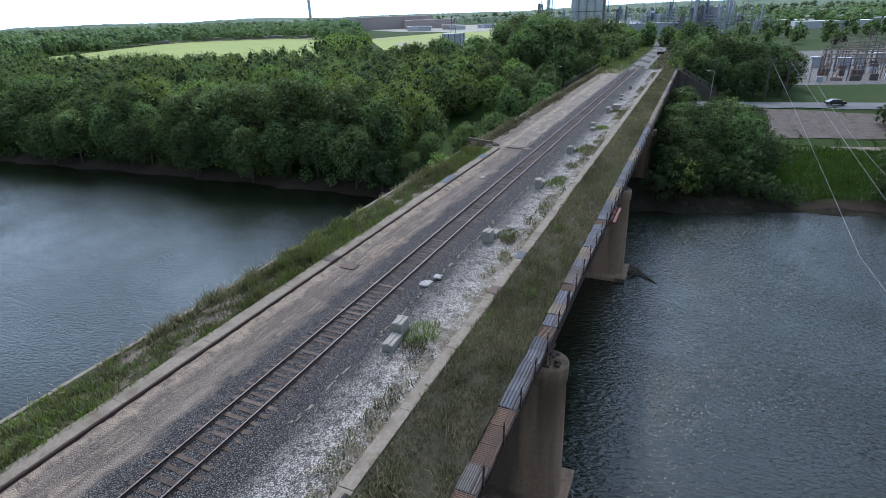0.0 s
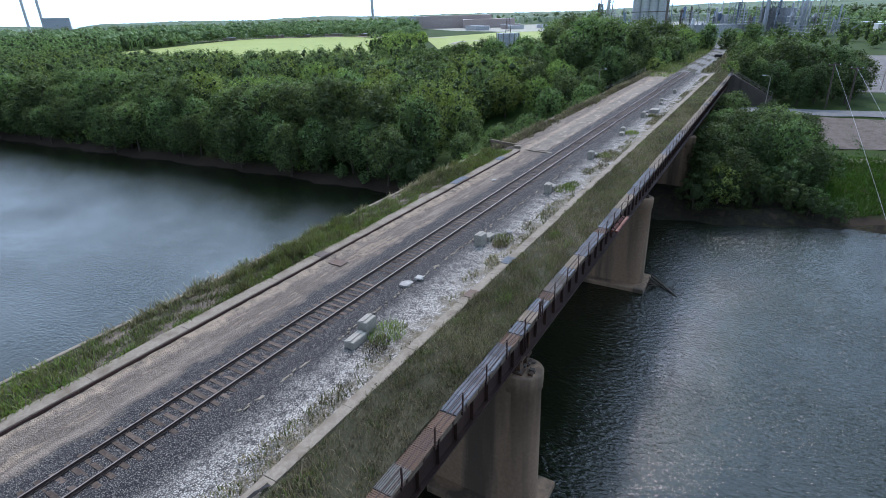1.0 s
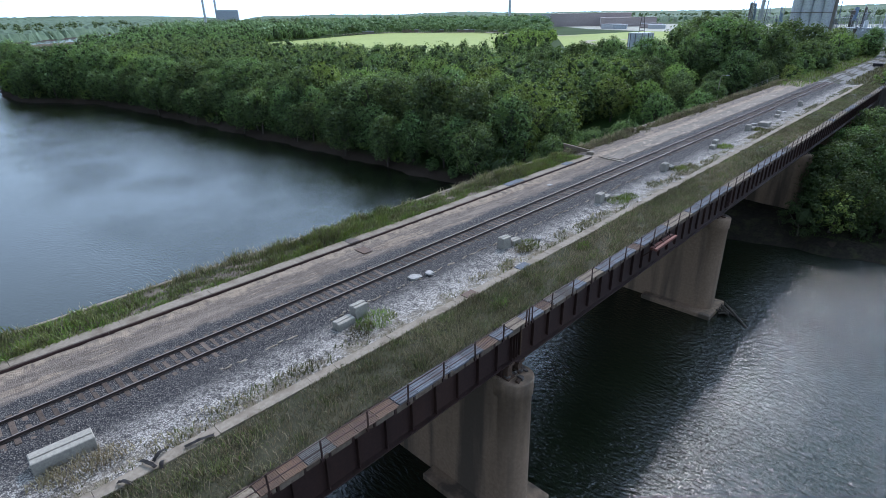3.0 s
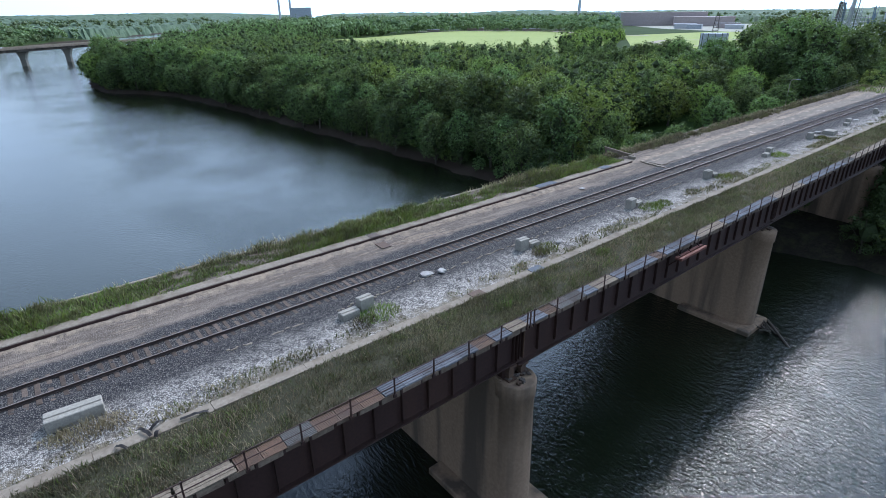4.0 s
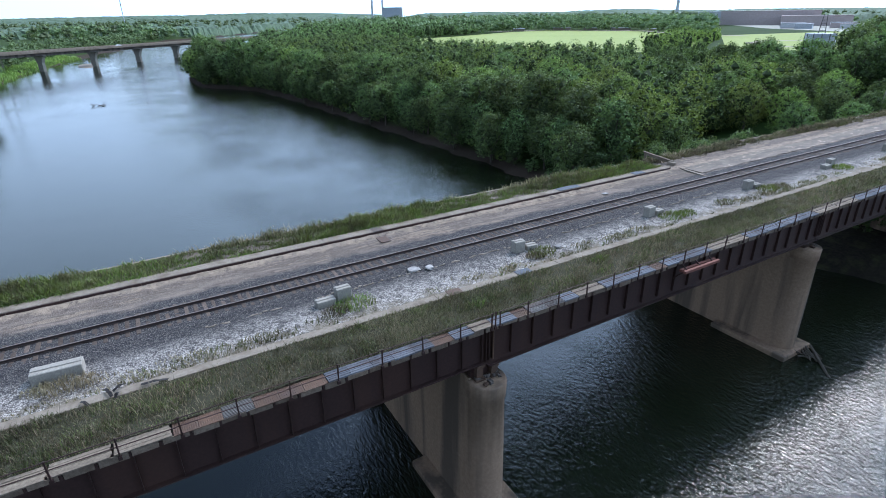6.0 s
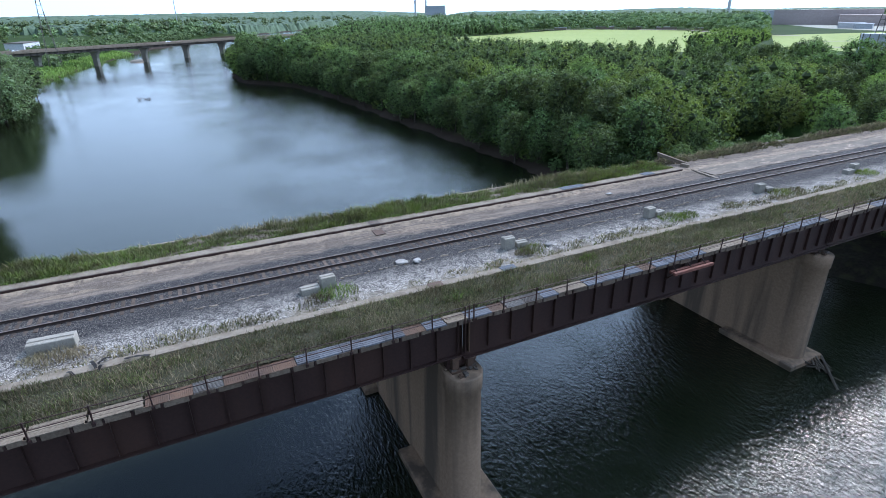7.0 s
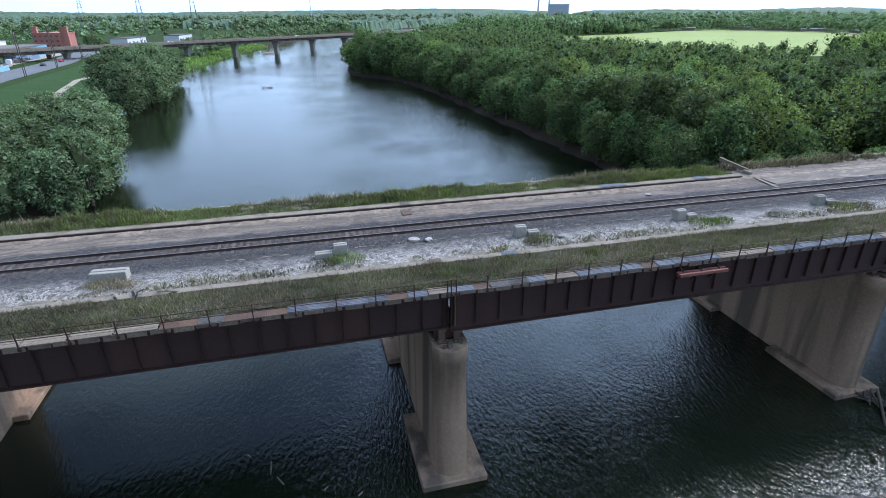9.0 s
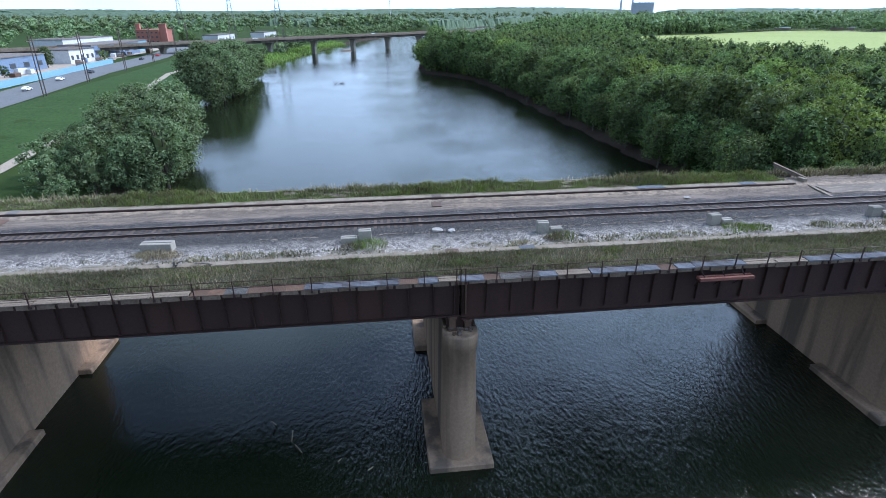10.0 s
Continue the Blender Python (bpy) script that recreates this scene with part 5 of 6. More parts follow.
t_ = thing("concrete_block", (3.5, 9.7, 15.9), "long pale concrete barrier block lying on the gravel", "concrete block", "pale blocks along the track")
bm = bmesh.new()
pale_block(bm, -0.42, 0.42, -1.15, 1.15, -0.05, 0.62)
part("long_block", bm, WHITE_BLOCK, t_)
t_.rotation_euler = (0, 0, radians(-3))
for y, first, tilt in ((24.5, False, 2), (39.8, True, -3), (54.5, True, 4), (69.3, True, -2), (84.2, False, 3), (99.0, True, -4), (114.0, False, 2), (129.0, True, 5)):
    barrier_pair(y, first, tilt, "pale concrete blocks stacked beside the track")
t_ = thing("concrete_block", (4.2, 104.5, 15.95), "low pale concrete block by the track", "concrete block", "pale blocks along the track")
bm = bmesh.new()
pale_block(bm, -0.7, 0.7, -1.0, 1.0, -0.05, 0.5)
part("low_block", bm, WHITE_BLOCK, t_)

for x, y, sx, sy, sz in ((2.2, 31.0, 0.45, 0.55, 0.16), (2.55, 32.1, 0.4, 0.35, 0.22), (2.9, 104, 0.5, 0.6, 0.3), (3.4, 119, 0.5, 0.7, 0.25), (4.6, 42.5, 0.25, 0.3, 0.14), (-3.0, 55.5, 0.3, 0.4, 0.08)):
    bm = bmesh.new()
    chunk(bm, (0, 0, 0), sx, sy, sz * 0.7, rng, 0.42)
    t_ = tagged(part("concrete_chunk", bm, STONE), "broken pale lump of concrete on the ballast", "rubble", "broken lumps")
    t_.location = (x, y, 15.98)
# broken edge of an old kerb that shows between the stones
bm = bmesh.new()
y = 17.0
while y < 66:
    if rng.random() < 0.72:
        for k in range(rng.randint(2, 7)):
            chunk(bm, (2.55 + rng.uniform(-0.14, 0.14), y, 15.91 + rng.uniform(-0.02, 0.02)), rng.uniform(0.04, 0.09), rng.uniform(0.08, 0.28), 0.05, rng, 0.35)
            y += rng.uniform(0.2, 0.45)
    y += rng.uniform(0.1, 1.2)
tagged(part("buried_kerb", bm, CONCRETE), "crumbled pale concrete edge buried between the stones", "kerb", kind="stuff")

# barrier rail at the end of the west kerb
bar = thing("barrier", (-8.2, 69.85, 16.0), "weathered pale timber barrier across the road edge", "barrier")
for name_, dims in (("beam", (-1.95, 1.75, -0.07, 0.07, 0.30, 0.62)), ("cap_rail", (-2.0, 1.8, -0.16, 0.12, 0.622, 0.70))):
    bm = boxed(*dims, bevel=0.02)
    for v in bm.verts:
        v.co.z -= 0.17 * v.co.x
    part(name_, bm, OLD_WOOD, bar)
for x in (-1.8, -0.1, 1.5):
    part("post", boxed(x - 0.12, x + 0.12, 0.072, 0.30, -0.25, 0.56 - 0.17 * x, bevel=0.02), OLD_WOOD, bar)
part("foot_block", boxed(1.2, 2.1, -0.6, -0.08, -0.1, 0.34, bevel=0.04), CONCRETE, bar)
bar.rotation_euler = (0, 0, radians(17))
t_ = thing("road_strip", (-2.9, 69.5, 15.98), "pale concrete strip across the old road", "slab")
part("slab", boxed(-2.5, 1.4, -0.16, 0.16, -0.1, 0.03, bevel=0.02), CONCRETE, t_)
t_.rotation_euler = (0, 0, radians(-8))

# dark scraps on the east kerb
for x, y, L, a, sag in ((6.75, 11.9, 0.9, 20, 0.08), (7.0, 13.9, 1.2, 80, 0.05), (6.6, 12.4, 0.7, -60, 0.12), (7.1, 10.9, 0.6, 40, 0.08), (7.2, 12.3, 0.5, 150, 0.14)):
    bm = bmesh.new()
    r0 = [bm.verts.new((k * L / 6 - L / 2, w, sag * math.sin(math.pi * k / 6) + 0.03 * rng.random() + 0.02)) for k in range(7) for w in (-0.06 - 0.05 * rng.random(), 0.06 + 0.05 * rng.random())]
    for k in range(6):
        bm.faces.new((r0[2 * k], r0[2 * k + 2], r0[2 * k + 3], r0[2 * k + 1]))
    bmesh.ops.solidify(bm, geom=list(bm.faces), thickness=0.03)
    ob = tagged(part("scrap_strip", bm, DARK), "twisted dark scrap strip lying on the kerb", "scrap", "scraps on the kerb")
    ob.location, ob.rotation_euler = (x, y, 16.1), (0, 0, radians(a))


# ---- grass ----
def blades(rnd, x, y, z, h, w, lean):
    """Grass blades, one bent strip each, at the given roots."""
    n = len(x)
    a = rnd.uniform(0, 2 * np.pi, n)
    dx, dy = np.cos(a), np.sin(a)
    la = rnd.uniform(0, 2 * np.pi, n)
    lx, ly = np.cos(la) * lean * h, np.sin(la) * lean * h
    root = np.stack([x, y, z], 1)
    side = np.stack([dx * w, dy * w, 0 * x], 1)
    mid = root + np.stack([lx * 0.35, ly * 0.35, h * 0.6], 1)
    tip = root + np.stack([lx, ly, h], 1)
    v = np.stack([root - side, root + side, mid + side * 0.7, tip, mid - side * 0.7], 1).reshape(-1, 3)
    k = np.arange(n)[:, None] * 5
    return v, (k + np.array([[0, 1, 2, 4]])).tolist() + (k + np.array([[4, 2, 3]])).tolist()


def grass_strip(name, label, seed, x0, x1, y0, y1, density, h0, h1, width, material, z, clump=0.5, gate=0.0):
    rnd = np.random.RandomState(seed)
    n = int((x1 - x0) * (y1 - y0) * density)
    x, y = rnd.uniform(x0, x1, n), rnd.uniform(y0, y1, n)
    f = 0.5 + 0.5 * np.sin(x * 2.3 + 1.7 * np.sin(y * 0.7)) * np.sin(y * 1.1 + 1.3 * np.sin(x * 1.9)) + 0.35 * np.sin(y * 0.23 + seed)
    keep = f + rnd.uniform(-0.3, 0.3, n) > gate
    x, y, f = x[keep], y[keep], f[keep]
    h = rnd.uniform(h0, h1, len(x)) * (1 - clump + clump * np.clip(f, 0, 1.2))
    v, fs = blades(rnd, x, y, np.full(len(x), z), h, width * rnd.uniform(0.6, 1.3, len(x)), rnd.uniform(0.2, 0.9, len(x)))
    return tagged(raw(name, v.tolist(), fs, material), label, "grass", kind="stuff")


grass_strip("verge_grass", "rough green and brown grass along the deck edge", 1, 7.1, 10.6, -10, 75, 260, 0.12, 0.46, 0.018, GRASS, 15.95, 0.55, -0.3)
grass_strip("verge_grass", "rough green and brown grass along the deck edge", 2, 7.25, 10.6, 75, 172, 60, 0.2, 0.5, 0.05, GRASS, 15.95)
grass_strip("verge_grass", "rough green and brown grass along the deck edge", 3, 7.25, 10.6, -46, -10, 60, 0.2, 0.5, 0.05, GRASS, 15.95)
grass_strip("dry_stalks", "dry tan stalks among the verge grass", 4, 7.3, 10.6, -10, 110, 40, 0.2, 0.6, 0.014, GRASS_DRY, 15.95, 0.3, 0.2)
grass_strip("verge_lush", "patches of fresh green grass in the verge", 5, 7.4, 10.5, -10, 130, 60, 0.15, 0.42, 0.018, GRASS_LUSH, 15.95, 0.4, 1.05)
grass_strip("bank_grass", "tall lush green grass along the west edge", 6, -9.6, -6.4, -46, 68, 120, 0.12, 0.62, 0.028, GRASS_LUSH, 15.95, 0.55)
grass_strip("bank_grass", "tawny grass among the green along the west edge", 7, -9.6, -6.5, -46, 68, 85, 0.12, 0.7, 0.026, GRASS, 15.95, 0.55)
grass_strip("bank_seed_heads", "brown seed heads along the west edge", 8, -10.0, -8.9, -46, 172, 45, 0.3, 0.9, 0.03, GRASS_DRY, 15.9, 0.5, 0.3)
grass_strip("north_verge", "short dry grass along the old road", 9, -9.8, -7.8, 68, 172, 70, 0.2, 0.6, 0.045, GRASS, 15.95, 0.5)
grass_strip("kerb_weeds", "thin weeds along the low kerb", 10, 5.2, 6.4, 3, 170, 60, 0.1, 0.35, 0.03, GRASS, 15.93, 0.5, 0.62)
grass_strip("kerb_weeds", "thin dry weeds along the low kerb", 11, 4.9, 6.4, 3, 120, 35, 0.1, 0.3, 0.03, GRASS_DRY, 15.93, 0.5, 0.75)
grass_strip("kerb_fringe", "short grass that creeps over the west kerb", 12, -6.8, -6.15, -46, 68, 150, 0.1, 0.36, 0.03, GRASS_LUSH, 16.08, 0.4, 0.35)
grass_strip("verge_weeds", "bushy clumps of tall green weeds on the west verge", 13, -9.9, -6.6, -46, 68, 150, 0.35, 0.95, 0.04, GRASS_LUSH, 15.92, 0.3, 0.95)
grass_strip("verge_weeds", "brown clumps of tall weeds on the west verge", 14, -9.9, -7.2, -46, 120, 90, 0.35, 0.9, 0.032, GRASS, 15.92, 0.3, 1.0)


def weed_clump(x, y, r, h, material, label):
    rnd = np.random.RandomState(int(abs(x * 31 + y * 7)) + 5)
    n = int(300 * r)
    a, d_ = rnd.uniform(0, 6.28, n), r * np.sqrt(rnd.uniform(0, 1, n))
    v, fs = blades(rnd, d_ * np.cos(a), d_ * np.sin(a) * 1.4, np.zeros(n), h * rnd.uniform(0.5, 1.1, n) * (1.15 - d_ / r * 0.7), 0.022 * np.ones(n), rnd.uniform(0.3, 1.0, n))
    ob = raw("weed_clump", v.tolist(), fs, material)
    ob.location = (x, y, 15.92)
    return tagged(ob, label, "weed", "weeds by the blocks")


for x, y, r, h, mt in ((4.7, 25.5, 1.0, 0.7, GRASS_LUSH), (4.9, 24.2, 0.7, 0.5, GRASS), (4.8, 40.8, 0.9, 0.6, GRASS_LUSH), (5.0, 39.9, 0.6, 0.5, GRASS), (4.8, 55.6, 1.0, 0.6, GRASS_LUSH), (5.0, 57.4, 0.8, 0.5, GRASS_LUSH), (4.7, 70.5, 1.0, 0.6, GRASS_LUSH), (4.7, 85.3, 1.0, 0.6, GRASS_LUSH), (4.6, 100.3, 1.0, 0.5, GRASS_LUSH), (4.9, 72.5, 0.8, 0.5, GRASS), (5.0, 63.0, 0.8, 0.4, GRASS), (9.0, 31.9, 0.5, 0.7, GRASS_LUSH), (8.2, 43.5, 0.6, 0.5, GRASS_LUSH)):
    weed_clump(x, y, r, h, mt, "bushy green weed clump beside a pale block")
for x, y, r, h in ((4.6, 9.9, 1.0, 0.5), (4.9, 10.9, 0.7, 0.45), (4.5, 8.9, 0.6, 0.35)):
    weed_clump(x, y, r, h, GRASS_DRY, "dry orange-brown weed clump beside a pale block")


def bank_growth(name, label, seed, n, test, box_, h0, h1, w, material):
    """Tall growth on the bank, past counting."""
    rnd = np.random.RandomState(seed)
    x, y = rnd.uniform(box_[0], box_[1], n), rnd.uniform(box_[2], box_[3], n)
    keep = test(x, y)
    x, y = x[keep], y[keep]
    v, fs = blades(rnd, x, y, ground_z(x, y), rnd.uniform(h0, h1, len(x)), w * rnd.uniform(0.6, 1.4, len(x)), rnd.uniform(0.3, 0.9, len(x)))
    return tagged(raw(name, v.tolist(), fs, material), label, "grass", kind="stuff")


bank_growth("bank_weeds", "tall green weeds on the river bank", 31, 70000, lambda x, y: (y > shore(NORTH, x) + 2.5) & (y < shore(NORTH, x) + 29) & (x < 34), (12, 80, 98, 150), 0.1, 0.45, 0.045, BANK_GREEN)
bank_growth("slope_weeds", "straggling weeds in the joints of the bare slope", 32, 16000, lambda x, y: np.sin(x * 0.9 + y * 0.12 + 0.3 * np.sin(y * 0.6)) > 0.8, (24, 70, 139, 161), 0.08, 0.3, 0.07, BANK_GREEN)
bank_growth("bank_weeds", "rank green growth on the open bank", 33, 46000, lambda x, y: (y > shore(NORTH, x) + 2.5) , (30, 80, 103, 137), 0.15, 0.8, 0.075, BANK_GREEN)
bank_growth("bank_reeds", "pale green reeds and scrub along the far river edge", 35, 16000, lambda x, y: (shore(SOUTH, x) - y > -1.0) & (shore(SOUTH, x) - y < 15), (-560, -262, -75, 0), 0.9, 2.4, 0.32, LEAF_WARM)
bank_growth("bank_stalks", "dry stalks among the bank growth", 34, 5000, lambda x, y: (y > shore(NORTH, x) + 1.5) & (np.sin(x * 0.5 + y * 0.4) > 0.1), (28, 80, 101, 140), 0.3, 0.9, 0.05, GRASS)


def slope_grass(name, label, seed, n, x0, x1, y0, y1, material):
    """Rough grass on the embankment beside the track."""
    rnd = np.random.RandomState(seed)
    x, y = rnd.uniform(x0, x1, n), rnd.uniform(y0, y1, n)
    off = np.array([track_x(v) for v in y])
    v, fs = blades(rnd, x + off, y, 15.95 - np.clip(np.abs(x) - 9, 0, 9) * 0.4 - 0.12, rnd.uniform(0.3, 0.9, n), rnd.uniform(0.05, 0.1, n), rnd.uniform(0.3, 0.9, n))
    return tagged(raw(name, v.tolist(), fs, material), label, "grass", kind="stuff")


slope_grass("embankment_grass", "rough yellow-green grass beside the track", 61, 5000, -11.5, -2.6, 158, 300, GRASS_LUSH)
slope_grass("embankment_grass", "rough tawny grass beside the track", 62, 4000, 3.2, 11.0, 172, 300, GRASS)

# ---- far things ----
TAN_STEEL = surface("tan_steel", (0.20, 0.15, 0.12), (0.34, 0.27, 0.22), 0.3, 3, rough=0.7)
# Both greys are raised: haze over the distant backlit plant goes into their colour.
PLANT_GREY = surface("plant_grey", (0.33, 0.345, 0.37), (0.48, 0.50, 0.53), 0.05, 1, (0.16, 0.15, 0.15), 0.4, 0.8, 0.05)
PALE_STEEL = surface("pale_frame_steel", (0.26, 0.265, 0.28), (0.40, 0.40, 0.41), 0.2, 2, (0.2, 0.14, 0.11), 0.4, 0.8, 0.05)
# Brown cladding made paler: the haze before the far works is in the colour.
BROWN_CLAD = surface("brown_cladding", (0.34, 0.275, 0.255), (0.44, 0.365, 0.34), 0.02, 0.4, rough=0.8, bump=0.05)
BRICK_RED = surface("red_brick", (0.30, 0.125, 0.095), (0.42, 0.18, 0.135), 0.1, 2, rough=0.9, bump=0.1)
BLUE_CLAD = surface("blue_cladding", (0.10, 0.145, 0.215), (0.17, 0.225, 0.30), 0.08, 1, rough=0.6, bump=0.05)
WHITE_CLAD = surface("white_cladding", (0.42, 0.42, 0.42), (0.60, 0.60, 0.60), 0.08, 1, rough=0.7, bump=0.05)
SKYBLUE = surface("light_blue_paint", (0.13, 0.26, 0.34), (0.20, 0.35, 0.43), 0.1, 1.5, rough=0.7, bump=0.05)
DARK_GLASS = surface("dark_opening", (0.03, 0.035, 0.04), (0.06, 0.065, 0.07), 0.5, 2, rough=0.35, bump=0.0)
POLE_WOOD = surface("pole_wood", (0.07, 0.055, 0.045), (0.13, 0.105, 0.085), 0.5, 4, rough=0.9)


def process_frame(x, y, w, d, h, levels, material, label, z=8.0):
    """An open steel frame with thin floors, braces, vessels and pipes, as in a chemical plant."""
    t_ = thing("process_frame", (x, y, z), label, "plant structure", "plant structures")
    nx_ = max(3, int(w / 3.6) + 1)
    tops = [h * rng.uniform(0.55, 1.05) for _ in range(nx_)]
    for i in range(nx_):
        cx = -w / 2 + w * i / (nx_ - 1)
        for cy in (-d / 2, d / 2):
            part("column", boxed(cx - 0.16, cx + 0.16, cy - 0.16, cy + 0.16, -1, tops[i]), material, t_)
    for k in range(1, 2 * levels + 1):
        zz = h * k / (2 * levels)
        for i in range(nx_ - 1):
            if zz > min(tops[i], tops[i + 1]) or rng.random() < 0.15:
                continue
            x0, x1 = -w / 2 + w * i / (nx_ - 1), -w / 2 + w * (i + 1) / (nx_ - 1)
            part("floor", boxed(x0, x1, -d / 2, d / 2, zz - 0.22, zz), material, t_)
            bm = bmesh.new()
            rod(bm, (x0, -d / 2, zz + 1.0), (x1, -d / 2, zz + 1.0), 0.07, 4)
            if rng.random() < 0.5:
                rod(bm, (x0, -d / 2, zz), (x1, -d / 2, zz + h / (2 * levels)), 0.09, 4)
            part("guard_rail", bm, material, t_)
    for k in range(int(w / 2.6)):
        px, r_ = rng.uniform(-w / 2, w / 2), rng.choice((0.2, 0.3, 0.5, 0.9, 1.5))
        z0, z1 = h * rng.uniform(0, 0.5), h * rng.uniform(0.5, 1.25 if r_ < 0.6 else 0.95)
        bm = bmesh.new()
        rod(bm, (px, rng.uniform(-d / 3, d / 3), z0), (px, rng.uniform(-d / 3, d / 3), z1), r_, 10)
        if r_ > 0.8:
            rod(bm, (px, 0, z1 - 0.2), (px, 0, z1 + 0.6), r_ * 0.5, 8)
        part("vessel", bm, rng.choice((PLANT_GREY, GREY_STEEL, WHITE_CLAD, BLUE_CLAD)), t_)
    return t_


for x, y, w, d, h, lv, mt in ((-124, 545, 16, 8, 40, 8, PLANT_GREY), (-112, 552, 10, 8, 30, 5, PALE_STEEL), (-58, 556, 24, 9, 30, 6, PALE_STEEL), (-30, 560, 22, 9, 28, 6, PALE_STEEL), (-15, 552, 14, 8, 33, 7, PLANT_GREY), (8, 566, 20, 9, 36, 7, PALE_STEEL), (22, 556, 18, 8, 30, 6, PLANT_GREY), (42, 562, 16, 8, 28, 5, PALE_STEEL), (58, 570, 12, 6, 20, 4, PALE_STEEL), (-44, 535, 18, 7, 18, 4, PLANT_GREY), (-5, 532, 16, 7, 20, 4, PALE_STEEL), (28, 536, 14, 7, 22, 5, PLANT_GREY), (-100, 540, 12, 7, 22, 5, PALE_STEEL), (-80, 570, 20, 9, 26, 5, PALE_STEEL)):
    process_frame(x, y, w, d, h, lv, mt, "grey open steel frame with vessels and pipes")


def plain_block(name, x, y, w, d, h, material, label, category, rz=0.0, z=8.0, rows_of=0, group="", roof=None, openings=0):
    """A building: walls, a thin overhanging roof and window openings on the sides that show."""
    t_ = thing(name, (x, y, z), label, category, group)
    part("wall", boxed(-w / 2, w / 2, -d / 2, d / 2, -1, h), material, t_)
    part("roof", boxed(-w / 2 - 0.4, w / 2 + 0.4, -d / 2 - 0.4, d / 2 + 0.4, h, h + 0.5), roof or PLANT_GREY, t_)
    for r_ in range(rows_of):
        zz = h * (r_ + 0.5) / rows_of
        for k in range(openings):
            cx = -w / 2 + w * (k + 0.5) / openings
            for s in (-1, 1):
                part("window", boxed(cx - w / openings * 0.2, cx + w / openings * 0.2, s * d / 2 - 0.12, s * d / 2 + 0.12, zz - h / rows_of * 0.2, zz + h / rows_of * 0.12), DARK_GLASS, t_)
    t_.rotation_euler = (0, 0, radians(rz))
    return t_


t_ = thing("plant_tower", (-86, 552, 8), "tall grey concrete silo tower with a head house", "tower")
for k in range(4):
    bm = bmesh.new()
    rod(bm, (-11.2 + 7.4 * k, 0, -1), (-11.2 + 7.4 * k, 0, 40), 3.85, 20)
    part("silo", bm, PLANT_GREY, t_)
part("head_house", boxed(-12, 12, -3, 3, 40, 45.5), PLANT_GREY, t_)
part("lift_shaft", boxed(12.5, 16, -2, 2, -1, 49), GREY_STEEL, t_)
for k in range(3):
    part("landing", boxed(-15.4, 15.4, -4.3, -3.9, 10 + 11 * k, 10.6 + 11 * k), GREY_STEEL, t_)
plain_block("plant_hall", -32, 540, 60, 14, 10, PLANT_GREY, "long low grey plant hall", "industrial hall", 2)
plain_block("plant_hall", 14, 572, 26, 14, 21, PLANT_GREY, "grey windowless plant building", "industrial hall", -2)
for x, r_, h in ((-100, 2.2, 60), (-74, 1.8, 55), (6, 1.6, 52), (33, 1.4, 46)):
    t_ = thing("flue_stack", (x, 560, 8), "slim grey plant flue stack", "chimney", "plant flues")
    bm = bmesh.new()
    rod(bm, (0, 0, -1), (0, 0, h), r_, 12)
    part("shaft", bm, PLANT_GREY, t_)
    bm = bmesh.new()
    rod(bm, (0, 0, h - 6), (0, 0, h - 5), r_ * 1.5, 12)
    part("ring", bm, GREY_STEEL, t_)

# brown works and low sheds beyond the field
plain_block("brown_works", -525, 972, 140, 70, 21, BROWN_CLAD, "huge brown windowless works building", "factory", 30, roof=BROWN_CLAD)
plain_block("brown_works", -440, 950, 90, 40, 14, BROWN_CLAD, "lower brown wing of the works", "factory", 30, roof=BROWN_CLAD)
for k in range(9):
    plain_block("works_shed", -395 + k * 20, 800 + k * 12 + rng.uniform(-20, 40), rng.uniform(14, 34), 12, rng.uniform(4, 7), rng.choice((PLANT_GREY, WHITE_CLAD, BROWN_CLAD, PLANT_GREY)), "long low flat works shed", "shed", rng.uniform(20, 32), group="low works sheds")
plain_block("works_shed", -700, 1080, 60, 30, 20, PLANT_GREY, "pale grey works building", "factory", 35)
for x, y, w, h in ((-612, 520, 16, 3), (-596, 585, 24, 3.4), (-560, 605, 18, 3), (-520, 622, 24, 3), (-470, 628, 14, 2.6)):
    plain_block("field_hut", x, y, w, 9, h, TAN_STEEL, "low tan hut at the far field edge", "hut", 50, group="huts at the field edge")
ribbon("field_road", ((-620, 480), (-610, 570), (-485, 622), (-370, 556), (-300, 560)), 5, DIRT_PATH, "pale road along the far field edge", "road", 0.4)

t_ = thing("storage_tank", (-152, 392, 8), "grey ribbed storage tank with a lattice mast", "tank")
bm = bmesh.new()
rod(bm, (0, 0, -0.5), (0, 0, 10.5), 8.2, 32)
part("shell", bm, PLANT_GREY, t_)
for k in range(12):
    a = 2 * math.pi * k / 12
    part("rib", boxed(8.25 * math.cos(a) - 0.2, 8.25 * math.cos(a) + 0.2, 8.25 * math.sin(a) - 0.2, 8.25 * math.sin(a) + 0.2, -0.5, 10.6), GREY_STEEL, t_)
for sx in (-2, 2):
    bm = bmesh.new()
    rod(bm, (sx, 0, 10.5), (sx * 0.5, 0, 21), 0.25, 5)
    part("mast_leg", bm, GREY_STEEL, t_)
bm = bmesh.new()
for k in range(4):
    rod(bm, (-1.9 + 0.22 * k, 0, 12 + 2 * k), (1.9 - 0.22 * k, 0, 12 + 2 * k), 0.15, 4)
part("mast_rungs", bm, GREY_STEEL, t_)

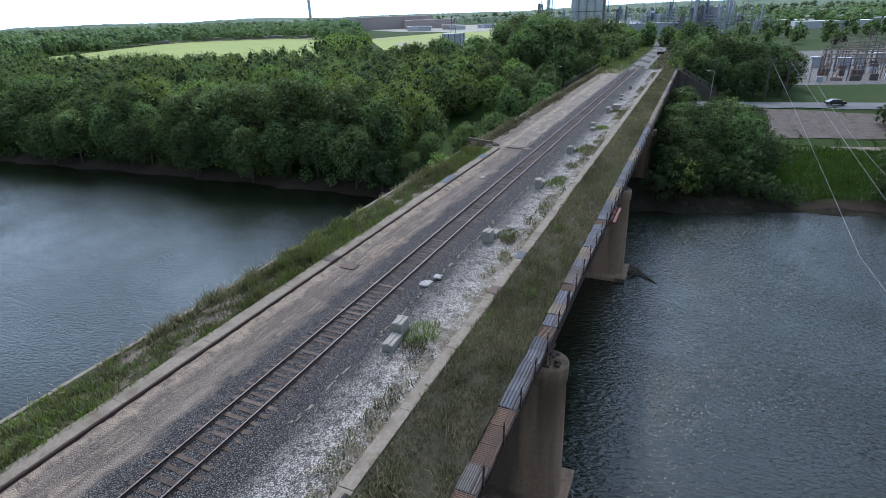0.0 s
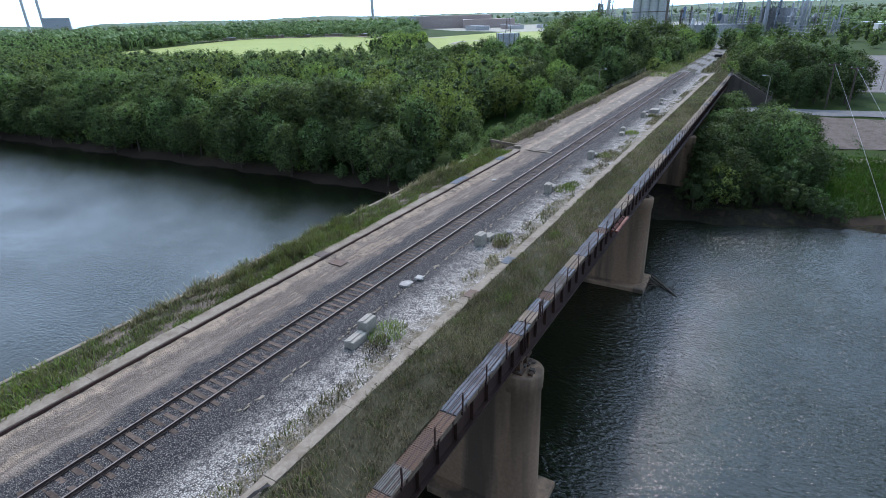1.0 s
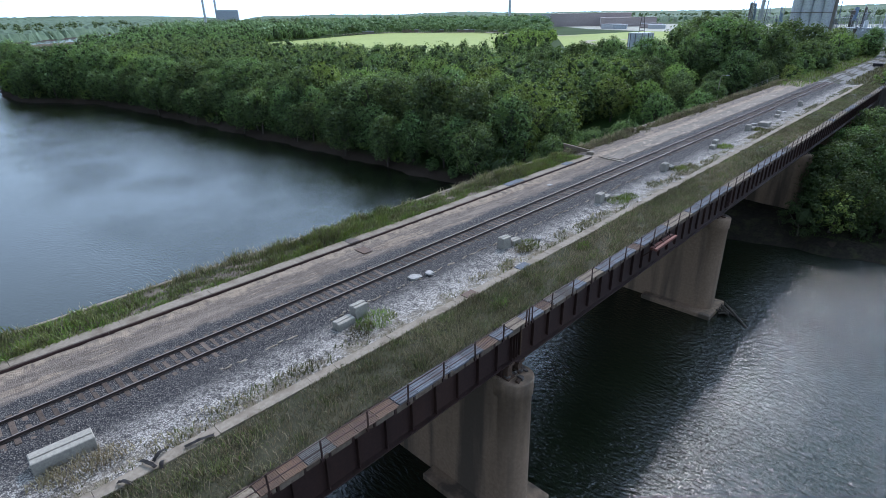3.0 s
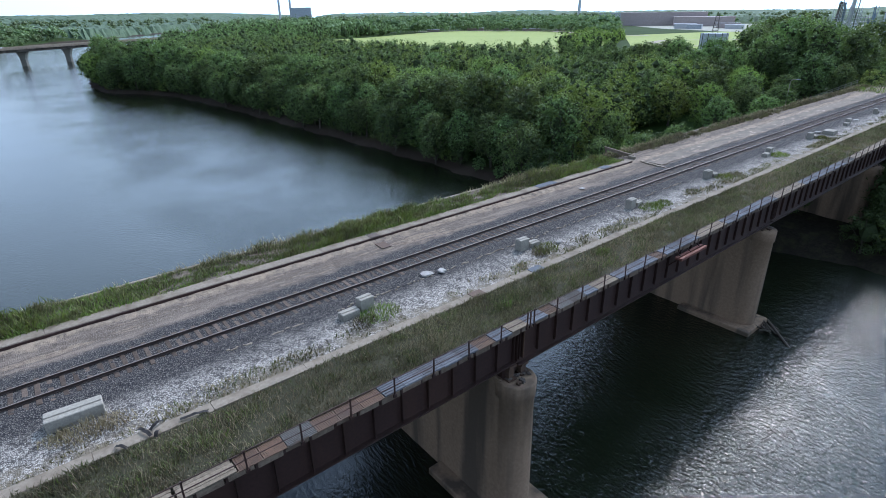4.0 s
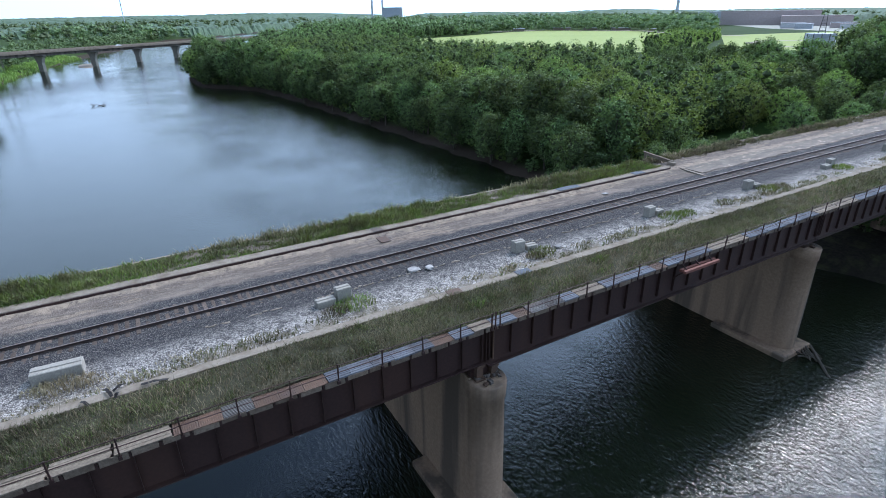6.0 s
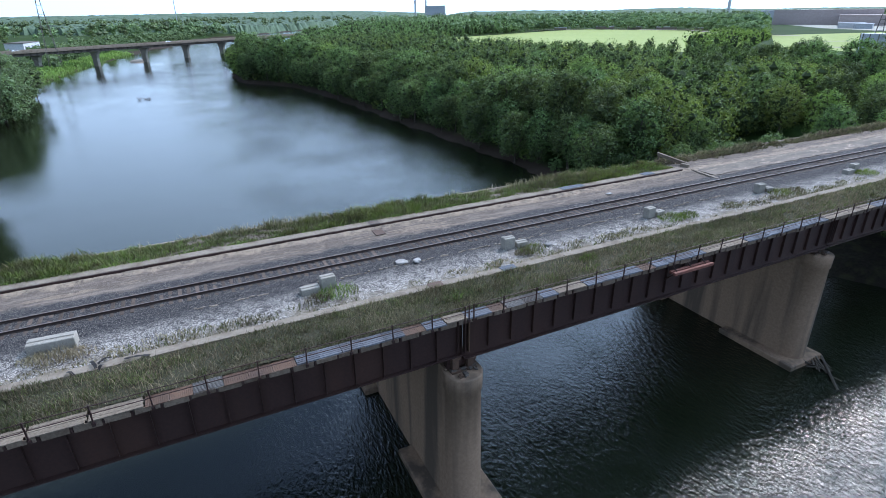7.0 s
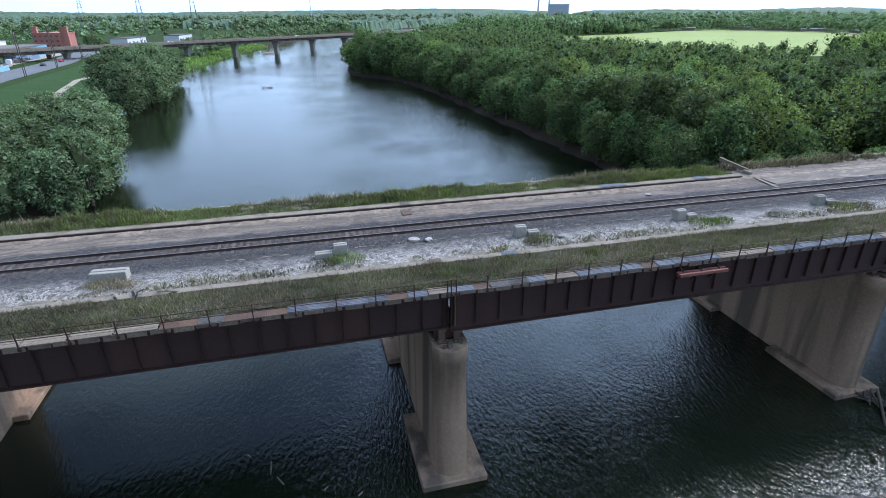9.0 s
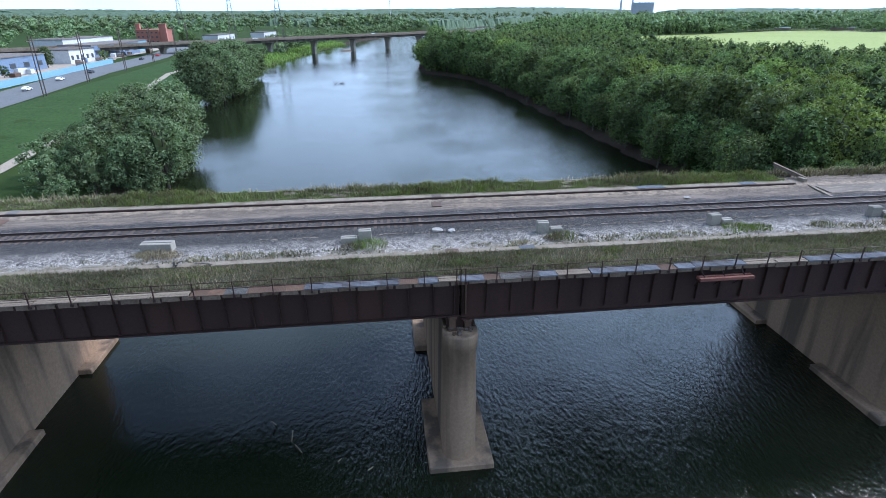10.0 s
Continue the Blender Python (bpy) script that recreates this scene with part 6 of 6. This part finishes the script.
# tall chimneys on the horizon
for x, y, h, r_ in ((-1494, 1994, 150, 6), (-2534, 1143, 150, 5), (-2513, 1188, 150, 5)):
    t_ = thing("chimney", (x, y, 5), "very tall pale chimney on the horizon", "chimney", "far chimneys")
    bm = bmesh.new()
    rod(bm, (0, 0, -5), (0, 0, h), r_, 14)
    part("shaft", bm, WHITE_CLAD, t_)
    bm = bmesh.new()
    rod(bm, (0, 0, h), (0, 0, h + 3), r_ * 1.08, 14)
    part("crown_ring", bm, PLANT_GREY, t_)
plain_block("power_station", -2500, 1235, 90, 60, 52, PLANT_GREY, "grey power station block on the horizon", "power station", 60)

# substation on the far bank
def lattice_mast(name, x, y, z, h, w, material, label, category, group, arms=0):
    t_ = thing(name, (x, y, z), label, category, group)
    for sx in (-1, 1):
        for sy in (-1, 1):
            bm = bmesh.new()
            rod(bm, (sx * w, sy * w, -0.5), (sx * w * 0.25, sy * w * 0.25, h), 0.02 + h * 0.0022, 4)
            part("leg", bm, material, t_)
    bm = bmesh.new()
    n = min(14, max(4, int(h / (2.2 * w))))
    for k in range(n):
        f0, f1 = k / n, (k + 1) / n
        w0, w1 = w * (1 - 0.75 * f0), w * (1 - 0.75 * f1)
        for sy in (-1, 1):
            rod(bm, (-w0, sy * w0, h * f0), (w1, sy * w1, h * f1), 0.03 + h * 0.0014, 3)
            rod(bm, (w0, sy * w0, h * f0), (-w1, sy * w1, h * f1), 0.03 + h * 0.0014, 3)
    part("bracing", bm, material, t_)
    for k in range(arms):
        zz = h * (0.72 + 0.12 * k)
        bm = bmesh.new()
        rod(bm, (-max(1.2, w * 2.4), 0, zz), (max(1.2, w * 2.4), 0, zz), 0.03 + h * 0.003, 4)
        part("cross_arm", bm, material, t_)
    return t_


k = 0
for ix in range(14):
    for iy in range(7):
        x, y = 50 + ix * 3.2 + iy * 3 + rng.uniform(-2, 2), 214 + iy * 15 + ix * 2.2 + rng.uniform(-3, 3)
        lattice_mast("substation_mast", x, y, 8, rng.uniform(5, 13.5), rng.uniform(0.11, 0.2), (TAN_STEEL, GREY_STEEL)[k % 2], "tan lattice mast in the substation" if k % 2 == 0 else "grey lattice mast in the substation", "lattice mast", "substation masts", 2)
        k += 1
for iy in range(9):
    t_ = thing("busbar_beam", (78 + iy * 3, 222 + iy * 11, 8 - (iy % 3) * 2.2), "long steel beam across the substation masts", "steel beam", "substation beams")
    part("beam", boxed(-26, 26, -0.15, 0.15, 9.3, 9.65), TAN_STEEL, t_)
    for s in (-25, 0, 25):
        part("leg", boxed(s - 0.15, s + 0.15, -0.15, 0.15, -0.5 + (iy % 3) * 2.2, 9.3), TAN_STEEL, t_)
for k in range(7):
    plain_block("transformer", 58 + k * 8, 236 + rng.uniform(-8, 50), 4, 3, 3.5, PLANT_GREY, "grey transformer box in the yard", "transformer", 0, group="transformers")

for k in range(44):
    x, y = 52 + (k % 11) * 5.2 + (k // 11) * 4, 216 + (k // 11) * 19 + (k % 11) * 2.6 + rng.uniform(-2, 2)
    t_ = thing("switchgear", (x, y, float(ground_z(x, y)) + 0.1), "low grey switchgear with three insulators in the yard", "switchgear", "switchgear in the yard")
    w, h = rng.uniform(1.6, 3.6), rng.uniform(1.0, 2.2)
    part("cabinet", boxed(-w / 2, w / 2, -0.7, 0.7, -0.1, h, bevel=0.05), rng.choice((PLANT_GREY, TAN_STEEL, GREY_STEEL)), t_)
    for q in (-1, 0, 1):
        bm = bmesh.new()
        rod(bm, (q * w * 0.33, 0, h), (q * w * 0.33, 0, h + 1.3), 0.12, 6)
        part("insulator", bm, RED_OXIDE, t_)

# poles and wires by the bank road
for px, top in ((33.1, 18.6), (37.7, 17.9)):
    t_ = thing("wire_pole", (px, 172, 8), "weathered timber pole with a cross-arm", "utility pole", "timber poles by the road")
    bm = bmesh.new()
    rod(bm, (0.3, 0, -0.5), (0, 0, top - 7.6), 0.19, 8)
    part("pole", bm, POLE_WOOD, t_)
    part("cross_arm", boxed(-1.3, 1.3, -0.1, 0.1, top - 8.3, top - 8.05), POLE_WOOD, t_)
    for s in (-1.1, 0.0, 1.1):
        bm = bmesh.new()
        rod(bm, (s, 0, top - 8.05), (s, 0, top - 7.75), 0.06, 6)
        part("insulator", bm, PLANT_GREY, t_)
for x0, z0, slope, curve in ((33.1, 18.6, 0.1635, -0.00013), (37.7, 17.9, 0.145, 0.00012), (41.9, 16.4, 0.22, 0.0011)):
    cu = bmesh.new()
    pts = [(x0 + 0.0573 * d_, 172 - d_, max(2.5, z0 - slope * d_ + curve * d_ * d_)) for d_ in range(0, 113, 4)]
    for a, b in zip(pts[:-1], pts[1:]):
        rod(cu, a, b, 0.026, 3)
    tagged(part("power_wire", cu, PALE_STEEL), "thin pale power wire over the river bank", "wire", "power wires")

# lamps by the abutment
for x, y, z0, z1, s in ((-18.2, 150.5, 6.5, 18.3, 1), (20.2, 165.5, 8.0, 16.2, -1)):
    t_ = thing("street_lamp", (x, y, z0), "grey steel street lamp with a curved arm", "street lamp", "street lamps")
    bm = bmesh.new()
    rod(bm, (0, 0, -0.3), (0, 0, z1 - z0 - 0.5), 0.09, 8)
    rod(bm, (0, 0, z1 - z0 - 0.5), (0.35 * s, 0, z1 - z0), 0.07, 8)
    rod(bm, (0.35 * s, 0, z1 - z0), (1.3 * s, 0, z1 - z0 + 0.08), 0.06, 8)
    part("pole", bm, WHITE_BLOCK, t_)
    part("lamp_head", boxed(min(1.2 * s, 1.9 * s), max(1.2 * s, 1.9 * s), -0.15, 0.15, z1 - z0 - 0.02, z1 - z0 + 0.16, bevel=0.03), PLANT_GREY, t_)

# road bridge up the river
BR = [(-459 - 25.0 * k, 6.3 + 30.5 * k) for k in (-4.5, 6.5)]
BR = [(-262, -236)] + BR
far_bridge = thing("road_bridge", (0, 0, 0), "long pale concrete road bridge far up the river", "bridge")
for (xa, ya), (xb, yb) in zip(BR[:-1], BR[1:]):
    d_ = Vector((xb - xa, yb - ya, 0)).normalized()
    nrm = Vector((-d_.y, d_.x, 0)) * 6
    def span(z0, z1, half, name, mt, side=0.0):
        bm = bmesh.new()
        vs = []
        for zz in (z0, z1):
            for px, py, s in ((xa, ya, side - half), (xa, ya, side + half), (xb, yb, side + half), (xb, yb, side - half)):
                vs.append(bm.verts.new((px + nrm.x * s, py + nrm.y * s, zz)))
        for f in ((3, 2, 1, 0), (4, 5, 6, 7), (0, 1, 5, 4), (1, 2, 6, 5), (2, 3, 7, 6), (3, 0, 4, 7)):
            bm.faces.new([vs[i] for i in f])
        part(name, bm, mt, far_bridge)
    span(11.9, 12.5, 1.0, "deck", CONCRETE)
    for side in (-0.7, -0.25, 0.25, 0.7):
        span(10.1, 11.9, 0.07, "beam", DARK_CONCRETE, side)
    for side in (-0.98, 0.98):
        span(12.5, 13.5, 0.03, "parapet", CONCRETE, side)
    L = math.hypot(xb - xa, yb - ya)
    u = nrm.normalized()
    for k in range(int(L / 39.4)):
        f_ = 19.72 + 39.44 * k
        px, py = xa + d_.x * f_, ya + d_.y * f_
        bm = bmesh.new()
        vs = []
        for zz, w, t2 in ((-2, 2.3, 1.0), (5.5, 2.3, 1.0), (8.4, 3.6, 1.0), (10.1, 5.6, 1.1)):
            for sx, sy in ((-1, -1), (1, -1), (1, 1), (-1, 1)):
                vs.append(bm.verts.new((px + u.x * w * sx + d_.x * t2 * sy, py + u.y * w * sx + d_.y * t2 * sy, zz)))
        for a in (0, 4, 8):
            for i in range(4):
                j = (i + 1) % 4
                bm.faces.new((vs[a + i], vs[a + j], vs[a + 4 + j], vs[a + 4 + i]))
        bm.faces.new(vs[12:16])
        part("flared_pier", bm, WHITE_BLOCK, far_bridge)


# south bank: road side
plain_block("red_brick_mill", -508, -173, 24, 18, 11, BRICK_RED, "red brick mill building with corner towers", "mill", 70, 6.0, 3, openings=5, roof=BRICK_RED)
for dx in (-13, 11, 14):
    t_ = thing("mill_chimney", (-502 + dx * 0.34, -173 + dx * 0.94, 6), "square red brick chimney of the mill", "chimney", "mill chimneys")
    part("shaft", boxed(-1.6, 1.6, -1.6, 1.6, -1, 15.5), BRICK_RED, t_)
    part("cap", boxed(-1.9, 1.9, -1.9, 1.9, 15.5, 16.3), BRICK_RED, t_)
t_ = thing("blue_fence_wall", (0, 0, 0), "long light blue painted yard wall", "wall")
x = -150.0
while x > -290:
    part("wall_panel", boxed(x - 9.8, x, -113.2 + (x + 150) * 0.045, -112.8 + (x + 150) * 0.045, 5, 8.6), SKYBLUE, t_)
    x -= 10
for x, y, w, d_, h, mt, lb in ((-243, -152, 44, 20, 7, BLUE_CLAD, "blue-grey metal shed in the yard"), (-300, -146, 22, 16, 7, WHITE_CLAD, "white flat-roofed shed in the yard"), (-350, -150, 52, 20, 7.5, BLUE_CLAD, "long blue metal warehouse in the yard"), (-392, -150, 20, 16, 7, SKYBLUE, "light blue metal shed in the yard"), (-190, -160, 40, 20, 7, BLUE_CLAD, "blue-grey metal shed in the yard"), (-520, -120, 40, 14, 6, WHITE_CLAD, "low white shed by the road bridge"), (-580, -90, 40, 14, 6, WHITE_CLAD, "low white shed by the road bridge"), (-420, -200, 60, 24, 8, WHITE_CLAD, "pale flat-roofed warehouse behind the yard")):
    plain_block("yard_shed", x, y, w, d_, h, mt, lb, "shed", -8, 6.0, 1, "yard sheds", openings=5, roof=GREY_STEEL)
patch("yard_ground", ((-150, -126), (-420, -134), (-430, -175), (-150, -175)), surface("yard_dirt", (0.27, 0.22, 0.17), (0.40, 0.34, 0.27), 0.05, 1, rough=0.95), "bare tan yard behind the wall", "yard", 0.1, 15)
for x, y, s in ((-268, -141, 0.75), (-222, -135, 0.35), (-196, -131, 0.3), (-312, -133, 0.4), (-440, -120, 0.7), (-460, -128, 0.8), (-425, -112, 0.5), (-480, -140, 0.7)):
    plant(x, y, s, rng.choice((0, 1, 4)), group="trees by the yard")
for x, y in ((-163, -88), (-205, -93), (-252, -97), (-300, -101), (-352, -105), (-405, -113)):
    t_ = thing("utility_pole", (x, y, 6), "dark double timber utility pole", "utility pole", "roadside poles")
    for s in (-0.9, 0.9):
        bm = bmesh.new()
        rod(bm, (s, 0, -0.5), (s - 0.8, 0, 19), 0.2, 6)
        part("pole", bm, POLE_WOOD, t_)
    part("cross_arm", boxed(-2.6, 2.0, -0.12, 0.12, 17.2, 17.5), POLE_WOOD, t_)
for x, y, h in ((-378, -41, 40), (-470, -95, 42), (-640, -190, 45)):
    lattice_mast("power_pylon", x, y, 5, h, 3.2, GREY_STEEL, "tall grey lattice power pylon", "pylon", "power pylons", 3)
t_ = thing("radio_mast", (-1457, 65, 5), "thin tall radio mast on the skyline", "mast")
bm = bmesh.new()
rod(bm, (0, 0, -1), (0, 0, 75), 0.9, 5)
part("shaft", bm, PLANT_GREY, t_)


def car_proto(paint, label):
    t_ = thing("car", (0, 0, 0), label, "car", "cars on the roads")
    prof = ((-2.2, 0.35), (2.2, 0.35), (2.25, 0.75), (1.2, 0.95), (0.55, 1.42), (-1.0, 1.45), (-1.75, 1.0), (-2.25, 0.9))
    bm = bmesh.new()
    rings = [[bm.verts.new((px, s * (0.88 if pz < 1.2 else 0.72), pz)) for px, pz in prof] for s in (-1, 1)]
    k = len(prof)
    for i in range(k):
        bm.faces.new((rings[0][i], rings[0][(i + 1) % k], rings[1][(i + 1) % k], rings[1][i]))
    bm.faces.new(rings[0][::-1])
    bm.faces.new(rings[1])
    part("body", bm, paint, t_)
    for s in (-1, 1):
        part("side_window", boxed(-1.3, 0.7, s * 0.80 - 0.03, s * 0.80 + 0.03, 1.0, 1.34), DARK_GLASS, t_)
        for wx in (-1.4, 1.4):
            bm = bmesh.new()
            rod(bm, (wx, s * 0.74, 0.32), (wx, s * 0.93, 0.32), 0.32, 12)
            part("wheel", bm, DARK, t_)
    bm = bmesh.new()
    v = [bm.verts.new(c) for c in ((1.16, -0.68, 0.99), (1.16, 0.68, 0.99), (0.62, 0.6, 1.38), (0.62, -0.6, 1.38), (1.20, -0.68, 1.01), (1.20, 0.68, 1.01), (0.66, 0.6, 1.40), (0.66, -0.6, 1.40))]
    for f in ((0, 1, 2, 3), (7, 6, 5, 4), (0, 4, 5, 1), (1, 5, 6, 2), (2, 6, 7, 3), (3, 7, 4, 0)):
        bm.faces.new([v[i] for i in f])
    part("windscreen", bm, DARK_GLASS, t_)
    return t_


CAR_DARK = surface("dark_car_paint", (0.02, 0.022, 0.026), (0.03, 0.033, 0.038), 0.5, 3, rough=0.3, bump=0.0)
CAR_WHITE = surface("white_car_paint", (0.70, 0.70, 0.70), (0.76, 0.76, 0.76), 0.5, 3, rough=0.3, bump=0.0)
CAR_RED = surface("red_car_paint", (0.30, 0.04, 0.03), (0.36, 0.05, 0.04), 0.5, 3, rough=0.3, bump=0.0)
c1 = car_proto(CAR_DARK, "dark car on the bank road")
c1.matrix_basis = pose(48.5, 167.5, 8.16, 0, 0, 14)
for x, y, mt, lb in ((-178, -102, CAR_WHITE, "white car on the river road"), (-209, -106, CAR_WHITE, "white car on the river road"), (-238, -107, CAR_DARK, "dark car on the river road"), (-312, -112, CAR_DARK, "dark car on the river road"), (-338, -112, CAR_RED, "red car on the river road")):
    c = car_proto(mt, lb)
    c.matrix_basis = pose(x, y, float(ground_z(x, y)) + 0.18, 0, 0, 185)
for x, y in ((-474, 24.6), (-402, -63.2)):
    c = car_proto(CAR_WHITE, "white car on the far road bridge")
    c.matrix_basis = pose(x, y, 12.5, 0, 0, 131)

# drift wood and sticks in the river
for x, y, L, a, r_, tilt in ((13.7, 70.4, 4.8, -42, 0.13, 7), (12.6, 71.0, 2.2, -30, 0.1, 12), (12.5, 70.0, 1.5, 60, 0.09, 8)):
    bm = bmesh.new()
    rod(bm, (-L / 2, 0, 0), (L / 2, 0, 0), r_, 7)
    rod(bm, (L * 0.1, 0, 0), (L * 0.3, 0.5, 0.35), r_ * 0.5, 5)
    ob = tagged(part("drift_log", bm, BARK), "wet brown drift log caught at the pier footing", "log", "drift wood")
    ob.matrix_basis = pose(x, y, 0.25, 0, tilt, a)
for x, y, h, lean in ((8.9, 19.2, 1.6, 20), (7.6, 18.2, 1.0, -15), (5.4, 16.6, 0.9, 25), (11.0, 24.9, 0.7, 60), (9.8, 22.5, 0.6, 70)):
    bm = bmesh.new()
    rod(bm, (0, 0, -1), (0.15, 0, h), 0.05, 5)
    ob = tagged(part("river_stick", bm, OLD_WOOD), "pale dead stick standing in the river", "stick", "sticks in the river")
    ob.matrix_basis = pose(x, y, 0, lean, lean * 0.6, 30)
bm = bmesh.new()
for k in range(14):
    a = rng.uniform(0, 6.28)
    rod(bm, (rng.uniform(-5, 5), rng.uniform(-2, 2), -0.5), (rng.uniform(-6, 6), rng.uniform(-3, 3), rng.uniform(0.2, 1.0)), 0.07, 4)
ob = tagged(part("river_snag", bm, BARK), "dark tangle of branches in mid river", "snag")
ob.location = (-232, 8, 0)
bm = bmesh.new()
chunk(bm, (0, 0, 0), 22, 6, 1.2, rng, 0.15)
ob = tagged(part("sand_bar", bm, DIRT_PATH), "low pale sand bar by the far road bridge", "sand bar", kind="structure")
ob.location = (-466, 0, -0.2)

# dark trolley left beside the track behind the bridge
t_ = thing("track_trolley", (3.0, 222.5, 15.88), "dark steel track trolley parked beside the rails", "trolley")
part("body", boxed(-1.2, 1.2, -1.0, 1.0, 0.45, 1.25, bevel=0.08), DARK, t_)
part("deck_plate", boxed(-1.35, 1.35, -1.2, 1.2, 0.36, 0.45), RUST_STEEL, t_)
for sx in (-0.8, 0.8):
    for sy in (-0.75, 0.75):
        bm = bmesh.new()
        rod(bm, (sx - 0.06, sy, 0.2), (sx + 0.06, sy, 0.2), 0.22, 12)
        part("wheel", bm, RUST_STEEL, t_)
# pale yards and halls beyond the substation
for x, y, w, h, mt in ((120, 640, 60, 6, WHITE_CLAD), (200, 680, 90, 7, WHITE_CLAD), (90, 700, 50, 6, PLANT_GREY), (280, 760, 100, 8, WHITE_CLAD), (160, 800, 80, 7, TAN_STEEL), (330, 640, 70, 7, WHITE_CLAD)):
    plain_block("east_hall", x, y, w, 20, h, mt, "long pale flat-roofed industrial hall", "industrial hall", rng.uniform(-6, 6), group="halls beyond the substation", roof=WHITE_CLAD)

# stacked goods and vehicles in the yard behind the blue wall
for k in range(26):
    x, y = rng.uniform(-400, -160), rng.uniform(-140, -128)
    w, d_, h = rng.uniform(2, 6), rng.uniform(2, 3), rng.uniform(1.2, 2.8)
    mt, lb = rng.choice(((TAN_STEEL, "tan stack of goods in the yard"), (GREY_STEEL, "grey steel container in the yard"), (WHITE_CLAD, "white trailer box in the yard"), (BLUE_CLAD, "blue skip in the yard"), (RUST_BRIGHT, "rusty skip in the yard")))
    t_ = thing("yard_stack", (x, y, float(ground_z(x, y)) + 0.1), lb, "stacked goods", "goods in the yard")
    part("load", boxed(-w / 2, w / 2, -d_ / 2, d_ / 2, 0.15, h, bevel=0.06), mt, t_)
    for s in (-0.35, 0.35):
        part("bearer", boxed(w * s - 0.12, w * s + 0.12, -d_ / 2, d_ / 2, -0.1, 0.15), POLE_WOOD, t_)
    t_.rotation_euler = (0, 0, rng.uniform(-0.3, 0.3))

# tangle of drift caught against the pier footing
t_ = thing("drift_tangle", (12.3, 70.5, 0.3), "brown tangle of drift branches against the pier", "drift wood")
for k in range(12):
    bm = bmesh.new()
    a = rng.uniform(-0.9, 0.3)
    c = Vector((rng.uniform(-0.5, 0.7), rng.uniform(-0.8, 0.9), rng.uniform(-0.1, 0.35)))
    d_ = Vector((math.cos(a), math.sin(a), rng.uniform(-0.2, 0.2))) * rng.uniform(0.5, 1.3)
    rod(bm, c - d_, c + d_, rng.uniform(0.03, 0.08), 5)
    part("branch", bm, BARK, t_)
